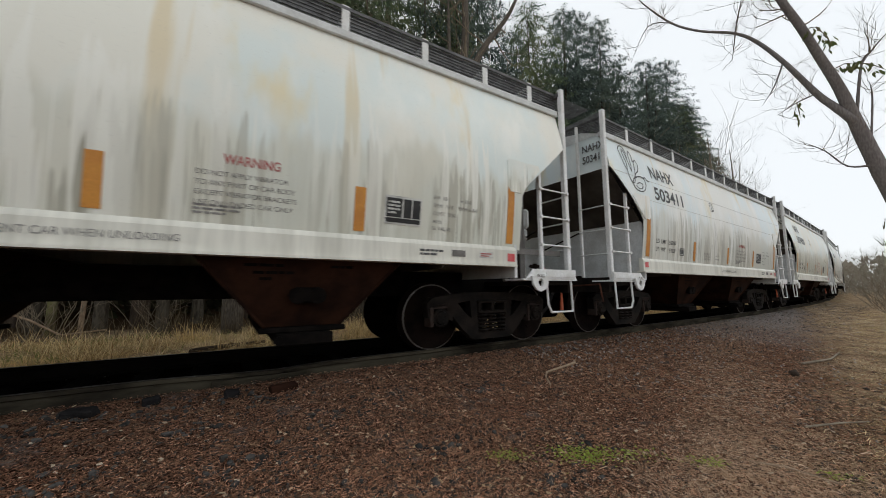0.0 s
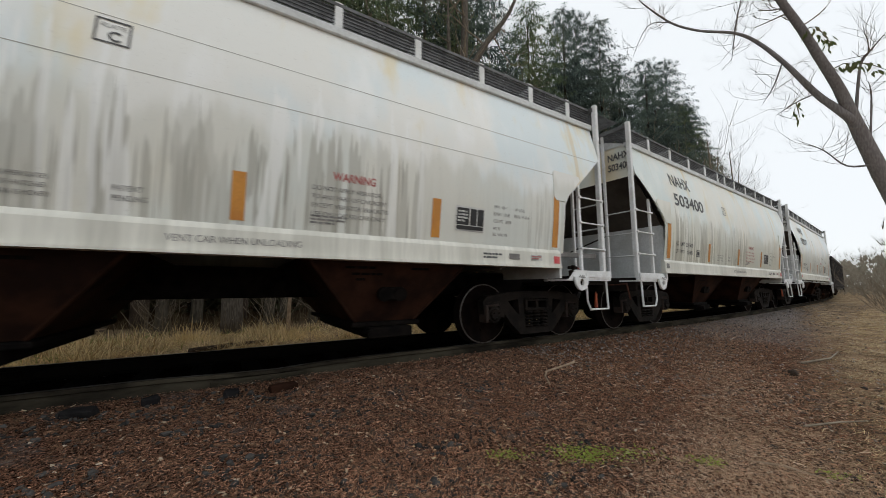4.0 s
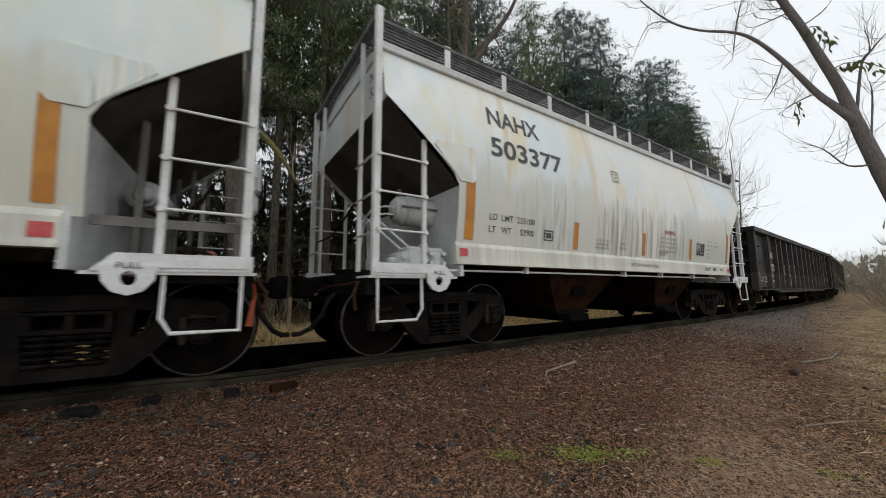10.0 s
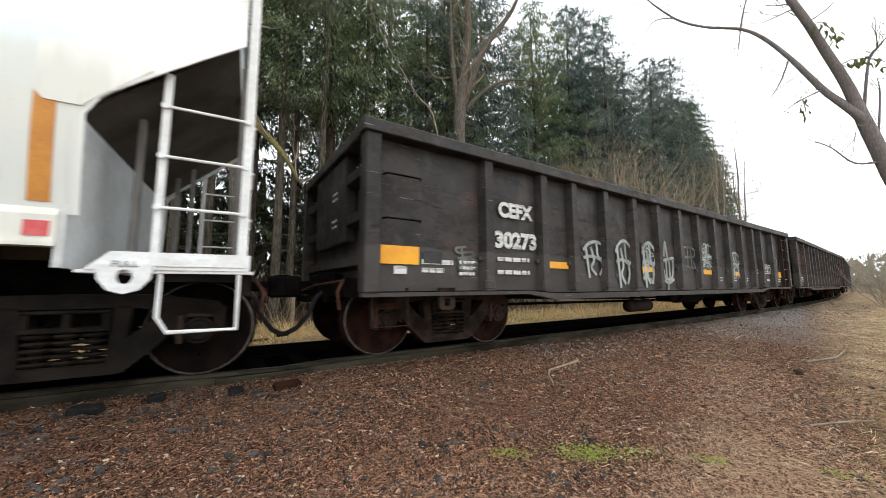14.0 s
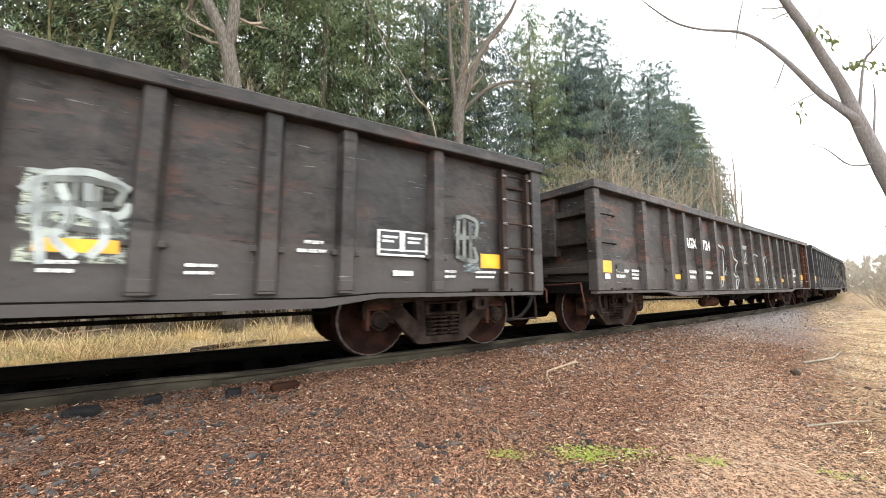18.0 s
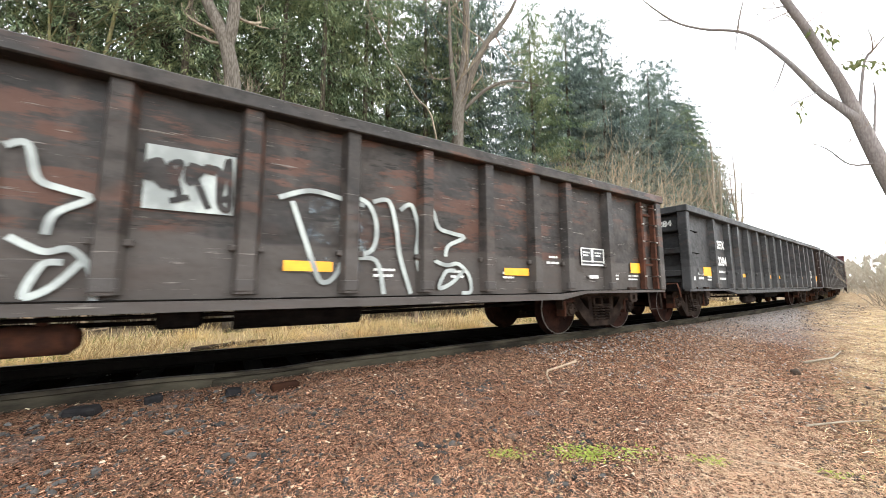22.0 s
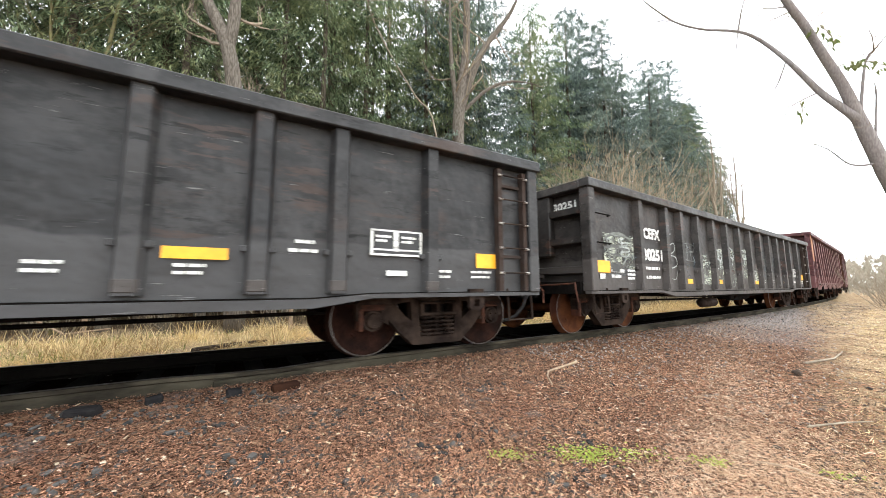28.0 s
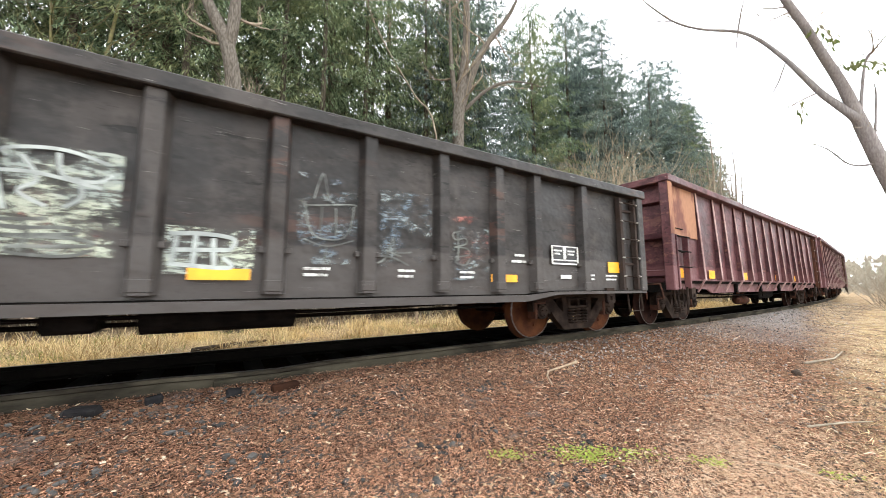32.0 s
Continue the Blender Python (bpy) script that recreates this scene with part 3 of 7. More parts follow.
def truck(parent, xc, metal, steel):
    for x in (xc - 0.889, xc + 0.889):
        wheelset(parent, x, steel)
    for sgn in (-1, 1):
        y0, y1 = sorted((sgn * 0.93, sgn * 1.07))
        bm = B()
        for m in (-1, 1):
            def q(*pts):
                pts = [(xc + m * a, b) for a, b in pts]
                prism(bm, pts if m > 0 else pts[::-1], y0, y1)
            # arched top member, sloping arms, spring seat, columns and pedestal jaws
            q((0, 0.68), (0.40, 0.68), (0.72, 0.63), (1.02, 0.59), (1.10, 0.65), (1.02, 0.73), (0.55, 0.79), (0, 0.80))
            q((0.25, 0.125), (0.36, 0.13), (0.56, 0.31), (0.74, 0.52), (0.80, 0.61), (0.63, 0.67), (0.47, 0.50), (0.34, 0.40), (0.25, 0.36))
            q((0.26, 0.34), (0.37, 0.40), (0.40, 0.70), (0.28, 0.70))
            q((0, 0.125), (0.30, 0.125), (0.28, 0.225), (0, 0.225))
            q((1.00, 0.44), (1.08, 0.46), (1.10, 0.66), (1.00, 0.66))
            q((0.69, 0.40), (0.77, 0.44), (0.80, 0.64), (0.70, 0.60))
        bmesh.ops.remove_doubles(bm, verts=bm.verts, dist=0.0005)
        fr = part("side_frame", bm, metal, parent, "cast steel truck side frame")
        y = sgn * 1.0
        bm = B()
        for dx in (-0.17, 0.0, 0.17):
            coil(bm, xc + dx, y + sgn * 0.03, 0.225, 0.49, 0.072)
        part("spring", bm, metal, fr, "nest of coil springs")
        bm = B()
        box(bm, xc - 0.27, xc + 0.27, y - 0.11, y + 0.11, 0.49, 0.53, 0.008)
        for dx in (-0.24, 0.0, 0.24):
            box(bm, xc + dx - 0.025, xc + dx + 0.025, y - 0.10, y + 0.10, 0.53, 0.64)
        box(bm, xc - 0.27, xc + 0.27, y - 0.11, y + 0.11, 0.64, 0.67, 0.008)
        part("bolster_end", bm, metal, fr)
        for dx in (-0.889, 0.889):
            bm = B()
            rod(bm, (xc + dx, sgn * 0.88, 0.457), (xc + dx, sgn * 1.09, 0.457), 0.125, 14)
            rod(bm, (xc + dx, sgn * 1.09, 0.457), (xc + dx, sgn * 1.125, 0.457), 0.10, 14, 0.085)
            for a in range(3):
                ca, sa = math.cos(a * 2.094 + 0.5) * 0.055, math.sin(a * 2.094 + 0.5) * 0.055
                rod(bm, (xc + dx + ca, sgn * 1.12, 0.457 + sa), (xc + dx + ca, sgn * 1.145, 0.457 + sa), 0.014, 6)
            part("bearing_cap", bm, metal, fr, "roller bearing with bolted end cap")
            bm = B()
            box(bm, xc + dx - 0.16, xc + dx + 0.16, y - 0.07, y + 0.07, 0.575, 0.66, 0.01)
            box(bm, xc + dx - 0.17, xc + dx - 0.12, y - 0.09, y + 0.09, 0.34, 0.60, 0.006)
            part("bearing_adapter", bm, RUST if metal is CAST else RUST_DARK, fr, "rust-red bearing adapter")
    bm = B()
    box(bm, xc - 0.20, xc + 0.20, -0.92, 0.92, 0.42, 0.72, 0.02)
    rod(bm, (xc - 0.45, -0.8, 0.36), (xc - 0.45, 0.8, 0.36), 0.04, 8)
    rod(bm, (xc + 0.45, -0.8, 0.36), (xc + 0.45, 0.8, 0.36), 0.04, 8)
    part("bolster", bm, STEEL_DARK, parent, "dark truck bolster with brake beams")


def coupler(parent, end, xe):
    """end: -1 or 1; xe: where the end sill is."""
    bm = B()
    e = end
    box(bm, *sorted((xe - e * 0.6, xe + e * 0.10)), -0.24, 0.24, 0.68, 1.02, 0.02)
    box(bm, *sorted((xe + e * 0.10, xe + e * 0.30)), -0.07, 0.07, 0.80, 0.93, 0.015)
    box(bm, *sorted((xe + e * 0.28, xe + e * 0.50)), -0.16, 0.10, 0.72, 1.00, 0.03)
    rod(bm, (xe + e * 0.45, 0.14, 0.72), (xe + e * 0.45, 0.14, 1.02), 0.075, 10)
    box(bm, *sorted((xe + e * 0.18, xe + e * 0.26)), -0.30, 0.30, 0.66, 0.74)
    cp = part("coupler", bm, STEEL_DARK, parent, "dark steel knuckle coupler")
    bm = B()
    tube(bm, [(xe + e * 0.02, -0.30, 0.80), (xe + e * 0.14, -0.34, 0.72), (xe + e * 0.22, -0.30, 0.50), (xe + e * 0.34, -0.22, 0.33),
              (xe + e * 0.45, -0.14, 0.26), (xe + e * 0.54, -0.08, 0.25)], 0.032, 8)
    part("air_hose", bm, RUBBER, cp, "black rubber brake hose")
    bm = B()
    tube(bm, [(xe + e * 0.10, -1.35, 0.92), (xe + e * 0.14, -1.0, 0.90), (xe + e * 0.16, -0.4, 0.88), (xe + e * 0.28, -0.1, 0.80)], 0.014, 6)
    tube(bm, [(xe + e * 0.10, -1.35, 0.93), (xe + e * 0.18, -1.42, 0.80), (xe + e * 0.16, -1.44, 0.62)], 0.014, 6)
    part("uncoupling_lever", bm, RUST, cp)


# ---------------- covered hopper ----------------
HOP_B = 4.33
BAY = 1.68


def hopper():
    car = tagged(new("covered_hopper_car"), "pale grey covered hopper wagon streaked with grime, rolling on rails", "railway wagon", "hopper wagons of the train")
    # curved side sheets with slanted end cutaways
    zs = [1.39 + 0.0633 * i for i in range(12)] + [2.15, 2.22, 2.30] + [2.30 + 0.0658 * i for i in range(1, 12)] + [3.09 + 0.067 * i for i in range(11)]

    def reach(z):
        if z <= 2.15:
            return 4.47
        if z <= 2.30:
            return 4.47 + (z - 2.15) / 0.15 * 0.08
        if z <= 3.09:
            return 4.54 + (z - 2.30) / 0.79 * 0.93
        return 5.47

    cols = 15
    for sgn in (-1, 1):
        bm = B()
        grid = [[bm.verts.new((reach(z) * (2 * c / cols - 1), sgn * side_y(z), z)) for c in range(cols + 1)] for z in zs]
        for a, b in zip(grid, grid[1:]):
            for c in range(cols):
                bm.faces.new((a[c], a[c + 1], b[c + 1], b[c]))
        r = bmesh.ops.extrude_face_region(bm, geom=bm.faces[:])
        for v in r["geom"]:
            if isinstance(v, bmesh.types.BMVert):
                v.co.y -= sgn * 0.012
        part("side_sheet", bm, HOPPER, car, "pale grey curved side sheet with dark grime runs", False)
        bm = B()
        sec = [(1.49, 1.17), (1.575, 1.17), (1.575, 1.375), (1.566, 1.395), (1.545, 1.43), (1.49, 1.43)]
        ends = [[bm.verts.new((x, sgn * yy, zz)) for yy, zz in sec] for x in (-4.49, 4.37)]
        for i in range(6):
            bm.faces.new((ends[0][i], ends[0][(i + 1) % 6], ends[1][(i + 1) % 6], ends[1][i]))
        bm.faces.new(ends[0])
        bm.faces.new(ends[1][::-1])
        box(bm, -4.49, 4.37, *sorted((sgn * 1.44, sgn * 1.60)), 1.15, 1.18)
        part("side_sill", bm, SILL, car, "cream-white side sill beam")
        bm = B()
        box(bm, -5.49, 5.49, *sorted((sgn * 1.38, sgn * 1.475)), 3.70, 3.80, 0.01)
        part("top_chord", bm, GREY_TRIM, car, "grey top chord under the roof edge")
        # running board along the roof edge
        bm = B()
        for k in range(7):
            yy = sgn * (1.00 + 0.07 * k)
            box(bm, -5.53, 5.53, yy - 0.006, yy + 0.006, 4.085, 4.125)
        for k in range(230):
            xx = -5.50 + 11.9 * k / 229
            box(bm, xx - 0.004, xx + 0.004, *sorted((sgn * 1.0, sgn * 1.42)), 4.095, 4.12)
        for z in (3.84, 3.885, 3.93, 3.975, 4.02, 4.065):
            box(bm, -5.50, 5.50, *sorted((sgn * 1.385, sgn * 1.40)), z, z + 0.016)
        part("running_board", bm, GRATING, car, "dark steel grating walkway on the roof edge")
        for x in (-4.50, -3.46, -2.41, -1.36, -0.45, 0.10, 0.92, 1.95, 3.00, 4.00, 4.90):
            bm = B()
            box(bm, x - 0.045, x + 0.045, *sorted((sgn * 1.41, sgn * 1.425)), 3.80, 4.14)
            prism(bm, [(x - 0.02, 3.80), (x + 0.02, 3.80), (x + 0.02, 4.09), (x - 0.02, 4.09)], *sorted((sgn * 1.02, sgn * 1.41)))
            part("walkway_bracket", bm, WHITE_TRIM, car, "pale walkway bracket")
    # roof, end walls and slope sheets
    bm = B()
    prof = [(-1.42, 3.77), (-1.0, 3.93), (-0.5, 4.02), (0, 4.05), (0.5, 4.02), (1.0, 3.93), (1.42, 3.77)]
    a = [bm.verts.new((-5.44, y, z)) for y, z in prof]
    b = [bm.verts.new((5.44, y, z)) for y, z in prof]
    for i in range(6):
        bm.faces.new((a[i], a[i + 1], b[i + 1], b[i]))
    bm.faces.new(a)
    bm.faces.new(b[::-1])
    rf = part("roof", bm, GREY_TRIM, car, "grey roof of the hopper")
    bm = B()
    for x in (-3.6, -1.2, 1.2, 3.6):
        rod(bm, (x, 0, 4.03), (x, 0, 4.16), 0.32, 18)
    part("loading_hatch", bm, GREY_TRIM, rf, "round loading hatches")
    for e in (-1, 1):
        bm = B()
        pr = [(-side_y(z), z) for z in (3.09, 3.3, 3.55, 3.76)] + prof[1:-1] + [(side_y(z), z) for z in (3.76, 3.55, 3.3, 3.09)]
        a = [bm.verts.new((e * 5.42, y, z)) for y, z in pr]
        b = [bm.verts.new((e * 5.40, y, z)) for y, z in pr]
        bm.faces.new(a)
        bm.faces.new(b[::-1])
        for i in range(len(pr)):
            j = (i + 1) % len(pr)
            bm.faces.new((a[i], a[j], b[j], b[i]))
        part("end_sheet", bm, HOPPER, car, "grey end sheet above the slope")
        bm = B()
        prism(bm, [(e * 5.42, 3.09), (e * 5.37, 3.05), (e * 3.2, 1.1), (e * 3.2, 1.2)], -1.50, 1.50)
        part("slope_sheet", bm, SLOPE_PAINT, car, "sloping end sheet with shade in its dark brown colour")
        # cross plate under the slope, its upper corners rounded
        bm = B()
        edge = [(-1.55, 1.0), (1.55, 1.0), (1.55, 1.86), (1.50, 2.02), (1.40, 2.13), (1.25, 2.17), (-1.25, 2.17), (-1.50, 2.17), (-1.55, 2.15)]
        a, b = [[bm.verts.new((e * x, y, z)) for y, z in edge] for x in (4.36, 4.41)]
        bm.faces.new(a)
        bm.faces.new(b[::-1])
        for i in range(len(edge)):
            j = (i + 1) % len(edge)
            bm.faces.new((a[i], a[j], b[j], b[i]))
        part("cross_plate", bm, GREY_TRIM, car, "pale bluish grey cross plate under the slope")
        if e > 0:
            for yy in (-1.0, 1.0):
                for x, z1 in ((4.67, 2.42), (4.84, 2.58)):
                    bm = B()
                    box(bm, *sorted((e * (x - 0.025), e * (x + 0.025))), yy - 0.035, yy + 0.035, 0.96, z1, 0.006)
                    part("slope_strut", bm, SHADE_PAINT, car, "dark grey upright strut under the slope")
            for yy in (-0.5, 0.5):
                bm = B()
                box(bm, *sorted((e * 5.42, e * 5.50)), yy - 0.07, yy + 0.07, 0.96, 3.45, 0.008)
                box(bm, *sorted((e * 5.50, e * 5.54)), yy - 0.07, yy - 0.04, 0.96, 3.45)
                part("end_post", bm, SHADE_PAINT, car, "dark grey channel-section end post")
        for sgn in (-1, 1):
            # corner reinforcement
            bm = B()
            prism(bm, [(e * 4.20, 2.64), (e * 4.20, 2.26), (e * 4.25, 2.20), (e * 4.45, 2.20), (e * 4.55, 2.31), (e * 4.84, 2.60), (e * 4.80, 2.66), (e * 4.23, 2.67)], *sorted((sgn * 1.60, sgn * (side_y(2.42) + 0.008))))
            part("corner_plate", bm, HOPPER, car, "riveted corner plate")
            # corner posts and ladders
            y = sgn * 1.55
            bm = B()
            box(bm, *sorted((e * 5.495, e * 5.575)), *sorted((y, y - sgn * 0.08)), 0.98, 4.17, 0.008)
            part("corner_post", bm, WHITE_TRIM, car, "white angle-iron corner post")
            bm = B()
            box(bm, *sorted((e * 4.90, e * 4.955)), *sorted((y, y - sgn * 0.05)), 1.05, 2.66, 0.006)
            box(bm, *sorted((e * 5.50, e * 5.55)), *sorted((sgn * 0.93, sgn * 0.98)), 1.05, 4.13, 0.006)
            part("ladder_stile", bm, WHITE_TRIM, car, "white ladder stiles")
            for z in (1.50, 1.93, 2.36):
                bm = B()
                rod(bm, (e * 4.91, y + sgn * 0.012, z), (e * 5.53, y + sgn * 0.012, z), 0.013, 8)
                for xx in (4.92, 5.52):
                    rod(bm, (e * xx, y - sgn * 0.03, z), (e * xx, y + sgn * 0.03, z), 0.026, 8)
                part("rung", bm, WHITE_TRIM, car)
            for z in (1.46, 1.90, 2.34):
                bm = B()
                rod(bm, (e * 5.58, sgn * 0.95, z), (e * 5.58, sgn * 1.50, z), 0.013, 8)
                part("rung", bm, GREY_TRIM, car)
            # white sill plate with a tow eye and the stirrup step
            bm = B()
            prism(bm, [(e * 5.60, 0.99), (e * 4.54, 0.99), (e * 4.68, 1.13), (e * 5.60, 1.13)], *sorted((sgn * 1.57, sgn * 1.60)))
            box(bm, *sorted((e * 5.63, e * 4.49)), *sorted((sgn * 1.20, sgn * 1.59)), 0.965, 0.99)
            box(bm, *sorted((e * 5.57, e * 4.93)), *sorted((sgn * 1.60, sgn * 1.61)), 1.02, 1.09)
            sp = part("end_sill_plate", bm, WHITE_TRIM, car, "white painted end sill plate")
            bm = B()
            c, rr = Vector((e * 4.78, 0, 0.935)), 0.05
            outer = [(c.x + dx, c.z + dz) for dx, dz in ((-0.17, 0.09), (-0.15, -0.02), (-0.09, -0.10), (0, -0.13), (0.09, -0.10), (0.15, -0.02), (0.17, 0.09), (0.09, 0.10), (0, 0.10), (-0.09, 0.10))]
            inner = []
            for ox, oz in outer:
                d = Vector((ox - c.x, oz - c.z)).normalized()
                inner.append((c.x + d.x * rr, c.z + d.y * rr * 1.15))
            ya, yb = sgn * 1.604, sgn * 1.64
            rings = [[bm.verts.new((px, yy, pz)) for px, pz in ring] for ring, yy in ((outer, yb), (inner, yb), (inner, ya), (outer, ya))]
            for r0, r1 in zip(rings, rings[1:] + rings[:1]):
                for i in range(10):
                    bm.faces.new((r0[i], r0[(i + 1) % 10], r1[(i + 1) % 10], r1[i]))
            part("tow_eye", bm, WHITE_TRIM, sp, "white towing eye plate")
            bm = B()
            tube(bm, [(e * 5.52, sgn * 1.56, 1.0), (e * 5.52, sgn * 1.58, 0.50), (e * 5.05, sgn * 1.58, 0.50), (e * 4.98, sgn * 1.58, 0.62), (e * 4.98, sgn * 1.56, 1.0)], 0.018, 6)
            part("stirrup_step", bm, WHITE_TRIM, car, "white bent-bar stirrup step")
        bm = B()
        box(bm, *sorted((e * 5.49, e * 5.57)), -1.5, 1.5, 4.05, 4.13)
        for yy in np.linspace(-0.95, 0.95, 26):
            box(bm, *sorted((e * 5.06, e * 5.53)), float(yy) - 0.006, float(yy) + 0.006, 4.08, 4.12)
        for k in range(6):
            xx = e * (5.08 + 0.09 * k)
            box(bm, xx - 0.006, xx + 0.006, -1.0, 1.0, 4.075, 4.115)
        part("end_walkway", bm, GRATING, car, "grating platform across the roof end")
        bm = B()
        box(bm, *sorted((e * 5.61, e * 4.84)), -1.5, 1.5, 0.90, 0.965)
        box(bm, *sorted((e * 5.61, e * 5.53)), -1.5, 1.5, 0.78, 1.04)
        tube(bm, [(e * 5.58, -0.95, 1.9), (e * 5.58, 0.0, 1.62), (e * 5.58, 0.95, 1.62)], 0.014, 6)
        part("end_platform", bm, CAST_SHADED, car, "near-black end platform")
        coupler(car, e, e * 5.55)
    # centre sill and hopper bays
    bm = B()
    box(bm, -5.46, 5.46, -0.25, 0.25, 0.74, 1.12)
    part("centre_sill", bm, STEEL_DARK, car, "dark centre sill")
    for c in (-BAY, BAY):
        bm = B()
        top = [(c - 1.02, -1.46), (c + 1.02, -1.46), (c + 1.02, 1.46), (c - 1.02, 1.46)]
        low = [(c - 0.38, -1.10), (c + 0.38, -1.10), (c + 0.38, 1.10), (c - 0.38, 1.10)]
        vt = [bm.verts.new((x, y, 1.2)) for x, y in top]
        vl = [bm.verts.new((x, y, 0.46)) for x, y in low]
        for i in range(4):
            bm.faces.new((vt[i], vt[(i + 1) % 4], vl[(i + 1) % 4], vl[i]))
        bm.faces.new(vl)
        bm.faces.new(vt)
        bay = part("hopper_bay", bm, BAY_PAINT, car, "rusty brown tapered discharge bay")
        # pressed rims along the corners of the bay
        for k in (-1, 1):
            bm = B()
            tube(bm, [(c + k * 1.02, -1.465, 1.2), (c + k * 0.70, -1.285, 0.83), (c + k * 0.38, -1.105, 0.46)], 0.018, 6)
            part("bay_flange", bm, BAY_PAINT, bay)
        bm = B()
        box(bm, c - 0.44, c + 0.44, -1.17, 1.17, 0.40, 0.455, 0.01)
        box(bm, c - 0.28, c + 0.28, -1.28, 1.0, 0.28, 0.40, 0.01)
        rod(bm, (c - 0.26, -1.33, 0.34), (c - 0.26, 1.2, 0.34), 0.045, 10)
        part("outlet_gate", bm, STEEL_DARK, bay, "dark sliding outlet gate")
        bm = B()
        for k in range(2):
            rod(bm, (c - 0.10 + 0.2 * k, -1.24, 0.80), (c - 0.10 + 0.2 * k, -1.33, 0.78), 0.085, 12)
        box(bm, c - 0.10, c + 0.10, -1.32, -1.26, 0.71, 0.87, 0.02)
        part("vibrator_bracket", bm, STEEL_DARK, bay, "dark oval cast vibrator bracket")
    for xc in (-HOP_B, HOP_B):
        truck(car, xc, CAST_SHADED, WHEEL_SHADED)
    return car


def lap_seam(car):
    """The seams where the side plates overlap."""
    for sgn in (-1, 1):
        for z, x in ((2.60, 4.84), (3.035, 5.38)):
            bm = B()
            y = side_y(z)
            box(bm, -x, x, *sorted((sgn * (y - 0.02), sgn * (y + 0.002))), z - 0.003, z + 0.003)
            part("plate_seam", bm, SEAM, car, "thin grimy lap seam")


def brake_gear(car, tank=True):
    """Air and hand brake gear at the trailing end."""
    if tank:
        bm = B()
        rod(bm, (4.62, -0.55, 1.80), (4.62, 0.45, 1.80), 0.16, 18)
        lathe_pts = [(0.16, 0.0), (0.145, 0.05), (0.10, 0.09), (0.04, 0.11)]
        for (r0, d0), (r1, d1) in zip(lathe_pts, lathe_pts[1:]):
            rod(bm, (4.62, -0.55 - d0, 1.80), (4.62, -0.55 - d1, 1.80), r0, 18, r1)
        part("air_reservoir", bm, GREY_TRIM, car, "grimy grey round-ended brake air reservoir", True)
    bm = B()
    box(bm, 4.46, 5.50, -1.40, -1.36, 1.36, 1.44)
    part("platform_rail", bm, SHADE_PAINT, car, "dark grey platform rail")
    bm = B()
    box(bm, 5.02, 5.16, -1.30, -1.18, 1.00, 1.16, 0.02)
    rod(bm, (5.09, -1.24, 1.16), (5.09, -1.24, 1.24), 0.035, 10)
    rod(bm, (5.02, -1.20, 1.20), (5.24, -1.20, 1.20), 0.028, 8)
    cock = part("angle_cock", bm, CAST, car, "small brake valve on the platform")
    bm = B()
    tube(bm, [(5.22, -1.20, 1.20), (5.28, -1.24, 1.18), (5.32, -1.28, 1.08)], 0.016, 6)
    part("valve_handle", bm, LETTER_RED, cock, "small red valve handle")
    bm = B()
    tube(bm, [(5.62, -1.25, 0.90), (5.64, -1.27, 0.78), (5.63, -1.28, 0.74)], 0.012, 6)
    rod(bm, (5.63, -1.28, 0.75), (5.60, -1.30, 0.50), 0.016, 8, 0.030)
    part("release_handle", bm, HANDLE_RED, car, "hanging orange-red release handle")
    bm = B()
    for dy in (0.0, 0.10):
        tube(bm, [(4.66, -0.7 + dy, 1.62), (4.95, -0.8 + dy, 1.55), (5.12, -0.85 + dy, 1.75), (5.20, -0.8 + dy, 1.95), (5.34, -0.6 + dy, 1.5), (5.36, -0.6 + dy, 1.0)], 0.016, 6)
    part("brake_pipe", bm, CAST, car)
    bm = B()
    box(bm, 5.53, 5.66, -0.62, -0.30, 1.95, 2.32, 0.05)
    box(bm, 5.53, 5.64, -0.58, -0.34, 1.72, 1.95, 0.04)
    part("hand_brake", bm, GREY_TRIM, car, "pale grey hand brake housing")
    bm = B()
    for k in range(6):
        rod(bm, (5.60, -0.48, 1.70 - 0.11 * k), (5.60, -0.48, 1.62 - 0.11 * k), 0.022, 6)
    part("brake_chain", bm, RUST, car, "rusty hand brake chain")
    bm = B()
    rod(bm, (5.70, -0.10, 2.05), (5.73, -0.10, 2.05), 0.06, 12)
    for k in range(24):
        a0, a1 = 6.2832 * k / 24, 6.2832 * (k + 1) / 24
        rod(bm, (5.72, -0.10 + 0.26 * math.cos(a0), 2.05 + 0.26 * math.sin(a0)), (5.72, -0.10 + 0.26 * math.cos(a1), 2.05 + 0.26 * math.sin(a1)), 0.014, 6)
    for k in range(4):
        a0 = 0.4 + 1.5708 * k
        rod(bm, (5.72, -0.10, 2.05), (5.72, -0.10 + 0.26 * math.cos(a0), 2.05 + 0.26 * math.sin(a0)), 0.012, 6)
    part("hand_brake_wheel", bm, CAST, car, "spoked hand brake wheel")


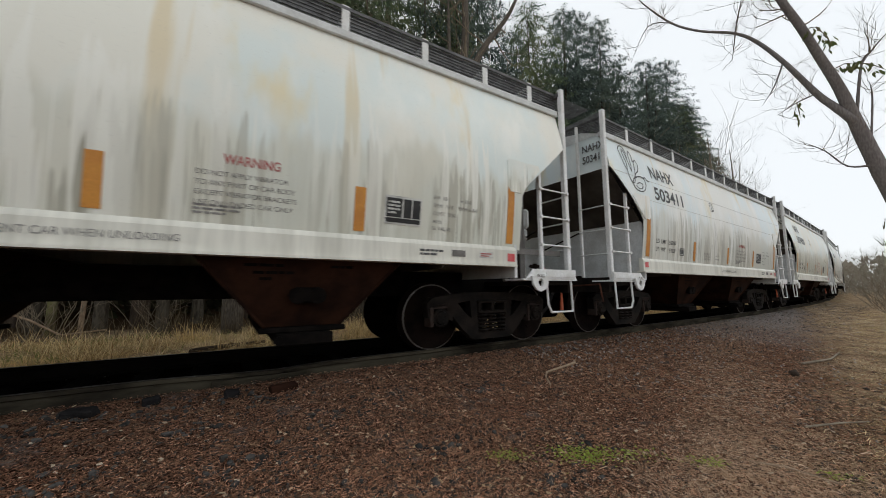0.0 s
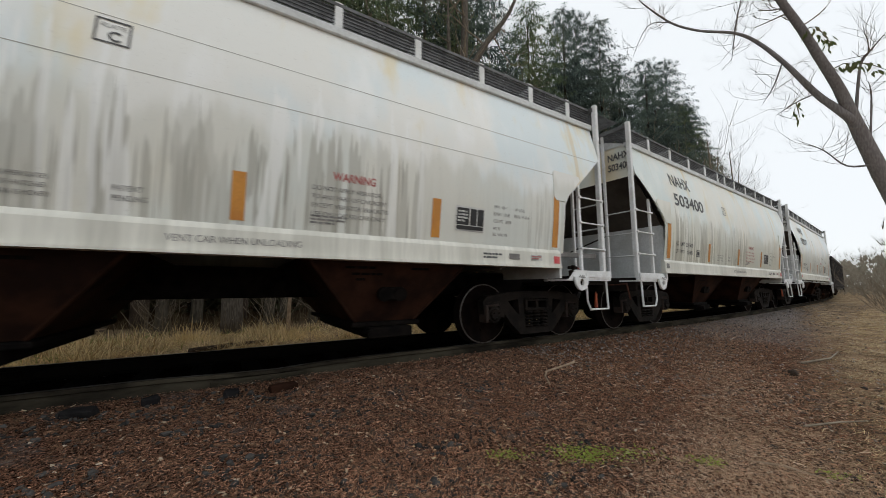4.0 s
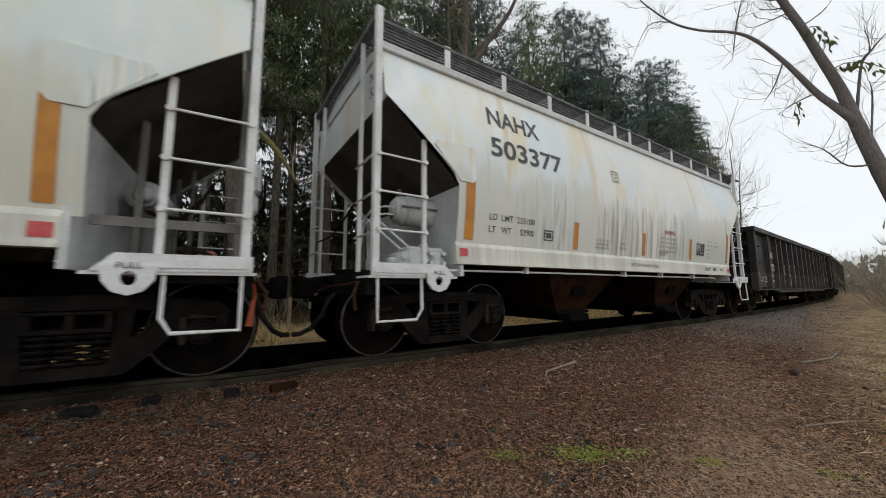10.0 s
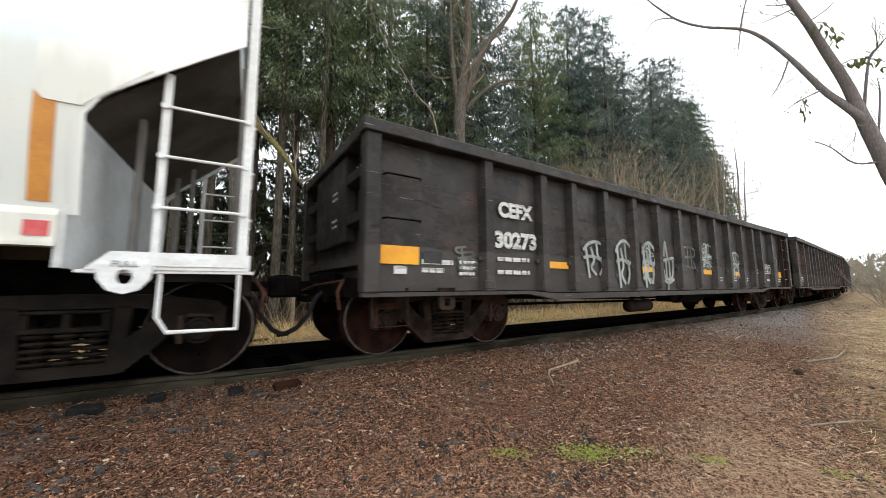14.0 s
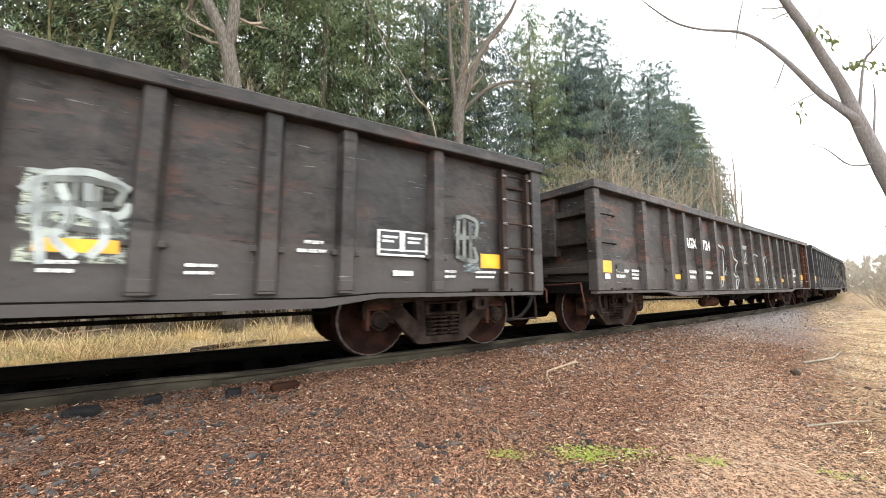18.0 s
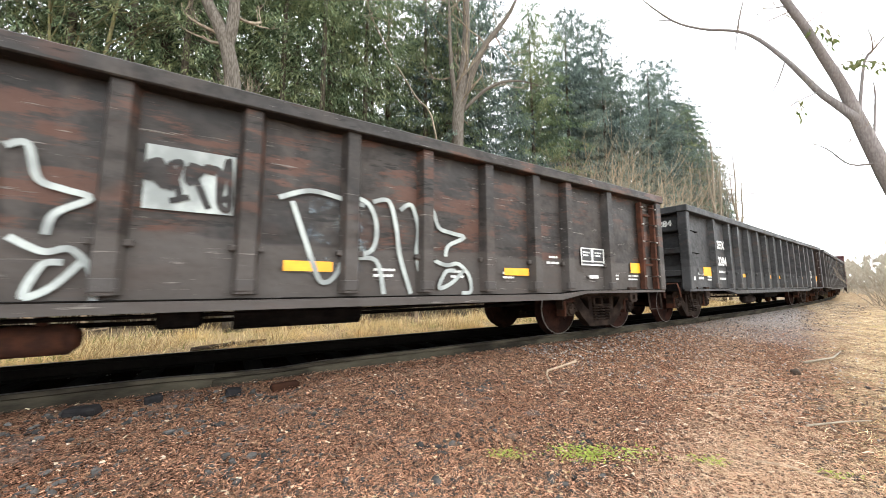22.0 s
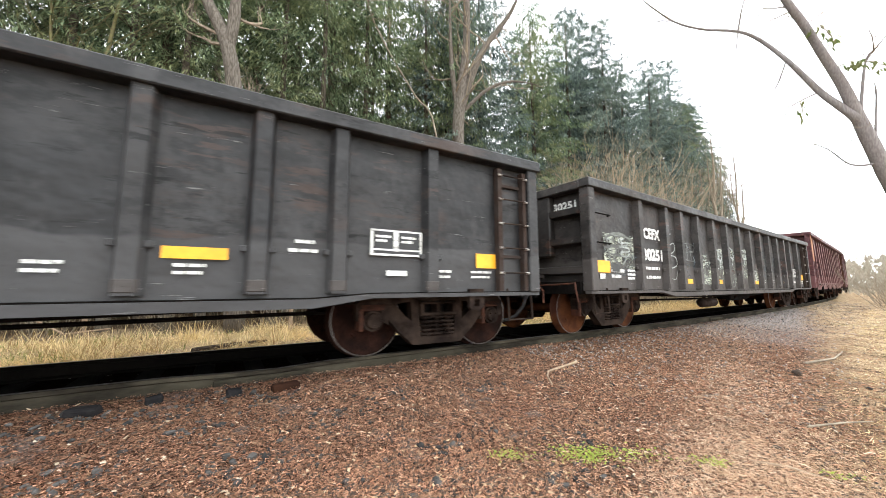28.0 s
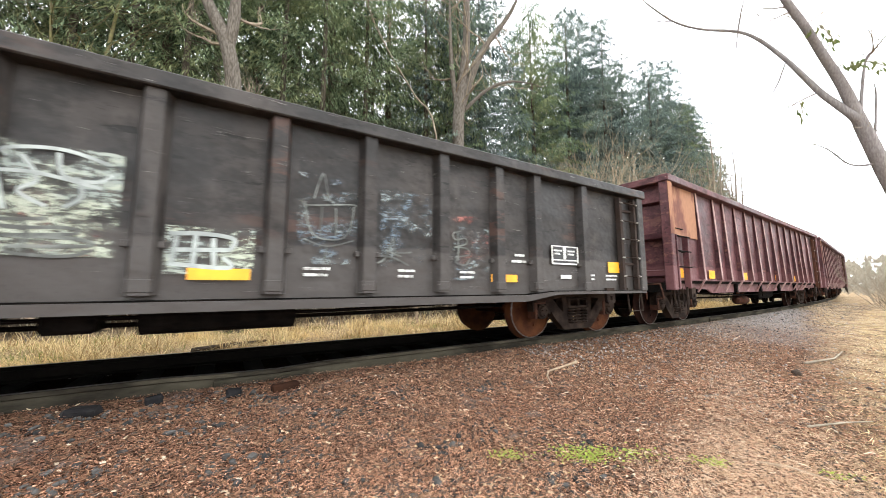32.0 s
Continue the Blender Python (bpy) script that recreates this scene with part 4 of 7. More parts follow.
def brake_gear_leading(car):
    """The same gear on a wagon that runs the other way round."""
    bm = B()
    rings = [(0.05, -5.02), (0.13, -5.0), (0.19, -4.94), (0.21, -4.84), (0.21, -4.0)]
    for (r0, x0), (r1, x1) in zip(rings, rings[1:]):
        rod(bm, (x0, -0.78, 1.93), (x1, -0.78, 1.93), r0, 20, r1)
    part("air_reservoir", bm, GREY_TRIM, car, "pale grey round-ended brake air reservoir", True)
    bm = B()
    box(bm, -4.95, -4.40, -1.02, -0.52, 1.93, 1.95)
    box(bm, -4.93, -4.88, -0.82, -0.76, 2.12, 2.22)
    part("tank_bracket", bm, SHADE_PAINT, car, "dark tank bracket")
    bm = B()
    for x0, x1, y0, y1, z0, z1 in ((-5.18, -4.98, -1.34, -1.10, 1.10, 1.28), (-5.05, -4.86, -1.36, -1.05, 1.04, 1.36), (-5.26, -5.16, -1.30, -1.16, 1.14, 1.22), (-4.96, -4.90, -1.42, -1.30, 1.06, 1.14)):
        box(bm, x0, x1, y0, y1, z0, z1, 0.025)
    rod(bm, (-5.10, -1.38, 1.24), (-5.10, -1.30, 1.24), 0.05, 10)
    part("control_valve", bm, GREY_TRIM, car, "pale grey brake control valve")
    bm = B()
    for x0, x1, y0, y1, z0, z1 in ((-4.82, -4.52, -1.36, -1.06, 1.06, 1.36), (-4.74, -4.60, -1.42, -1.34, 1.12, 1.30), (-4.80, -4.70, -1.28, -1.12, 1.34, 1.42)):
        box(bm, x0, x1, y0, y1, z0, z1, 0.03)
    for x in (-4.76, -4.58):
        rod(bm, (x, -1.44, 1.16), (x, -1.34, 1.16), 0.03, 8)
        rod(bm, (x, -1.44, 1.28), (x, -1.34, 1.28), 0.03, 8)
    part("relay_valve", bm, GREY_TRIM, car, "pale grey ribbed relay valve")
    for dx in (0.0, 0.16):
        bm = B()
        rod(bm, (-5.40 + dx, -0.9, 1.72), (-5.02 + dx, -1.1, 1.34), 0.018, 6)
        part("brace", bm, GREY_TRIM, car, "thin diagonal brace")
    bm = B()
    for dz in (0.0, -0.10):
        tube(bm, [(-4.95, -0.82, 1.95 + dz), (-5.15, -0.9, 1.93 + dz), (-5.30, -0.85, 1.90 + dz), (-5.38, -0.7, 1.75 + dz), (-5.40, -0.6, 1.2)], 0.013, 6)
    part("brake_pipe", bm, GREY_TRIM, car)
    bm = B()
    rod(bm, (-4.66, -1.38, 1.035), (-4.58, -1.38, 1.035), 0.03, 8)
    part("release_handle", bm, ORANGE, car, "orange release handle")


def hopper_marks(car, number, limit, light, scribble=False, ink=None, wide=1.52):
    ink = ink or LETTER_FAINT
    letters(car, "NAHX", -3.94, 3.135, 0.27, LETTER_GREY, width=1.07, label="grey reporting letters")
    if number:
        letters(car, number, -3.94, 2.665, 0.27, LETTER_GREY, width=wide, label="grey wagon number")
    else:
        bars(car, -4.00, 2.67, 1.52, 0.27, 1, LETTER_GREY)
    if number:
        letters(car, "LD  LMT  " + limit, -3.96, 1.765, 0.085, LETTER_GREY, width=0.88, bold=0.01)
        letters(car, "LT   WT     " + light, -3.96, 1.60, 0.085, LETTER_GREY, width=0.88, bold=0.01)
    for x0, x1, z1 in ((-4.36, -4.21, 2.34), (-2.15, -2.03, 1.91), (-0.01, 0.10, 1.91), (2.06, 2.18, 1.94), (4.20, 4.32, 2.34)):
        patch(car, x0, x1, 1.47, z1, ORANGE, label="faded orange reflector strip")
    patch(car, 2.40, 2.86, 1.58, 1.90, LETTER_WHITE, "stencil_panel", label="black stencil panel with white frames")
    for x0, x1, z0, z1 in ((2.42, 2.61, 1.66, 1.875), (2.63, 2.73, 1.66, 1.875), (2.745, 2.845, 1.66, 1.875), (2.42, 2.845, 1.60, 1.65)):
        patch(car, x0, x1, z0, z1, BLACK, "stencil_panel", out=0.009)
    bars(car, 2.435, 1.69, 0.15, 0.16, 4, LETTER_WHITE, lambda z: side_y(z) + 0.006)
    for x0, x1, z0, z1 in ((-2.86, -2.66, 1.70, 1.72), (-2.86, -2.66, 1.56, 1.58), (-2.86, -2.84, 1.56, 1.72), (-2.68, -2.66, 1.56, 1.72), (-2.82, -2.70, 1.60, 1.68)):
        patch(car, x0, x1, z0, z1, LETTER_GREY, "stencil_panel", out=0.006)
    letters(car, "C", -0.91, 2.81, 0.085, LETTER_GREY)
    letters(car, "PLATE", -0.955, 2.92, 0.04, LETTER_FAINT, width=0.15, bold=0.0)
    for x0, x1, z0, z1 in ((-0.99, -0.77, 2.985, 3.0), (-0.99, -0.77, 2.78, 2.795), (-0.99, -0.975, 2.78, 3.0), (-0.785, -0.77, 2.78, 3.0)):
        patch(car, x0, x1, z0, z1, LETTER_GREY, "stencil_panel", out=0.006)
    letters(car, "WARNING", 0.87, 1.965, 0.085, LETTER_RED, width=0.46, label="red warning heading")
    letters(car, "DO NOT APPLY VIBRATOR\nTO ANY PART OF CAR BODY\nEXCEPT VIBRATOR BRACKETS\nUSE ON LOADED CAR ONLY", 0.67, 1.845, 0.045, ink, width=0.82, gap=1.35, bold=0.0)
    bars(car, 0.67, 1.50, 0.36, 0.10, 3, LETTER_FAINT)
    letters(car, "EW  10-1         H 13-0\nEXW  10-8     EXW H 8-8\nCU FT  3250", 3.02, 1.93, 0.045, LETTER_FAINT, width=0.66, gap=1.5, bold=0.0)
    letters(car, "40 %\nEL VALVE", 3.02, 1.64, 0.04, LETTER_FAINT, width=0.26, gap=1.4, bold=0.0)
    letters(car, "CLOSE HOPPER GATES\nAND ROOF HATCHES\nBEFORE CAR IS MOVED", -1.54, 1.65, 0.036, LETTER_FAINT, width=0.41, gap=1.25, bold=0.0)
    letters(car, "PATENT\nPENDING", -0.80, 1.62, 0.045, LETTER_FAINT, width=0.22, gap=1.2, bold=0.0)
    for c in (-BAY, BAY):
        f = lambda z: 1.46 - (1.2 - z) / 0.74 * 0.36 + 0.004
        for dx, z, w in ((-0.60, 1.06, 0.56), (0.20, 1.06, 0.34), (-0.52, 0.99, 0.42), (-0.46, 0.93, 0.2)):
            bars(car, c + dx, z, w, 0.05, 1, STEEL_DARK, f)
    flat = lambda z: 1.575
    letters(car, "VENT CAR WHEN UNLOADING", -0.45, 1.25, 0.06, LETTER_FAINT, flat, width=1.05, bold=0.0)
    if ink is LETTER_FAINT:
        patch(car, -4.44, -4.31, 1.25, 1.35, RED, "reflector", flat, "red reflector label")
    else:
        patch(car, -4.44, -4.31, 1.25, 1.35, LETTER_FAINT, "label_plate", flat, "faded grey label")
    patch(car, 4.21, 4.34, 1.22, 1.33, RED, "reflector", flat, "red reflector label")
    patch(car, 3.72, 3.95, 1.25, 1.33, LETTER_WHITE, "label_plate", flat)
    bars(car, 3.74, 1.26, 0.19, 0.06, 2, LETTER_RED, lambda z: 1.582)
    patch(car, 3.30, 3.50, 1.25, 1.33, SHADE_PAINT, "label_plate", flat)
    bars(car, 2.85, 1.24, 0.32, 0.09, 2, LETTER_GREY, flat)
    for e in (-1, 1):
        letters(car, "PULL", e * 4.78 - 0.08, 1.01, 0.045, SHADE_PAINT, lambda z: 1.642, width=0.16)
    for text, z in (("NAHX", 3.50), (number, 3.28)) if number else ():
        ob = letters(car, text, 0.0, z, 0.14, LETTER_GREY, lambda z: 0.0)
        for v in ob.data.vertices:
            v.co = (-5.44, -1.0 - v.co.x * 0.78, v.co.z)
    if scribble:
        strokes = [[(-5.00, 3.56), (-4.97, 3.40), (-4.92, 3.22), (-4.86, 3.14), (-4.83, 3.26), (-4.88, 3.48), (-4.84, 3.58), (-4.78, 3.46), (-4.74, 3.28), (-4.70, 3.12)],
                   [(-5.00, 3.56), (-4.90, 3.64), (-4.78, 3.62), (-4.74, 3.50), (-4.76, 3.36)], [(-4.70, 3.12), (-4.66, 3.30), (-4.66, 3.50), (-4.60, 3.58), (-4.54, 3.50), (-4.55, 3.34)],
                   [(-4.86, 3.14), (-4.84, 3.00), (-4.76, 2.88), (-4.66, 2.92), (-4.58, 3.12), (-4.52, 3.34), (-4.44, 3.42), (-4.38, 3.34), (-4.44, 3.18), (-4.56, 3.10), (-4.64, 2.98)],
                   [(-4.66, 3.00), (-4.50, 3.05), (-4.32, 3.06), (-4.24, 2.98), (-4.26, 2.87), (-4.36, 2.77), (-4.52, 2.74), (-4.66, 2.77), (-4.74, 2.85), (-4.70, 2.96), (-4.56, 3.02)],
                   [(-4.64, 2.84), (-4.52, 2.79), (-4.40, 2.83), (-4.38, 2.91), (-4.50, 2.92), (-4.60, 2.87)], [(-4.30, 3.03), (-4.22, 3.08), (-4.14, 3.02), (-4.06, 3.02)]]
        ribbon(car, strokes, 0.022, SPRAY_BLACK, label="black outline graffiti scribble")


# ---------------- gondola ----------------
GON_B = 6.355
LUG = 6.67
POSTS = [s * v for v in (0.47, 1.43, 2.35, 3.30, 4.20, 4.93, 6.02) for s in (-1, 1)]


def gondola(paint, name_label, group, top=2.70, fins=False):
    car = tagged(new("gondola_car"), name_label, "railway wagon", group)
    foot = 1.02 if fins else 0.76
    for sgn in (-1, 1):
        bm = B()
        nx, nz = 150, 14
        for face in (0.0, 0.03):
            rows = []
            for j in range(nz + 1):
                z = foot + (top - 0.12 - foot) * j / nz
                rows.append([])
                for i in range(nx + 1):
                    x = -7.60 + 15.2 * i / nx
                    dent = 0.022 * noise.noise(Vector((x * 1.3, z * 1.6, sgn * 3.0 + top))) + 0.010 * noise.noise(Vector((x * 4.0, z * 3.5, top)))
                    gap = min(1.0, min(abs(x - q) for q in POSTS) / 0.25)
                    rows[-1].append(bm.verts.new((x, sgn * (1.455 - face + dent * gap), z)))
            for r0, r1 in zip(rows, rows[1:]):
                for i in range(nx):
                    bm.faces.new((r0[i], r0[i + 1], r1[i + 1], r1[i]))
        part("side_sheet", bm, paint, car, "battered steel side sheet", True)
        bm = B()
        box(bm, -7.78, 7.78, *sorted((sgn * 1.42, sgn * 1.62)), top - 0.15, top, 0.012)
        part("top_chord", bm, paint, car, "box-section top chord")
        bm = B()
        if fins:
            # skirt set back below the side, with a ledge above it
            prism(bm, [(-7.4, 0.80), (-5.4, 0.80), (-5.1, 0.70), (5.1, 0.70), (5.4, 0.80), (7.4, 0.80), (7.4, 1.03), (-7.4, 1.03)], *sorted((sgn * 1.33, sgn * 1.37)))
            box(bm, -7.70, 7.70, *sorted((sgn * 1.33, sgn * 1.49)), 1.0, 1.03)
            part("skirt", bm, paint, car, "lower side skirt set back under the ledge")
        else:
            prism(bm, [(-7.74, 0.745), (-5.3, 0.745), (-4.7, 0.655), (4.7, 0.655), (5.3, 0.745), (7.74, 0.745), (7.74, 0.79), (5.3, 0.79), (4.7, 0.745), (-4.7, 0.745), (-5.3, 0.79), (-7.74, 0.79)], *sorted((sgn * 1.44, sgn * 1.555)))
            part("side_sill", bm, paint, car, "bottom side sill")
            # dark strip drawn in for the shadow gap between sheet and sill
            bm = B()
            prism(bm, [(-7.72, 0.791), (-5.3, 0.791), (-4.7, 0.746), (4.7, 0.746), (5.3, 0.791), (7.72, 0.791), (7.72, 0.803), (5.3, 0.803), (4.7, 0.758), (-4.7, 0.758), (-5.3, 0.803), (-7.72, 0.803)], *sorted((sgn * 1.45, sgn * 1.53)))
            part("sill_seam", bm, STEEL_DARK, car, "dark strip for the shadow gap above the sill")
        for x in POSTS:
            bm = B()
            if fins:
                prism(bm, [(x - 0.012, 1.03), (x + 0.012, 1.03), (x + 0.012, top - 0.14), (x - 0.012, top - 0.14)], *sorted((sgn * 1.44, sgn * 1.50)))
                for v in bm.verts:
                    if abs(v.co.y) > 1.47:
                        v.co.y = sgn * (1.575 if v.co.z < 1.5 else 1.50)
                fin = part("side_post", bm, paint, car, "thin tapered side fin")
                bm = B()
                edge = [bm.verts.new((x + a, sgn * (b + 0.003), z)) for b, z in ((1.575, 1.02), (1.50, top - 0.15)) for a in (-0.04, 0.04)]
                edge += [bm.verts.new((v.co.x, v.co.y - sgn * 0.012, v.co.z)) for v in edge]
                for q in ((0, 1, 3, 2), (4, 6, 7, 5), (0, 4, 5, 1), (2, 3, 7, 6), (0, 2, 6, 4), (1, 5, 7, 3)):
                    bm.faces.new([edge[i] for i in q])
                part("fin_flange", bm, WORN_EDGE, fin, "pale worn edge of the fin")
                bm = B()
                rod(bm, (x, sgn * 1.55, 1.03), (x, sgn * 1.385, 0.73), 0.024, 6)
                part("fin_foot", bm, WORN_EDGE, fin, "worn brace under the fin")
                continue
            prof = [(x - 0.11, 1.45), (x - 0.066, 1.575), (x + 0.066, 1.575), (x + 0.11, 1.45)]
            lo = [bm.verts.new((a, sgn * b, 0.80)) for a, b in prof]
            hi = [bm.verts.new((a, sgn * b, top - 0.14)) for a, b in prof]
            for i in range(3):
                bm.faces.new((lo[i], lo[i + 1], hi[i + 1], hi[i]))
            bm.faces.new(lo)
            bm.faces.new(hi[::-1])
            box(bm, x - 0.145, x - 0.085, *sorted((sgn * 1.465, sgn * 1.52)), 1.19, 1.25, 0.008)
            box(bm, x + 0.085, x + 0.145, *sorted((sgn * 1.465, sgn * 1.52)), 1.19, 1.25, 0.008)
            post = part("side_post", bm, paint, car, "pressed steel side post")
            bm = B()
            box(bm, x - 0.085, x + 0.085, *sorted((sgn * 1.47, sgn * 1.582)), 0.805, 0.95, 0.025)
            part("post_foot", bm, paint, post, "pressed foot of the post")
        for e in (-1, 1):
            bm = B()
            box(bm, *sorted((e * 7.56, e * 7.74)), *sorted((sgn * 1.40, sgn * 1.585)), 0.79, top - 0.14, 0.015)
            part("corner_post", bm, paint, car, "corner post")
        # grab irons at the leading corner, ladder at the trailing one
        for z in (1.62, 2.13):
            bm = B()
            x0, x1 = (-7.50, -7.02) if sgn < 0 else (7.02, 7.50)
            tube(bm, [(x0, sgn * 1.47, z), (x0 + 0.03, sgn * 1.54, z), (x1 - 0.03, sgn * 1.54, z), (x1, sgn * 1.47, z)], 0.012, 6)
            part("grab_iron", bm, STEEL_DARK, car, "thin steel grab iron")
        xa = 7.06 if sgn < 0 else -7.06
        xb = 7.50 if sgn < 0 else -7.50
        bm = B()
        box(bm, xa - 0.035, xa + 0.035, *sorted((sgn * 1.47, sgn * 1.56)), 0.81, top - 0.2)
        part("ladder_stile", bm, RUST, car, "rusty ladder stile")
        bm = B()
        box(bm, xb - 0.03, xb + 0.03, *sorted((sgn * 1.47, sgn * 1.56)), 0.81, top - 0.2)
        part("ladder_stile", bm, RUST, car, "rusty ladder stile")
        for z in (1.28, top - 0.42):
            bm = B()
            box(bm, *sorted((xa, xb)), *sorted((sgn * 1.475, sgn * 1.50)), z - 0.02, z + 0.02)
            part("ladder_tie", bm, RUST, car)
        for z in np.linspace(1.05, top - 0.30, 5).tolist():
            bm = B()
            rod(bm, (xa, sgn * 1.585, z), (xb, sgn * 1.585, z), 0.011, 7)
            rung = part("rung", bm, CAST, car)
            for x in (xa, xb):
                bm = B()
                rod(bm, (x - 0.035, sgn * 1.58, z), (x + 0.035, sgn * 1.58, z), 0.015, 8)
                part("rung_clip", bm, CLIP, rung, "pale worn rung end")
        for e in (-1, 1):
            bm = B()
            tube(bm, [(e * 7.62, sgn * 1.50, 0.84), (e * 7.62, sgn * 1.53, 0.42), (e * 7.20, sgn * 1.53, 0.42), (e * 7.20, sgn * 1.50, 0.84)], 0.016, 6)
            part("stirrup_step", bm, CAST, car, "bent-bar stirrup step")
            bm = B()
            ya, yb = sgn * 1.48, sgn * 1.53
            square = ((-0.11, 0.84), (-0.11, 0.61), (-0.08, 0.575), (0.08, 0.575), (0.11, 0.61), (0.11, 0.84))
            eye = ((-0.04, 0.705), (-0.04, 0.63), (-0.03, 0.62), (0.03, 0.62), (0.04, 0.63), (0.04, 0.705))
            rings = [[bm.verts.new((e * LUG + a, yy, b)) for a, b in ring] for ring, yy in ((square, yb), (eye, yb), (eye, ya), (square, ya))]
            for r0, r1 in zip(rings, rings[1:] + rings[:1]):
                for i in range(6):
                    bm.faces.new((r0[i], r0[(i + 1) % 6], r1[(i + 1) % 6], r1[i]))
            part("jacking_lug", bm, CAST, car, "cast jacking pad with a square eye")
    for e in (-1, 1):
        bm = B()
        box(bm, *sorted((e * 7.50, e * 7.54)), -1.45, 1.45, 0.95, top - 0.12)
        part("end_sheet", bm, paint, car, "steel end sheet")
        bm = B()
        box(bm, *sorted((e * 7.54, e * 7.76)), -1.585, 1.585, top - 0.15, top, 0.012)
        part("end_chord", bm, paint, car)
        for z in np.linspace(1.16, top - 0.50, 3).tolist():
            bm = B()
            prism(bm, [(e * 7.54, z - 0.10), (e * 7.69, z - 0.06), (e * 7.70, z + 0.05), (e * 7.54, z + 0.07)], -1.40, 1.40)
            part("end_rib", bm, paint, car, "pressed end rib")
        bm = B()
        box(bm, *sorted((e * 7.54, e * 7.702)), -0.74, 0.74, 1.42, top - 0.15, 0.02)
        part("end_panel", bm, paint, car, "flat stiffened panel in the middle of the end")
        if e > 0:
            # hand brake on the trailing end
            bm = B()
            box(bm, 7.70, 7.90, -1.16, -0.82, 1.80, 2.18, 0.05)
            box(bm, 7.70, 7.86, -1.10, -0.88, 1.60, 1.80, 0.04)
            hb = part("hand_brake", bm, STEEL_DARK, car, "dark hand brake housing")
            bm = B()
            for k in range(24):
                a0, a1 = 6.2832 * k / 24, 6.2832 * (k + 1) / 24
                rod(bm, (7.95, -0.99 + 0.27 * math.cos(a0), 2.0 + 0.27 * math.sin(a0)), (7.95, -0.99 + 0.27 * math.cos(a1), 2.0 + 0.27 * math.sin(a1)), 0.014, 6)
            for k in range(4):
                a0 = 0.4 + 1.5708 * k
                rod(bm, (7.95, -0.99, 2.0), (7.95, -0.99 + 0.27 * math.cos(a0), 2.0 + 0.27 * math.sin(a0)), 0.012, 6)
            rod(bm, (7.88, -0.99, 2.0), (7.97, -0.99, 2.0), 0.045, 10)
            part("hand_wheel", bm, CAST, hb, "spoked steel hand brake wheel")
            bm = B()
            for k in range(8):
                rod(bm, (7.80, -0.95, 1.58 - 0.09 * k), (7.80, -0.95, 1.51 - 0.09 * k), 0.022, 6)
            part("brake_chain", bm, RUST_DARK, hb, "rusty hand brake chain")
            bm = B()
            for k in range(9):
                box(bm, 7.74, 8.02, -1.40 + 0.11 * k, -1.37 + 0.11 * k, 1.00, 1.04)
            for xx in (7.76, 8.00):
                box(bm, xx - 0.015, xx + 0.015, -1.40, -0.49, 0.985, 1.0)
            box(bm, 7.55, 7.76, -1.0, -0.92, 0.94, 0.99)
            part("brake_step", bm, STEEL_DARK, car, "slatted brakeman's step")
            for z in (1.35, 1.75, 2.15):
                bm = B()
                tube(bm, [(7.70, -1.42, z), (7.77, -1.40, z), (7.77, -1.02, z), (7.70, -1.0, z)], 0.011, 6)
                part("grab_iron", bm, RUST_DARK, car, "rusty grab iron")
        bm = B()
        box(bm, *sorted((e * 7.50, e * 7.80)), -1.40, 1.40, 0.74, 0.95)
        box(bm, *sorted((e * 7.72, e * 7.84)), -0.45, 0.45, 0.66, 1.05)
        part("end_sill", bm, STEEL_DARK, car, "dark end sill")
        coupler(car, e, e * 7.78)
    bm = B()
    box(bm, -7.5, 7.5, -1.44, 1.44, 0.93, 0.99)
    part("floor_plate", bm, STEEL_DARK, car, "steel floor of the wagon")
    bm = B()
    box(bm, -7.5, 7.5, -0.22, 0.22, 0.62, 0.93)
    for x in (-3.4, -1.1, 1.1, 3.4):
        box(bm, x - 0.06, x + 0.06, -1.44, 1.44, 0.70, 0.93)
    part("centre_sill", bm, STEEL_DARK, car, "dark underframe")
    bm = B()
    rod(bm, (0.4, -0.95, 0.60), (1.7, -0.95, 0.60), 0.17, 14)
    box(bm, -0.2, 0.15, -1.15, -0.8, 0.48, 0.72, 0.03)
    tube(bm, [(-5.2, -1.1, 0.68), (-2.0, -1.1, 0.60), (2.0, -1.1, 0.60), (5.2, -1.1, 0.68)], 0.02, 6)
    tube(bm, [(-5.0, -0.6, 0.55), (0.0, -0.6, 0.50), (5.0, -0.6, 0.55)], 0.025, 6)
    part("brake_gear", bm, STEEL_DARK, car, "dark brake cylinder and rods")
    bm = B()
    for x0, x1, r0, r1 in ((-1.64, -1.58, 0.07, 0.13), (-1.58, -0.78, 0.13, 0.13), (-0.78, -0.72, 0.13, 0.07)):
        rod(bm, (x0, -0.9, 0.42), (x1, -0.9, 0.42), r0, 16, r1)
    for x in (-1.4, -0.96):
        box(bm, x - 0.03, x + 0.03, -0.94, -0.86, 0.54, 0.72)
    part("air_reservoir", bm, RUST, car, "rust-brown round-ended air reservoir", True)
    for xc in (-GON_B, GON_B):
        truck(car, xc, CAST, WHEEL)
    return car


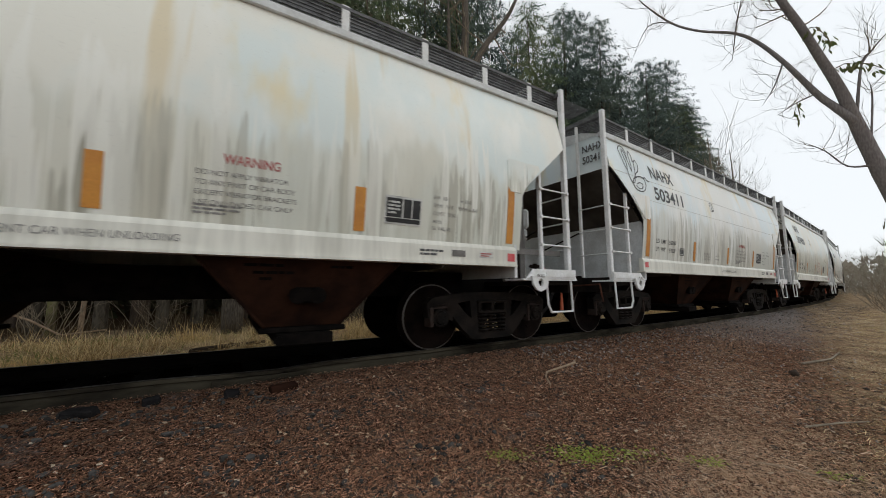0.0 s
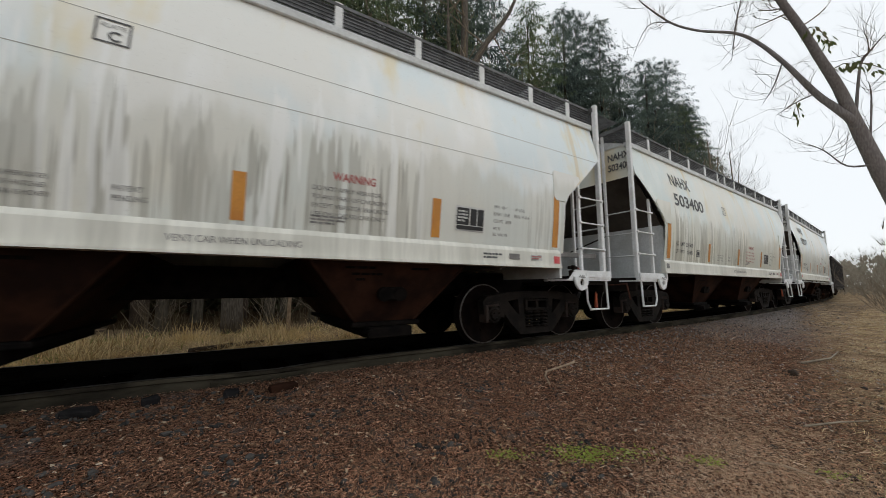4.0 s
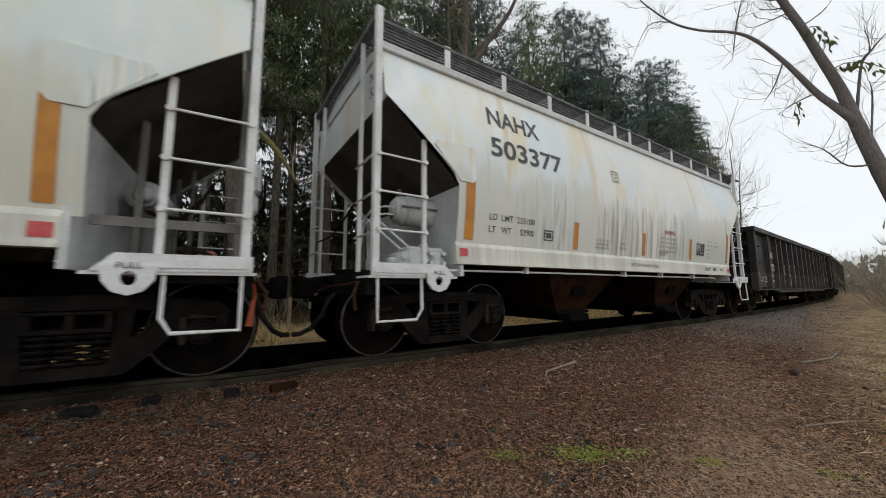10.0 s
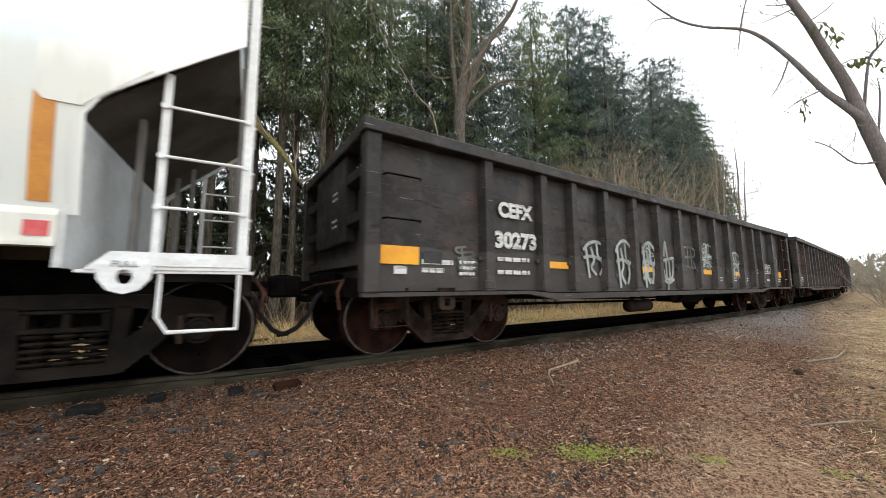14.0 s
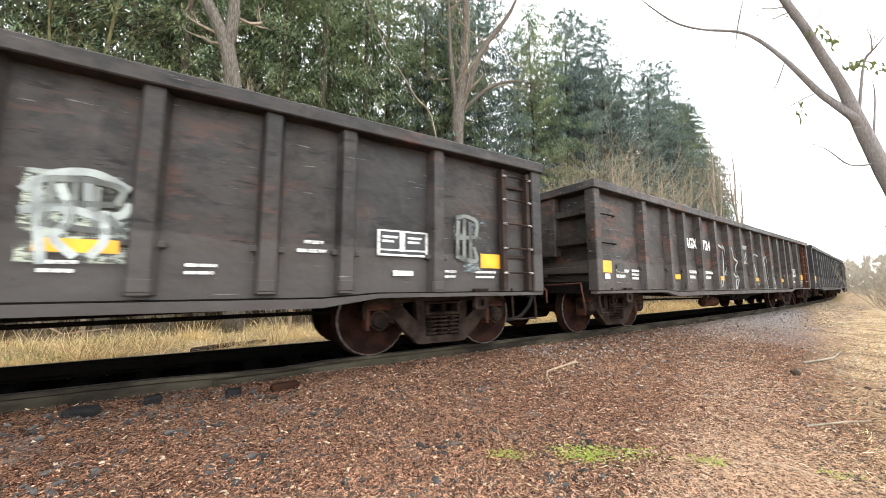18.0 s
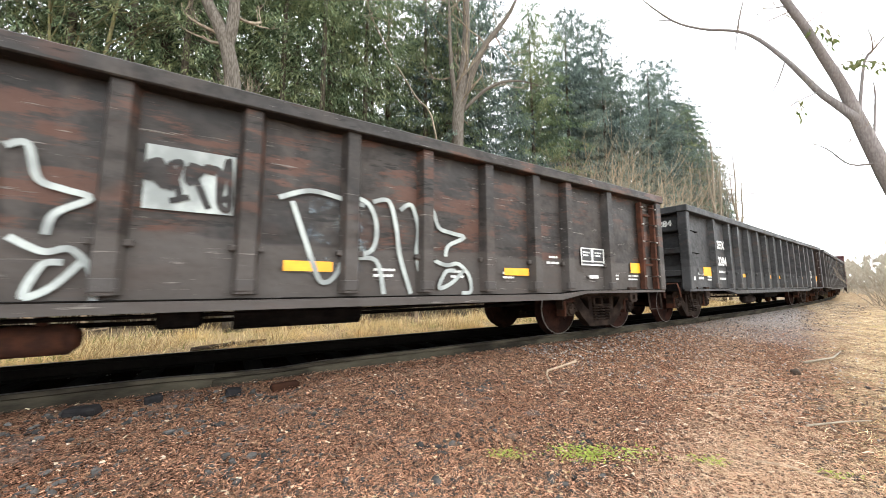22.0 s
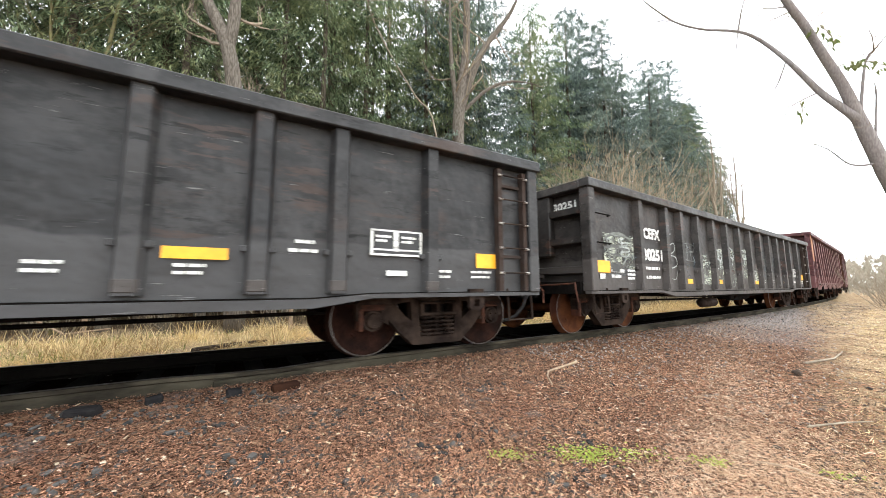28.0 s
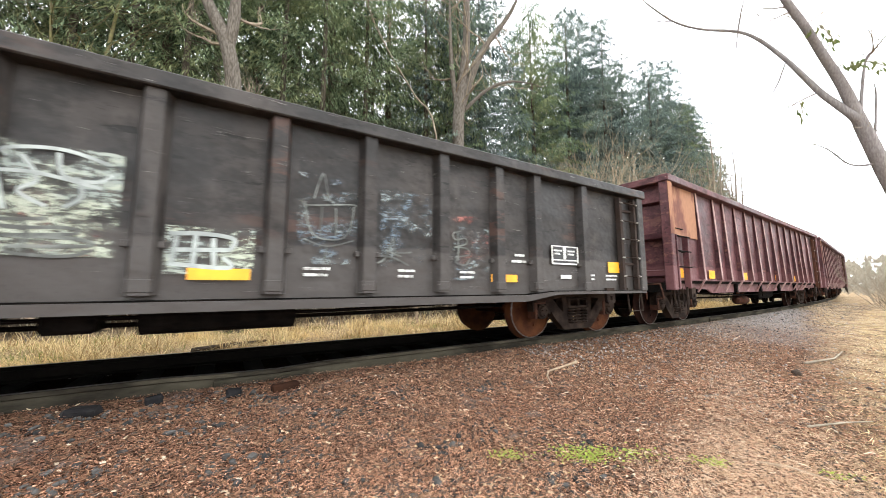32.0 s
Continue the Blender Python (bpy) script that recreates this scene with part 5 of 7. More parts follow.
def scrawl(car, x, z, w, h, seed, material, width=0.03, depth=flat_y, n=4):
    rnd = random.Random(seed)
    strokes = []
    for k in range(n):
        cx = x + w * (k + 0.5) / n
        st = [(cx + rnd.uniform(-0.5, 0.5) * w / n * 1.3, z + h * rnd.uniform(0.05, 0.95)) for _ in range(6)]
        st.insert(0, (cx - w / n * 0.5, z + h * rnd.uniform(0.6, 1.0)))
        st.append((cx + w / n * 0.5, z + h * rnd.uniform(0.0, 0.4)))
        strokes.append(st)
    ribbon(car, strokes, width, material, depth, label="pale spray-paint tag")


def gondola_marks(car, mark, number, yellows=(), first=-7.28, low=1.07):
    f = lambda z: 1.478
    if number:
        end_letters(car, number, -0.72, 2.28, 0.13, LETTER_WHITE, -7.556, 0.50, "white number on the end sheet")
        for z in (2.02, 2.10, 1.64, 1.72):
            for ob in bars(car, 0.0, z, 0.40, 0.05, 1, LETTER_WHITE, lambda q: 0.0):
                for v in ob.data.vertices:
                    v.co = (-7.706, -0.2 - v.co.x, v.co.z)
    if mark:
        letters(car, mark, -5.78, 1.84, 0.20, LETTER_WHITE, f, width=0.68, label="white reporting letters", bold=0.07)
        letters(car, number, -5.86, 1.40, 0.215, LETTER_WHITE, f, width=0.82, label="white wagon number", bold=0.07)
        bars(car, -5.82, 1.18, 0.76, 0.10, 1, LETTER_WHITE, f)
        bars(car, -5.82, 1.00, 0.76, 0.10, 1, LETTER_WHITE, f)
    bars(car, -7.0, 1.00, 0.44, 0.20, 2, LETTER_WHITE, f)
    bars(car, -6.46, 0.98, 0.27, 0.22, 3, LETTER_WHITE, f)
    for x in yellows:
        patch(car, x - 0.235, x + 0.235, low, low + 0.105, YELLOW, "reflector", f, "bright yellow reflector strip")
    patch(car, first - 0.24, first + 0.24, 1.11, 1.32, YELLOW, "reflector", f, "bright yellow reflector panel")
    patch(car, -7.36, -7.20, 1.00, 1.09, LETTER_WHITE, "label_plate", f, "white label")
    patch(car, -6.98, -6.72, 1.13, 1.28, BLACK, "label_plate", f, "dark recessed plate")
    patch(car, 6.70, 7.02, 1.11, 1.30, YELLOW, "reflector", f, "bright yellow reflector panel")
    patch(car, 5.28, 5.91, 1.215, 1.515, BLACK, "stencil_panel", f, "black stencil panel", 0.003)
    for a, b, c, d in ((5.28, 5.91, 1.495, 1.515), (5.28, 5.91, 1.215, 1.24), (5.28, 5.31, 1.215, 1.515), (5.88, 5.91, 1.215, 1.515), (5.55, 5.61, 1.27, 1.5), (5.28, 5.91, 1.275, 1.295)):
        patch(car, a, b, c, d, LETTER_WHITE, "stencil_frame", f, "white stencil frame")
    bars(car, 5.34, 1.36, 0.18, 0.10, 2, LETTER_WHITE, f)
    bars(car, 5.65, 1.36, 0.18, 0.10, 2, LETTER_WHITE, f)
    patch(car, 5.47, 5.72, 0.99, 1.05, LETTER_WHITE, "label_plate", f, "small pale plate")
    bars(car, 4.52, 1.29, 0.28, 0.06, 1, LETTER_WHITE, f)
    bars(car, 4.46, 1.20, 0.40, 0.06, 1, LETTER_WHITE, f)
    for x, w in ((2.72, 0.36), (3.58, 0.42), (1.7, 0.3), (6.15, 0.34), (6.62, 0.36)):
        bars(car, x, 1.03, w, 0.05, 1, LETTER_WHITE, f)
        bars(car, x, 0.965, w * 0.9, 0.05, 1, LETTER_WHITE, f)


TAGS = {
    "wings": (((0, 0.75), (0.25, 0.95), (0.6, 1.0), (0.95, 0.85)), ((0.1, 0.9), (0.15, 0.5), (0.22, 0.02)), ((0.3, 0.85), (0.42, 0.5), (0.3, 0.3), (0.5, 0.1)),
              ((0.55, 0.95), (0.6, 0.6), (0.85, 0.55), (0.98, 0.7)), ((0.7, 0.6), (0.75, 0.3), (0.62, 0.1)), ((0, 0.55), (0.4, 0.6), (0.9, 0.45))),
    "vase": (((0.2, 0.7), (0.35, 1.0), (0.45, 0.75), (0.5, 0.68)), ((0.02, 0.66), (0.1, 0.62), (0.9, 0.68), (0.98, 0.66)),
             ((0.05, 0.66), (0.12, 0.4), (0.3, 0.27), (0.7, 0.27), (0.88, 0.4), (0.95, 0.66)), ((0.35, 0.62), (0.33, 0.3)), ((0.6, 0.62), (0.62, 0.3)),
             ((0.05, 0.25), (0.45, 0.18), (0.95, 0.26)), ((0.45, 0.2), (0.42, 0.0))),
    "star": (((0.1, 0.1), (0.3, 0.3), (0.5, 1.0), (0.55, 0.5), (0.98, 0.52)), ((0.05, 0.35), (0.5, 0.3), (0.9, 0.05)), ((0.3, 0.55), (0.7, 0.35))),
    "cage": (((0.05, 0.95), (0.5, 1.0), (0.95, 0.9), (0.9, 0.6)), ((0.15, 0.9), (0.1, 0.2)), ((0.4, 0.95), (0.38, 0.1)), ((0.65, 0.9), (0.68, 0.15)),
             ((0.1, 0.55), (0.9, 0.6)), ((0.05, 0.2), (0.9, 0.12), (0.8, 0.4))),
    "curl": (((0.5, 0.98), (0.1, 0.9), (0.2, 0.72), (0.7, 0.78), (0.75, 0.62), (0.15, 0.5)), ((0.15, 0.5), (0.8, 0.48), (0.9, 0.3), (0.2, 0.22)),
             ((0.2, 0.22), (0.25, 0.05), (0.7, 0.0), (0.95, 0.2)), ((0.3, 0.95), (0.35, 0.5), (0.3, 0.1)))}


def tags(car, spots):
    """Spray-paint tags: (shape, x, z, width, height, stroke, paint)."""
    for shape, x, z, w, h, stroke, paint in spots:
        ribbon(car, [[(x + a * w, z + b * h) for a, b in st] for st in TAGS[shape]], stroke, paint, lambda z: 1.478, label="pale spray-paint tag")


def loops(car, x, z, w, h):
    """A large tag of tall loops."""
    base = [[(0.0, 0.88), (0.12, 0.98), (0.26, 0.94), (0.36, 0.90)], [(0.05, 0.86), (0.10, 0.55), (0.14, 0.30), (0.18, 0.12), (0.24, 0.20), (0.30, 0.55), (0.32, 0.85)],
            [(0.30, 0.98), (0.38, 0.92), (0.42, 0.70), (0.40, 0.45), (0.30, 0.36), (0.42, 0.34), (0.46, 0.0)],
            [(0.40, 0.95), (0.48, 0.98), (0.52, 0.70), (0.54, 0.40), (0.60, 0.0)], [(0.54, 0.90), (0.60, 0.97), (0.64, 0.70), (0.63, 0.40), (0.68, 0.02)],
            [(0.66, 0.92), (0.72, 0.95), (0.76, 0.75), (0.84, 0.70), (0.92, 0.66), (0.82, 0.55), (0.80, 0.42)],
            [(0.70, 0.40), (0.80, 0.32), (0.88, 0.34), (0.95, 0.20), (0.96, 0.02), (0.90, 0.0)], [(0.92, 0.28), (0.84, 0.12), (0.76, 0.06), (0.80, 0.24), (0.86, 0.26)]]
    ribbon(car, [[(x + a * w, z + b * h) for a, b in st] for st in base], 0.05, SPRAY_WHITE, lambda z: 1.478, label="large pale looping graffiti tag")
# ---------------- ground and track ----------------
def lateral(x, y):
    """Distance across the track from its centre line, with the near side negative (good enough for the ground)."""
    s = x
    for _ in range(3):
        tx, ty, th = track(s)
        s += (x - tx) * math.cos(th) + (y - ty) * math.sin(th)
    tx, ty, th = track(s)
    return -(x - tx) * math.sin(th) + (y - ty) * math.cos(th)


def ground_z(x, y):
    d = lateral(x, y) if -90 < x < 190 else 30.0
    n = noise.noise(Vector((x * 0.9, y * 0.9, 0.3))) * 0.035 + noise.noise(Vector((x * 4, y * 4, 1.7))) * 0.012
    if abs(d) < 0.62:
        return -0.20 + n * 0.3
    if d < 0:
        e = -d
        z = float(np.interp(e, (0.62, 0.80, 0.92, 1.5, 3.0, 5.2, 9, 30), (-0.19, -0.135, -0.122, -0.19, -0.29, -0.33, -0.34, -0.3)))
    else:
        z = float(np.interp(d, (0.62, 1.0, 1.8, 4.0, 9, 40), (-0.20, -0.19, -0.30, -0.36, -0.30, -0.1)))
    return z + n * min(1.0, max(0.15, (abs(d) - 0.9) * 1.2))


def build_ground():
    def axis(fine0, fine1, step, far0, far1):
        v = list(np.arange(fine0, fine1, step))
        g, q = step, fine1
        while q < far1:
            v.append(q)
            g *= 1.22
            q += g
        g, q = step, fine0 - step
        while q > far0:
            v.append(q)
            g *= 1.22
            q -= g
        return sorted(float(a) for a in v + [far0, far1])
    xs, ys = axis(-6, 16, 0.16, -900, 1400), axis(0, 12, 0.14, -900, 1200)
    verts = [(x, y, ground_z(x, y)) for y in ys for x in xs]
    n = len(xs)
    faces = [(j * n + i, j * n + i + 1, (j + 1) * n + i + 1, (j + 1) * n + i) for j in range(len(ys) - 1) for i in range(n - 1)]
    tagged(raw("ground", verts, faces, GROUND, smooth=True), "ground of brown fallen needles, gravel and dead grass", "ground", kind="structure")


build_ground()


def build_track():
    tr = tagged(new("railway_track"), "curved single railway track of weathered steel rails", "railway track", kind="structure")
    prof = [(-0.068, -0.175), (0.068, -0.175), (0.068, -0.162), (0.012, -0.145), (0.010, -0.05), (0.036, -0.038), (0.036, -0.004), (0.028, 0.0),
            (-0.028, 0.0), (-0.036, -0.004), (-0.036, -0.038), (-0.010, -0.05), (-0.012, -0.145), (-0.068, -0.162)]
    ss = [-26 + 0.5 * i for i in range(300)]
    for side in (-1, 1):
        verts, faces = [], []
        for s in ss:
            dip = -0.035 * math.exp(-((s - 0.35) / 0.5) ** 2) if side < 0 else 0.0
            for a, z in prof:
                verts.append(on_track(s, side * 0.754 + a, z + dip))
        m = len(prof)
        for i in range(len(ss) - 1):
            for k in range(m):
                faces.append((i * m + k, i * m + (k + 1) % m, (i + 1) * m + (k + 1) % m, (i + 1) * m + k))
        raw("rail", verts, faces, RAIL if side < 0 else RAIL_SHADED, tr, "weathered brown steel rail" if side < 0 else "steel rail blackened for the shade under the train")
        verts, faces = [], []
        for s in ss:
            dip = -0.035 * math.exp(-((s - 0.35) / 0.5) ** 2) if side < 0 else 0.0
            for a in (-0.030, 0.022):
                verts.append(on_track(s, side * 0.754 + a, 0.0015 + dip))
        for i in range(len(ss) - 1):
            faces.append((2 * i, 2 * i + 1, 2 * i + 3, 2 * i + 2))
        raw("rail_head", verts, faces, RAIL_TOP, tr, "worn bright running surface")
    bm = B()
    box(bm, -1.28, 1.28, -0.11, 0.11, -0.17, 0.0, 0.012)
    me = None
    for i in range(86):
        s = -12 + 0.56 * i
        x, y, th = track(s)
        if me is None:
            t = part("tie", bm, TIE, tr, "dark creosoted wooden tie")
            me = t.data
        else:
            t = new("tie", me)
            t.parent = tr
        t.matrix_basis = pose(x, y, -0.176, 0, 0, math.degrees(th) + 90 + random.uniform(-1, 1))
    for s0 in (0.35, 12.2, 24.1):
        x, y, th = track(s0)
        bm = B()
        box(bm, -0.46, 0.46, -0.066, -0.036, -0.135, -0.045, 0.008)
        for k in range(6):
            rod(bm, (-0.38 + 0.152 * k, -0.066, -0.09), (-0.38 + 0.152 * k, -0.095, -0.09), 0.018, 6)
        jb = part("joint_bar", bm, RAIL, tr, "bolted rusty joint bar")
        p = on_track(s0, -0.754)
        jb.matrix_basis = pose(p.x, p.y, -0.03 if s0 < 1 else 0, 0, 0, math.degrees(th))


build_track()


# ---------------- woods ----------------
def spruce_mesh(h, base, spread, seed, mat, bare=0.08, dense=8, thick=1.75, power=0.62, bark=None, girth=1.0, dead=26):
    rnd = random.Random(seed)
    tree = new("spruce_tree")
    bm = B()
    lean = rnd.uniform(-0.2, 0.2)
    pts = [(lean * (k / 6) ** 2, 0, -0.5 + (h + 0.3) * k / 6) for k in range(7)]
    tube(bm, pts, [girth * (0.24 * (1 - k / 6.05) + 0.006) for k in range(7)], 8)
    # dead lower limbs
    for k in range(dead):
        z = rnd.uniform(1.2, base + 2.5)
        a = rnd.uniform(0, 6.283)
        ln = rnd.uniform(0.6, 1.9)
        tube(bm, [(0, 0, z), (math.cos(a) * ln * 0.5, math.sin(a) * ln * 0.5, z + 0.05), (math.cos(a) * ln, math.sin(a) * ln, z - 0.2)], [0.018, 0.012, 0.004], 4)
    part("trunk", bm, bark or BARK_DARK, tree, "straight dark spruce trunk with dead lower limbs")
    verts, faces = [], []
    z = base
    while z < h - 0.2:
        f = (z - base) / (h - base)
        ln = spread * ((1 - f) ** power) * (0.75 + 0.25 * min(1, f * 5)) + 0.3
        cnt = 8 if f < 0.7 else 6
        off = rnd.uniform(0, 6.28)
        for k in range(cnt):
            a = off + 6.283 * k / cnt + rnd.uniform(-0.35, 0.35)
            bl = ln * rnd.uniform(0.6, 1.12)
            if rnd.random() < bare:
                continue
            zz = z + rnd.uniform(-0.2, 0.2)
            rise = rnd.uniform(0.05, 0.25)
            ca, sa = math.cos(a), math.sin(a)
            steps = max(3, int(bl / 0.22))
            for j in range(1, steps + 1):
                t = j / steps
                r = bl * t
                c0 = Vector((ca * r, sa * r, zz + rise * r - 0.28 * r * r / max(bl, 0.6)))
                for q in range(dense):
                    ang = a + rnd.uniform(-1.25, 1.25)
                    c = c0 + Vector((rnd.uniform(-0.14, 0.14), rnd.uniform(-0.14, 0.14), rnd.uniform(-0.10, 0.06)))
                    L = rnd.uniform(0.14, 0.44) * (1.0 - 0.2 * t)
                    d = Vector((math.cos(ang), math.sin(ang), rnd.uniform(-2.0, 0.0))).normalized() * L
                    s = Vector((-math.sin(ang), math.cos(ang), rnd.uniform(-0.5, 0.5))).normalized() * rnd.uniform(0.012, 0.027) * thick
                    i = len(verts)
                    verts += [c, c + d * 0.5 + s, c + d, c + d * 0.5 - s]
                    faces.append((i, i + 1, i + 2, i + 3))
        z += rnd.uniform(0.30, 0.46)
    raw("crown", verts, faces, mat, tree, "drooping dark green needle crown")
    return tree


def grow(bm, p, d, length, r, depth, rnd, bend=0.25, split=(2, 3), shrink=0.72, up=0.10):
    pts, rr = [p], [r]
    steps = 4
    for k in range(steps):
        d = (d + Vector((rnd.uniform(-bend, bend), rnd.uniform(-bend, bend), rnd.uniform(-bend, bend) + up))).normalized()
        p = p + d * length / steps
        pts.append(p)
        rr.append(r * (1 - 0.45 * (k + 1) / steps))
    tube(bm, pts, rr, 6 if r > 0.04 else 4 if r > 0.012 else 3)
    if depth > 0:
        for k in range(rnd.randint(*split)):
            i = rnd.randint(2, steps)
            nd = (d + Vector((rnd.uniform(-0.9, 0.9), rnd.uniform(-0.9, 0.9), rnd.uniform(-0.3, 0.7)))).normalized()
            grow(bm, pts[i], nd, length * shrink * rnd.uniform(0.7, 1.1), rr[i] * 0.68, depth - 1, rnd, bend, split, shrink, up)


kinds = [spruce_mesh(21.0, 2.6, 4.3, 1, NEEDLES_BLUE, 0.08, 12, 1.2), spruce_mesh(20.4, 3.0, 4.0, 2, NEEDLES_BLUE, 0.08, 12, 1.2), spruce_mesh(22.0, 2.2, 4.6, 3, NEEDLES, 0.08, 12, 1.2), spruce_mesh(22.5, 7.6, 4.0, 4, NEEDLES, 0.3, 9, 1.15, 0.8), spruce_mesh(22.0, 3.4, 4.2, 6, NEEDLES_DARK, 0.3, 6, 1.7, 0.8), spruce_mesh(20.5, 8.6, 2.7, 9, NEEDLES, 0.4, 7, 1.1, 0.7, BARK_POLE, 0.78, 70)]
LABELS = ["tall dark green spruce with drooping boughs", "tall bluish green spruce at the wood's edge", "broad dark green spruce with low boughs", "tall spruce with a long bare lower trunk", "tall shaded spruce deeper in the wood", "slender spruce pole with dead lower limbs"]
rnd = random.Random(5)
row = [(20.7, 16.0, 1, 1.13), (23.7, 17.0, 1, 1.08), (24.8, 15.7, 1, 1.03), (27.0, 15.5, 0, 0.98), (34.1, 16.0, 0, 1.10), (37.6, 16.5, 1, 1.10), (40.6, 16.0, 2, 0.94),
       (44.0, 16.2, 0, 0.86), (16.6, 15.5, 2, 1.04), (12.8, 16.4, 0, 1.10), (9.6, 15.2, 1, 1.1), (6.4, 15.8, 3, 1.05), (3.2, 14.4, 3, 1.02),
       (0.4, 15.8, 3, 1.08), (-2.4, 14.6, 3, 1.02), (-5.5, 16.0, 3, 1.04), (-8.8, 15.0, 3, 1.0), (-12.4, 16.2, 3, 1.05), (30.2, 17.5, 2, 0.93),
       (22.0, 18.6, 2, 1.02), (25.4, 18.4, 0, 1.0), (28.8, 18.6, 1, 0.98), (35.4, 17.8, 1, 1.0), (39.2, 18.0, 0, 1.02), (42.6, 17.6, 1, 0.92), (18.4, 18.6, 0, 1.06), (31.6, 15.6, 1, 0.98), (37.4, 15.6, 2, 0.98), (46.5, 16.6, 1, 0.72), (39.2, 15.6, 1, 0.9)]
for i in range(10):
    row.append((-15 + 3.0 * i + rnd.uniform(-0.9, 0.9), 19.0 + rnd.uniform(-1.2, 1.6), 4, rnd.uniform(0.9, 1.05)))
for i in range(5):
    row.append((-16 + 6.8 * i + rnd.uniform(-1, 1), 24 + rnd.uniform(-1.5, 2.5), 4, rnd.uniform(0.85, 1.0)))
for x, y in ((-10.6, 13.4), (-8.6, 12.6), (-7.2, 14.0), (-6.1, 12.9), (-4.6, 14.2), (-3.0, 13.2), (-1.6, 12.7), (-0.9, 14.6), (1.2, 13.2), (1.9, 15.0), (2.5, 12.6), (4.4, 13.4), (5.2, 14.8), (7.6, 14.0), (9.0, 13.2), (-12.4, 13.0)):
    row.append((x, y, 5, rnd.uniform(0.92, 1.08)))
used = set()
for x, y, k, sc in row:
    m = pose(x, y, -0.35, 0, 0, rnd.uniform(0, 360)) @ Matrix.Diagonal((sc, sc, sc, 1))
    if k not in used:
        used.add(k)
        t = kinds[k]
        t.matrix_basis = m
    else:
        t = copy_thing(kinds[k], m)
    tagged(t, LABELS[k], "tree", "spruces of the wood")


def bare_tree(name, stems, twigs, seed, material, label, slim=1.0, group="", depth=3, size=1.6, girth=1.0):
    """stems: polylines of (x, y, z, radius); twigs: how many limbs to grow from each."""
    rnd = random.Random(seed)
    tree = tagged(new(name), label, "tree", group)
    base = stems[0][0]
    tree.location = base[:3]
    o = Vector(base[:3])
    for n, st in enumerate(stems):
        bm = B()
        pts = [Vector(q[:3]) - o for q in st]
        rad = [q[3] * girth for q in st]
        if n:
            rad[-1] *= 0.3
        fine, fr = [], []
        for i in range(len(pts) - 1):
            for k in range(4):
                t = k / 4
                p0, p1, p2, p3 = pts[max(i - 1, 0)], pts[i], pts[i + 1], pts[min(i + 2, len(pts) - 1)]
                fine.append(0.5 * (2 * p1 + (p2 - p0) * t + (2 * p0 - 5 * p1 + 4 * p2 - p3) * t * t + (3 * p1 - p0 - 3 * p2 + p3) * t ** 3))
                fr.append((rad[i] * (1 - t) + rad[i + 1] * t) * rnd.uniform(0.98, 1.03))
        fine.append(pts[-1])
        fr.append(rad[-1])
        tube(bm, fine, fr, 10)
        part("trunk" if n == 0 else "limb", bm, material, tree, "furrowed grey-brown trunk" if n == 0 else "", True)
    bm = B()
    for st in stems:
        pts = [Vector(q[:3]) - o for q in st]
        for _ in range(twigs):
            i = rnd.randint(max(0, len(pts) - 3), len(pts) - 2)
            t = rnd.random()
            p = pts[i].lerp(pts[i + 1], t)
            d = Vector((rnd.uniform(-1, 1), rnd.uniform(-1, 1), rnd.uniform(-0.2, 0.9))).normalized()
            grow(bm, p, d, size * rnd.uniform(0.5, 1.0), min(st[i + 1][3] * 0.35, 0.05) * slim + 0.006, depth, rnd)
    part("branchwork", bm, TWIG if material in (BARK, BARK_GREY) else material, tree, "bare winter twigs")["kind"] = "stuff"
    return tree


torn = bare_tree("bare_tree", [[(0.12, 11.15, -0.4, 0.27), (0.02, 10.95, 2.56, 0.23), (-0.18, 10.75, 5.63, 0.21), (-0.46, 10.6, 7.47, 0.19), (-1.1, 10.72, 8.9, 0.14), (-1.6, 10.85, 10.4, 0.11)],
                        [(-0.46, 10.6, 7.4, 0.15), (-0.35, 10.45, 8.4, 0.15), (-0.36, 10.3, 10.6, 0.12)],
                        [(-0.10, 10.6, 5.70, 0.10), (0.47, 10.3, 5.10, 0.085), (0.96, 10.0, 4.47, 0.075), (1.45, 9.8, 3.6, 0.05)]],
          5, 11, BARK_GREY, "old bare tree with a torn hanging limb", group="bare trees along the line", size=1.3)
mossy = [c for c in torn.children if c.name.startswith("limb")][-1]
mossy.data.materials[0] = simple("mossy_bark", (0.20, 0.17, 0.06), (0.12, 0.10, 0.05), 9.0, 0.95, 0.0, 0.8)
bare_tree("bare_tree", [[(8.25, 12.1, -0.4, 0.29), (8.02, 11.8, 5.2, 0.25), (7.9, 11.6, 8.24, 0.25), (8.13, 11.3, 11.3, 0.17), (7.95, 11.0, 15.0, 0.10)],
                        [(7.9, 11.6, 8.2, 0.18), (8.66, 11.0, 10.9, 0.14), (9.88, 10.3, 13.0, 0.09), (10.5, 9.9, 15.0, 0.05)],
                        [(7.9, 11.6, 8.1, 0.12), (7.55, 11.6, 10.5, 0.10), (7.4, 11.5, 14.0, 0.06)],
                        [(8.0, 11.6, 8.3, 0.09), (9.2, 11.2, 9.6, 0.07), (10.4, 10.9, 10.2, 0.05), (11.8, 10.6, 10.3, 0.02)]],
          9, 12, BARK_GREY, "forked bare tree before the spruces", group="bare trees along the line", size=2.0)
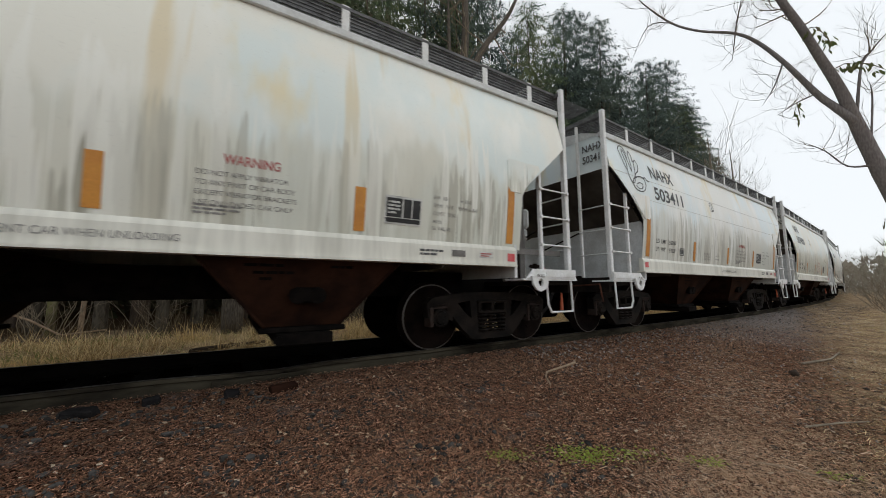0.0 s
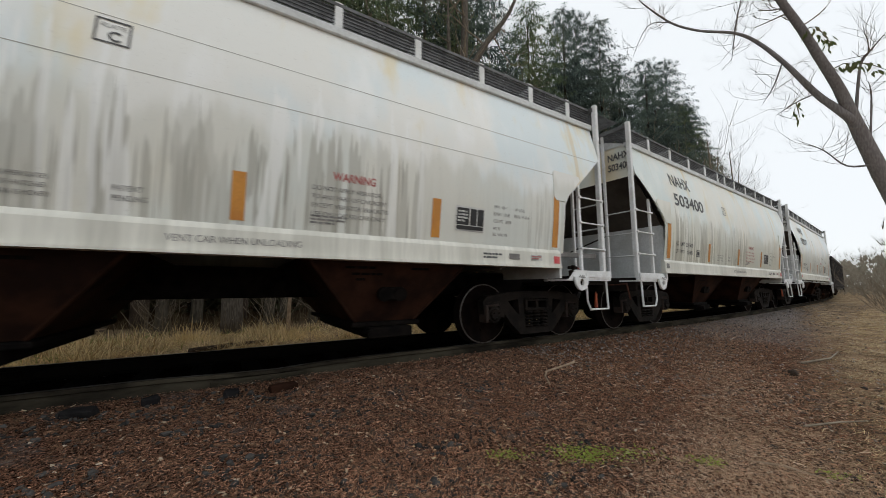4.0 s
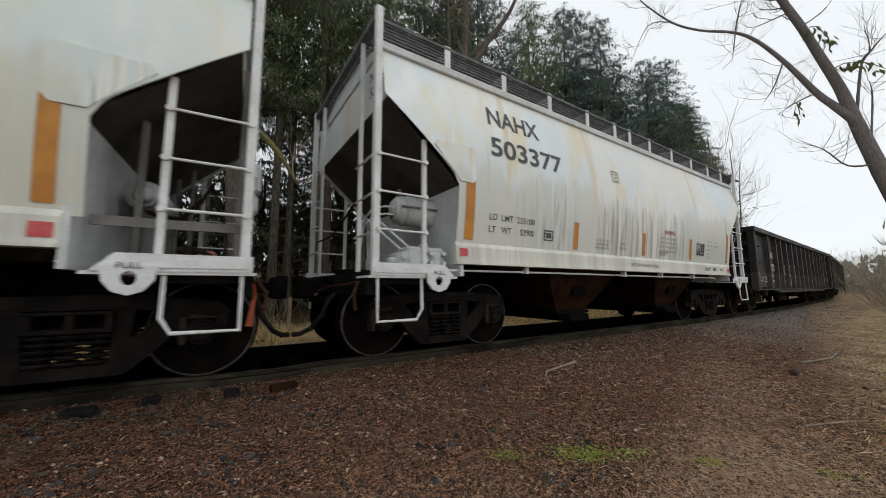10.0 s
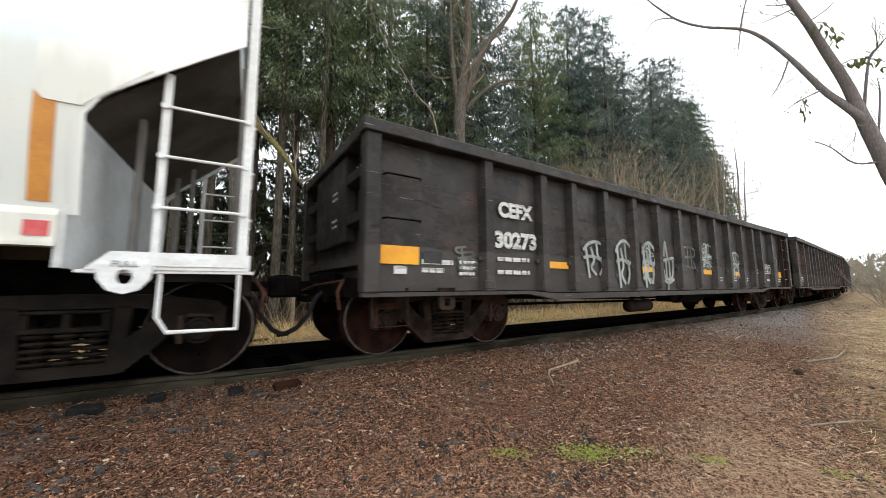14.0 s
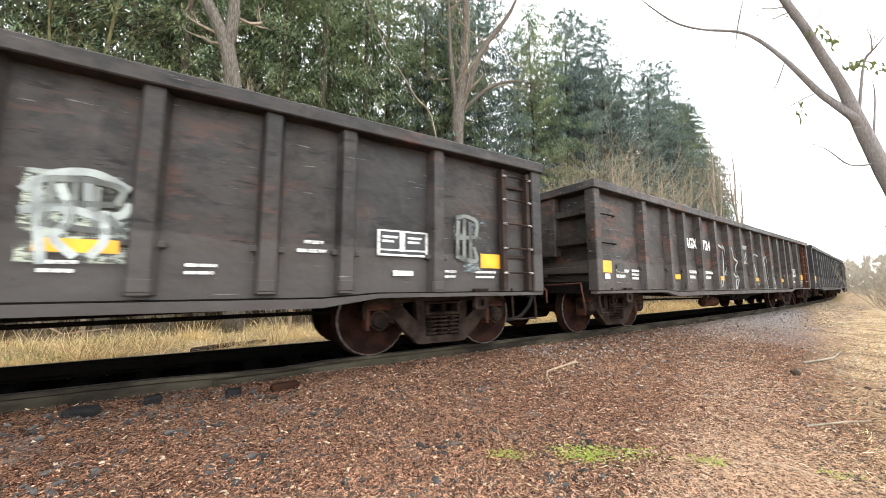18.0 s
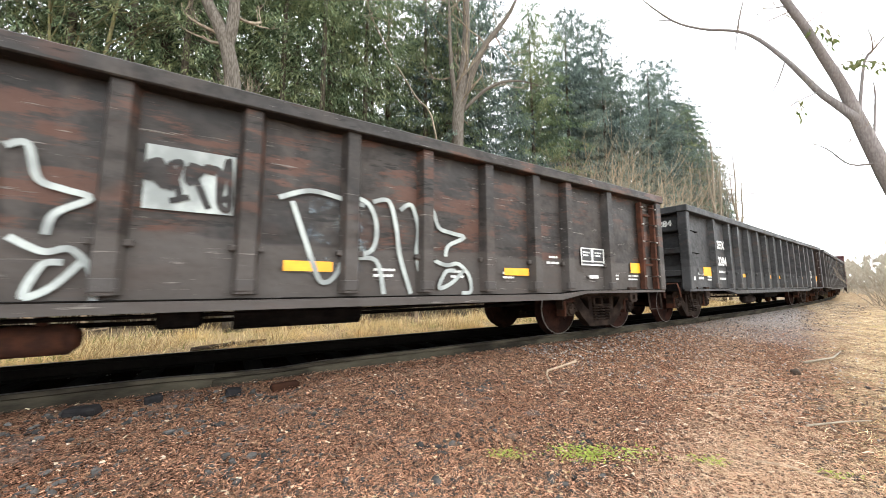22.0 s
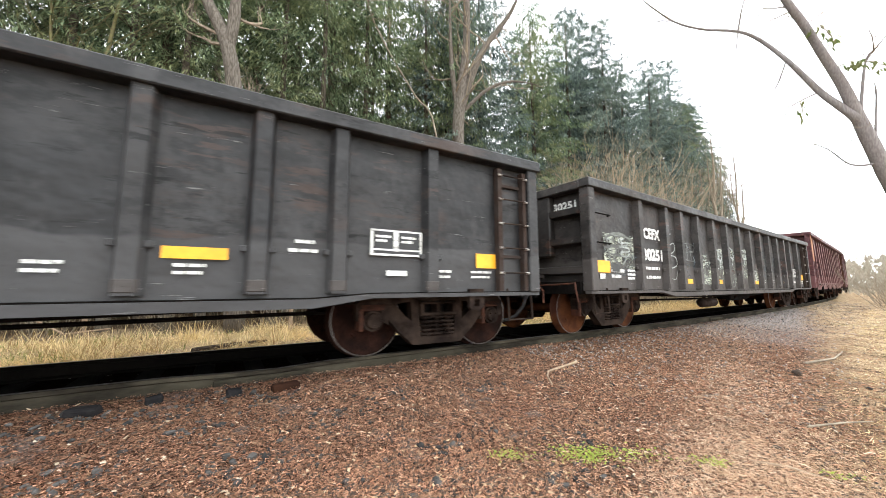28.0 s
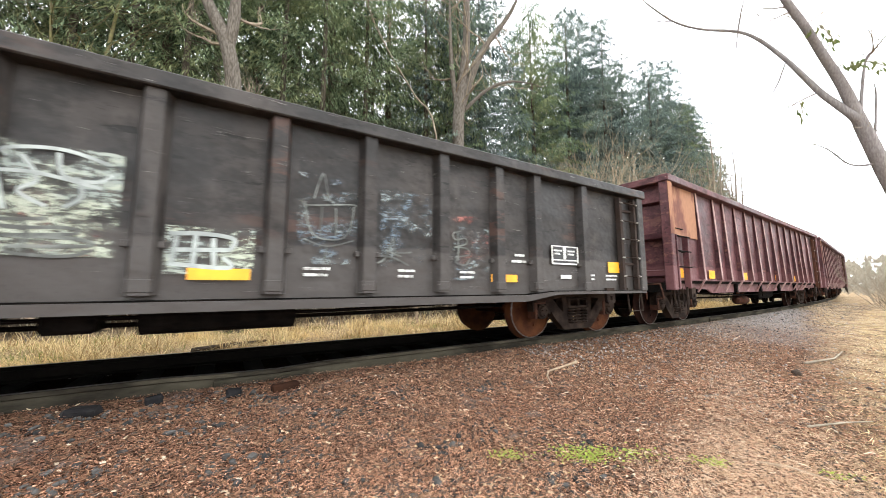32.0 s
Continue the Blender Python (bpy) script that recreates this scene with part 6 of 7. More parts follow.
leaning = bare_tree("leaning_tree", [[(16.23, 0.85, -0.45, 0.252), (15.19, 1.12, 2.2, 0.229), (14.44, 1.39, 3.82, 0.215), (14.13, 1.5, 4.46, 0.200), (13.8, 1.62, 5.18, 0.178), (13.38, 1.76, 6.08, 0.141), (12.87, 1.96, 6.92, 0.122), (12.45, 2.12, 7.61, 0.115), (11.94, 2.32, 8.31, 0.107), (11.33, 2.52, 9.15, 0.089)],
                          [(13.80, 1.62, 5.10, 0.119), (13.64, 1.69, 5.29, 0.123), (13.49, 1.92, 5.68, 0.106), (13.33, 2.17, 6.12, 0.093), (13.12, 2.65, 7.21, 0.072), (12.89, 3.13, 8.09, 0.061), (12.65, 3.56, 8.56, 0.049), (12.3, 4.29, 8.99, 0.043), (11.93, 4.92, 9.56, 0.038), (11.52, 5.55, 10.56, 0.024), (11.27, 5.78, 11.12, 0.012)],
                          [(12.66, 3.54, 8.53, 0.025), (12.58, 3.38, 9.06, 0.020), (12.5, 3.2, 9.63, 0.015)],
                          [(12.66, 3.53, 8.52, 0.020), (12.52, 3.57, 7.98, 0.015), (12.39, 3.6, 7.55, 0.009)],
                          [(13.11, 2.68, 7.25, 0.025), (12.91, 2.87, 6.56, 0.020), (12.72, 3.13, 6.03, 0.009)],
                          [(13.32, 2.16, 6.10, 0.028), (13.08, 2.51, 5.93, 0.019), (12.88, 2.9, 5.67, 0.009)],
                          [(13.8, 1.58, 5.40, 0.047), (13.7, 1.38, 6.61, 0.034), (13.6, 1.17, 6.86, 0.026), (13.5, 0.87, 7.15, 0.017)],
                          [(14.25, 1.45, 4.05, 0.038), (14.03, 1.89, 4.1, 0.025), (13.86, 2.24, 4.62, 0.019), (13.67, 2.61, 4.97, 0.009)],
                          [(11.93, 4.92, 9.56, 0.022), (11.59, 5.48, 9.67, 0.017), (11.23, 5.93, 8.47, 0.011)],
                          [(14.15, 1.46, 4.6, 0.034), (14.07, 1.32, 5.79, 0.023), (13.95, 1.32, 6.22, 0.013)]],
          13, 13, BARK, "leaning bare tree with a long reaching limb", group="bare trees along the line", size=0.9, depth=2, slim=0.4, girth=0.84)
# a few leaves that still hang on the leaning tree
lv, lf = [], []
rnd = random.Random(8)
twig_lines = [((13.30, 1.79, 6.60), (13.13, 1.41, 6.48)), ((13.13, 1.41, 6.48), (13.05, 0.96, 6.01)), ((12.55, 2.08, 7.55), (12.37, 1.86, 7.45)), ((12.37, 1.86, 7.45), (12.28, 1.63, 6.8)), ((13.08, 2.51, 5.93), (12.95, 2.45, 5.45))]
for a, b in twig_lines:
    o = Vector((16.23, 0.85, -0.45))
    twigs = B()
    tube(twigs, [Vector(a) - o, (Vector(a) + Vector(b)) / 2 - o + Vector((0, 0, 0.06)), Vector(b) - o], [0.018, 0.013, 0.007], 5)
    part("twig", twigs, TWIG, leaning, "thin leafy twig")
for k in range(96):
    a, b = twig_lines[(0, 1, 1, 2, 3, 3, 0, 4)[k % 8]]
    c = Vector(a).lerp(Vector(b), rnd.random()) - Vector((16.23, 0.85, -0.45)) + Vector((rnd.gauss(0, 0.06), rnd.gauss(0, 0.06), rnd.uniform(-0.10, 0.05)))
    a = rnd.uniform(0, 6.28)
    s, d = Vector((math.cos(a), math.sin(a), rnd.uniform(-0.3, 0.3))) * rnd.uniform(0.022, 0.045), Vector((rnd.uniform(-0.6, 0.6), rnd.uniform(-0.6, 0.6), -1)) * rnd.uniform(0.10, 0.22)
    i = len(lv)
    lv += [c, c + s + d * 0.5, c + d, c - s + d * 0.5]
    lf.append((i, i + 1, i + 2, i + 3))
raw("leaves", lv, lf, TREE_LEAF, leaning, "last hanging green-brown leaves")
for n, (x, y, h, w) in enumerate([(32.2, 11.4, 13.0, 0.16), (35.2, 11.0, 12.4, 0.13), (34.0, 13.0, 11.0, 0.12), (37.5, 12.8, 10.0, 0.12)]):
    bare_tree("bare_tree", [[(x, y, -0.4, w), (x + 0.25, y, h * 0.3, w * 0.8), (x - 0.25, y, h * 0.55, w * 0.6), (x + 0.15, y, h * 0.8, w * 0.4), (x, y, h, 0.02)],
                            [(x + 0.2, y, h * 0.4, w * 0.6), (x + 1.0, y, h * 0.55, w * 0.45), (x + 1.3, y, h * 0.75, w * 0.3), (x + 2.0, y, h * 0.95, 0.02)],
                            [(x - 0.1, y, h * 0.5, w * 0.5), (x - 0.8, y, h * 0.65, w * 0.4), (x - 0.9, y, h * 0.85, 0.02)]],
              12, 20 + n, TWIG, "slender bare tree beyond the track", group="bare trees along the line", size=2.4, depth=3)
for n, (x, y, h, w) in enumerate([(30.5, -1.0, 7.6, 0.13), (27.0, -3.6, 7.0, 0.12), (36.0, -0.5, 7.5, 0.12), (33.0, -2.6, 8.4, 0.12), (24.5, -3.0, 6.2, 0.10), (41.0, 0.6, 8.2, 0.12)]):
    bare_tree("bare_tree", [[(x, y, -0.4, w), (x + 0.3, y + 0.2, h * 0.45, w * 0.8), (x - 0.1, y + 0.5, h * 0.75, w * 0.45), (x + 0.3, y + 0.4, h, 0.02)],
                            [(x + 0.3, y + 0.2, h * 0.4, w * 0.6), (x - 0.6, y + 1.4, h * 0.6, w * 0.4), (x - 0.8, y + 2.4, h * 0.72, 0.02)]],
              9, 40 + n, TWIG, "small bare tree by the footpath", group="bare trees along the line", size=1.7, depth=2)


bare_tree("bare_tree", [[(-3.9, 13.0, -0.4, 0.10), (-3.8, 12.9, 4.0, 0.085), (-3.5, 12.8, 6.6, 0.06), (-3.2, 12.6, 9.5, 0.03)],
                        [(-3.8, 12.9, 4.4, 0.06), (-4.4, 12.7, 6.8, 0.045), (-4.6, 12.6, 9.2, 0.02)]], 20, 61, MOSS_TWIG, "mossy bare tree with a twiggy crown", group="bare trees along the line", size=1.8, depth=3)
bare_tree("bare_tree", [[(6.95, 11.1, -0.4, 0.045), (6.56, 11.22, 6.84, 0.037), (5.83, 11.62, 8.47, 0.033), (4.82, 11.86, 10.06, 0.025), (4.01, 11.95, 11.59, 0.018), (3.63, 11.96, 13.36, 0.010)]], 16, 63, TWIG, "slender leaning bare tree before the spruces", group="bare trees along the line", size=1.4, depth=2)
for n, (x, y, h) in enumerate([(15.5, 12.6, 6.8), (18.6, 12.4, 7.6), (21.5, 12.6, 9.0), (24.4, 12.8, 9.4), (27.4, 12.7, 8.6), (30.2, 13.2, 8.0)]):
    stems = [[(x + 0.1 * q, y, -0.4, 0.07), (x + 0.4 * q, y + 0.1 * q, h * 0.35, 0.05), (x + 0.7 * q, y, h * 0.7, 0.035), (x + 1.0 * q, y, h, 0.008)] for q in (-1, 0, 1)]
    bare_tree("bare_tree", stems, 22, 80 + n, TAN_TWIG, "tan multi-stemmed bare tree before the spruces", group="bare trees along the line", size=2.0, depth=2)


# ---------------- undergrowth, grass and litter ----------------
def twig_tangle(name, centres, seed, material, label, n=26, h=1.6, depth=2, group="brush"):
    rnd = random.Random(seed)
    for x, y, sc in centres:
        ob = tagged(new(name), label, "shrub", group)
        ob.location = (x, y, ground_z(x, y) - 0.05)
        bm = B()
        for k in range(n):
            a = rnd.uniform(0, 6.283)
            d = Vector((math.cos(a) * 0.6, math.sin(a) * 0.6, rnd.uniform(0.5, 1.2))).normalized()
            p = Vector((rnd.uniform(-0.5, 0.5), rnd.uniform(-0.5, 0.5), 0)) * sc
            grow(bm, p, d, h * sc * rnd.uniform(0.5, 1.1), 0.014 * sc, depth, rnd, 0.3, (2, 3), 0.65)
        part("brushwood", bm, material, ob, "thin bare stems")


rnd = random.Random(31)
twig_tangle("bare_shrub", [(-6 + 2.3 * i + rnd.uniform(-0.7, 0.7), 12.0 + rnd.uniform(-0.9, 1.4), rnd.uniform(0.8, 1.3)) for i in range(15)], 3, TWIG, "tangled bare brown brush at the wood's edge", 14, 1.7, 2, "brush at the wood's edge")
twig_tangle("bare_shrub", [(14 + 2.6 * i, 11.2 + rnd.uniform(-0.5, 1.8) + 0.03 * i * i, rnd.uniform(1.5, 2.6)) for i in range(9)], 4, TAN_TWIG, "tall tan bare brush beside the track", 20, 2.4, 2, "brush at the wood's edge")
twig_tangle("bare_shrub", [(15.5 + 2.1 * i, 12.6 + rnd.uniform(-0.6, 0.8) + 0.012 * i * i, rnd.uniform(1.8, 2.8)) for i in range(9)], 6, TAN_TWIG, "tall tan bare brush beside the track", 20, 2.6, 2, "brush at the wood's edge")
twig_tangle("bare_shrub", [(22.5, 2.0, 1.0), (25.5, 2.4, 1.2), (28.5, 2.7, 1.2), (31.0, 3.3, 1.2), (35.0, 3.9, 1.3)], 9, TWIG, "tall grey-brown bare brush beside the gravel path", 18, 1.7, 2, "brush beside the path")
# the dense brush round the bend and along the path, drawn as one mass
bv, bf = [], []
for k in range(15000):
    u = rnd.random()
    if k % 2:
        x, y, hh = 36 + 44 * u + rnd.uniform(-3, 3), rnd.uniform(-14, 4.2) + 12.0 * u * u, rnd.uniform(1.5, 5.2)
    else:
        x, y, hh = 62 + 70 * u, 8 + 30 * u + rnd.uniform(-14, -4.5), rnd.uniform(2, 7.5)
    z = rnd.uniform(0, hh) - 0.3
    a = rnd.uniform(0, 6.283)
    ln = rnd.uniform(0.4, 1.3)
    d = Vector((math.cos(a) * 0.6, math.sin(a) * 0.6, rnd.uniform(0.2, 1.0))) * ln
    for q in range(3):
        d2 = d + Vector((rnd.uniform(-0.5, 0.5), rnd.uniform(-0.5, 0.5), rnd.uniform(-0.3, 0.4)))
        s = Vector((-math.sin(a), math.cos(a), 0)) * rnd.uniform(0.012, 0.04)
        i = len(bv)
        c = Vector((x, y, z))
        bv += [c - s, c + s, c + d2]
        bf.append((i, i + 1, i + 2))
tagged(raw("winter_brush", bv, bf, BRUSH_FAR), "hazy tan winter brush round the bend", "brush", kind="stuff")
# thicket under the spruces; the wood's shade is put into its dark colour
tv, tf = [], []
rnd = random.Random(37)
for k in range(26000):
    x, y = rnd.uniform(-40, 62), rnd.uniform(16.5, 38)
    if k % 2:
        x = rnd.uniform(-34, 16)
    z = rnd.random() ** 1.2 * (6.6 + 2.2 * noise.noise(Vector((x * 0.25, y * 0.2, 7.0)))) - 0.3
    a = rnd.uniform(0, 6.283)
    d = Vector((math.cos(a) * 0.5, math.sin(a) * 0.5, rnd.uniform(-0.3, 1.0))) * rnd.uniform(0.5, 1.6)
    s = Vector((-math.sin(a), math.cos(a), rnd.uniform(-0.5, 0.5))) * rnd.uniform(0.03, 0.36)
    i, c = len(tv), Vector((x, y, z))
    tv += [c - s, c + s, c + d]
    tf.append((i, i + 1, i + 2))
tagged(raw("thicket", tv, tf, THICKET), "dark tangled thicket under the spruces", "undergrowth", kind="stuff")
# far woods that close the horizon
wv, wf = [], []
for k in range(9000):
    a = rnd.uniform(-0.7, 3.6)
    r = rnd.uniform(130, 190)
    x, y = 40 + r * math.cos(a), r * math.sin(a)
    hh = 9 + 5 * noise.noise(Vector((a * 7, 0, 0))) + 3 * rnd.random()
    z = hh * rnd.random() ** 0.8
    s = Vector((-math.sin(a), math.cos(a), 0)) * rnd.uniform(0.4, 1.3)
    c = Vector((x, y, z))
    i = len(wv)
    wv += [c - s, c + s, c + Vector((rnd.uniform(-0.6, 0.6), rnd.uniform(-0.6, 0.6), rnd.uniform(1.2, 3.2)))]
    wf.append((i, i + 1, i + 2))
tagged(raw("far_woods", wv, wf, BRUSH_FAR), "distant bare woods on the skyline", "woods", kind="stuff")


def blades(name, spots, material, label, category, seed, count, length, width, lay, spread):
    rnd = random.Random(seed)
    v, f = [], []
    for x, y in spots:
        z = ground_z(x, y)
        for k in range(count):
            a = rnd.uniform(0, 6.283)
            px, py = x + rnd.gauss(0, spread), y + rnd.gauss(0, spread)
            ln = length * rnd.uniform(0.4, 1.2)
            tilt = lay * (rnd.uniform(0.4, 1.25) if lay < 1.5 else rnd.uniform(0.85, 1.05))
            d = Vector((math.cos(a) * math.sin(tilt), math.sin(a) * math.sin(tilt), math.cos(tilt))) * ln
            s = Vector((-math.sin(a), math.cos(a), 0)) * width * rnd.uniform(0.6, 1.3)
            c = Vector((px, py, z - 0.01))
            m = c + d * 0.55 + Vector((0, 0, ln * 0.08))
            i = len(v)
            v += [c - s, c + s, m + s * 0.7, m - s * 0.7, c + d - Vector((0, 0, ln * 0.12 * tilt))]
            f += [(i, i + 1, i + 2, i + 3), (i + 3, i + 2, i + 4)]
    return tagged(raw(name, v, f, material), label, category, kind="stuff")


far_spots = []
while len(far_spots) < 1150:
    p = on_track(rnd.uniform(-9, 34), rnd.uniform(1.9, 6.3))
    if noise.noise(Vector((p.x * 0.9, p.y * 1.3, 2.0))) > -0.35:
        far_spots.append((p.x, p.y))
blades("dead_grass", far_spots, STRAW, "matted tan dead grass beyond the rails", "grass", 71, 34, 0.48, 0.006, 1.5, 0.26)
tuft = [tuple(on_track(rnd.uniform(-8, 30), rnd.uniform(2.6, 6.2))[:2]) for k in range(170)]
blades("grass_tufts", tuft, STRAW, "standing tufts of tan dead grass", "grass", 72, 85, 0.62, 0.005, 1.22, 0.16)
green = [tuple(on_track(rnd.choice((-3.2, -0.6, 4.5, 9.0, 15.0)) + rnd.gauss(0, 1.1), rnd.uniform(3.2, 6.4))[:2]) for k in range(150)]
blades("green_grass", green, GREEN_BLADE, "fresh green grass among the dead stalks", "grass", 74, 26, 0.22, 0.005, 1.0, 0.2)
dark_stems = [tuple(on_track(rnd.uniform(-9, 26), rnd.uniform(5.2, 7.6))[:2]) for k in range(220)]
blades("weed_stalks", dark_stems, STALK, "dark standing weed stalks behind the grass", "grass", 75, 12, 0.95, 0.005, 0.55, 0.3)
near_spots = []
for k in range(1300):
    x = rnd.uniform(2.6, 26)
    y = 0.17 * x + 0.15 - abs(rnd.gauss(0, 0.9)) - 0.0012 * x * x
    near_spots.append((x, y))
blades("path_grass", near_spots, STRAW, "flattened dead grass along the footpath", "grass", 73, 12, 0.16, 0.0022, 1.56, 0.16)


def litter(name, n, material, label, seed, size, wide, region):
    rnd = random.Random(seed)
    v, f = [], []
    for k in range(n):
        x, y = region(rnd)
        if abs(lateral(x, y)) < 0.83:
            continue
        a = rnd.uniform(0, 6.283)
        ln = size * rnd.uniform(0.4, 1.3)
        d = Vector((math.cos(a), math.sin(a), rnd.uniform(-0.15, 0.35))) * ln
        s = Vector((-math.sin(a), math.cos(a), rnd.uniform(-0.5, 0.5))) * wide * rnd.uniform(0.6, 1.3)
        c = Vector((x, y, ground_z(x, y) + rnd.uniform(0.003, 0.016)))
        i = len(v)
        v += [c - d - s, c + d - s * 0.6, c + d + s * 0.6, c - d + s]
        f.append((i, i + 1, i + 2, i + 3))
    return tagged(raw(name, v, f, material), label, "ground litter", kind="stuff")


def close_by(r):
    """Spots on the ground beside the track, thinning out with distance."""
    d = 1.0 / r.uniform(1 / 15.0, 1 / 1.65)
    a = r.uniform(-0.15, 2.2)
    return d * math.cos(a), d * math.sin(a)


def curls(name, n, material, label, seed, size, wide, region, lift=0.022):
    """Curled needles, stalks and leaf strips lying over one another."""
    rnd = random.Random(seed)
    v, f = [], []
    for k in range(n):
        x, y = region(rnd)
        if abs(lateral(x, y)) < 0.83:
            continue
        a, turn = rnd.uniform(0, 6.283), rnd.gauss(0, 0.45)
        ln, w = size * rnd.uniform(0.35, 1.5), wide * rnd.uniform(0.5, 1.5)
        p = Vector((x, y, ground_z(x, y) + rnd.uniform(0.002, lift)))
        z1, i, roll = rnd.uniform(-0.25, 0.45), len(v), rnd.uniform(-0.8, 0.8)
        for q in range(3):
            s = Vector((-math.sin(a), math.cos(a), roll)) * w * (1.0 if q == 1 else 0.5)
            v += [p - s, p + s]
            p = p + Vector((math.cos(a), math.sin(a), z1)) * ln / 2
            a, z1 = a + turn, z1 - 0.35
        f += [(i, i + 1, i + 3, i + 2), (i + 2, i + 3, i + 5, i + 4)]
    return tagged(raw(name, v, f, material), label, "ground litter", kind="stuff")


def toward_path(r):
    """Spots that thicken towards the footpath."""
    x, y = close_by(r)
    if y > 0.55 * x + 0.4 + r.gauss(0, 0.7):
        x, y = y * 0.9 + r.uniform(0, 1.5), 0.35 * y + r.uniform(-0.4, 0.5)
    return x, y


curls("needle_litter", 180000, LITTER, "thick litter of curled rust-brown needles and stalks", 81, 0.021, 0.0011, close_by)
curls("leaf_strips", 36000, LITTER, "brown curled leaf strips and bark scraps", 85, 0.010, 0.0032, close_by, 0.014)
curls("straw_litter", 52000, TAN_LITTER, "tan straws and needles thickening towards the path", 86, 0.034, 0.0010, toward_path, 0.025)
def further(r):
    """Spots further down the line, on the near side of the track."""
    d = 1.0 / r.uniform(1 / 24.0, 1 / 5.0) - abs(r.gauss(0, 1.2))
    a = r.uniform(-0.1, 1.4)
    return d * math.cos(a), d * math.sin(a)


curls("bark_mulch", 36000, LITTER, "clumps of brown needles further along the track", 87, 0.036, 0.0028, further, 0.025)
curls("dark_mulch", 16000, BARK_DARK, "dark damp clumps among the needles", 88, 0.05, 0.0045, further, 0.012)
curls("straw_mulch", 18000, TAN_LITTER, "pale straws further along the track", 89, 0.045, 0.0022, further, 0.025)
litter("dark_litter", 16000, BARK_DARK, "dark wet leaf crumbs between the needles", 83, 0.014, 0.007, close_by)
litter("leaf_scraps", 1500, PALE_CHIP, "scattered pale leaf scraps and chips", 82, 0.014, 0.009, close_by)
# ballast stones showing through the litter
sv, sf = [], []
rnd = random.Random(91)
ico = bmesh.new()
bmesh.ops.create_icosphere(ico, subdivisions=1, radius=1.0)
ico_v, ico_f = [v.co.copy() for v in ico.verts], [[v.index for v in q.verts] for q in ico.faces]
ico.free()
heaps = [(0.55, 1.62), (0.95, 1.72), (-0.2, 3.3), (-0.55, 3.7), (0.35, 3.75), (1.45, 3.35), (1.3, 2.2), (0.2, 2.6), (2.4, 3.0), (-0.9, 3.9), (2.2, 1.75), (0.0, 3.95), (1.75, 1.5), (0.8, 3.0), (-0.3, 1.9), (-0.8, 2.9), (-1.3, 3.8)]
for k in range(6200):
    r = rnd.uniform(0.005, 0.015) * (1.7 if rnd.random() < 0.12 else 1.0)
    if k < 3400:
        cx, cy = close_by(rnd)
        if noise.noise(Vector((cx * 1.3, cy * 1.3, 4.0))) < 0.05:
            continue
    elif k < 4000:
        cx, cy = heaps[k % len(heaps)]
        cx, cy = cx + rnd.gauss(0, 0.16), cy + rnd.gauss(0, 0.10)
        r *= 1.5
    else:
        p = on_track(rnd.uniform(-3, 30), -rnd.uniform(0.95, 2.9))
        cx, cy = p.x, p.y
    cz = ground_z(cx, cy) + r * 0.2 + 0.004
    i = len(sv)
    sq = Vector((rnd.uniform(0.7, 1.4), rnd.uniform(0.7, 1.4), rnd.uniform(0.45, 0.9)))
    for q in ico_v:
        sv.append(Vector((cx, cy, cz)) + Vector((q.x * sq.x, q.y * sq.y, q.z * sq.z)) * r * rnd.uniform(0.6, 1.25))
    sf += [tuple(i + n for n in q) for q in ico_f]
tagged(raw("ballast_stones", sv, sf, STONE), "grey ballast stones among the needles", "gravel", kind="stuff")


# pale broken gravel on the shoulder further down the line
gv, gf = [], []
rnd = random.Random(95)
for k in range(5200):
    p = on_track(4.0 + 30 * rnd.random() ** 1.3, -0.95 - rnd.expovariate(0.75))
    r = rnd.uniform(0.008, 0.024)
    cz = ground_z(p.x, p.y) + r * 0.25
    i = len(gv)
    for q in ico_v[:4] + ico_v[8:]:
        gv.append(Vector((p.x, p.y, cz)) + Vector((q.x, q.y, q.z * 0.7)) * r * rnd.uniform(0.6, 1.3))
    gf += [(i, i + 1, i + 2), (i, i + 2, i + 3), (i + 4, i + 1, i + 5), (i + 5, i + 2, i + 6), (i + 6, i + 3, i + 7), (i + 7, i, i + 4), (i + 1, i + 5, i + 2), (i + 2, i + 6, i + 3)]
tagged(raw("shoulder_gravel", gv, gf, GRAVEL), "pale broken gravel on the track shoulder", "gravel", kind="stuff")


def weed(x, y, n, spread, seed):
    rnd = random.Random(seed)
    v, f = [], []
    z0 = ground_z(x, y)
    for k in range(n):
        c = Vector((rnd.gauss(0, spread), rnd.gauss(0, spread * 0.55), rnd.uniform(0.005, 0.035)))
        a = rnd.uniform(0, 6.283)
        d = Vector((math.cos(a), math.sin(a), rnd.uniform(-0.2, 0.6))) * rnd.uniform(0.006, 0.014)
        s = Vector((-math.sin(a), math.cos(a), rnd.uniform(-0.4, 0.4))) * rnd.uniform(0.004, 0.008)
        i = len(v)
        v += [c - d, c + s, c + d, c - s]
        f.append((i, i + 1, i + 2, i + 3))
    ob = raw("weed_patch", v, f, LEAF)
    ob.location = (x, y, z0)
    ob.rotation_euler = (0, 0, -0.55)
    tagged(ob, "low patch of bright green weeds in the litter", "plant", kind="stuff")


weed(2.13, 1.60, 520, 0.12, 1)
weed(2.42, 1.42, 90, 0.10, 2)
weed(1.68, 1.88, 150, 0.07, 3)
weed(2.68, 1.13, 130, 0.07, 4)
weed(3.25, 0.65, 40, 0.05, 5)


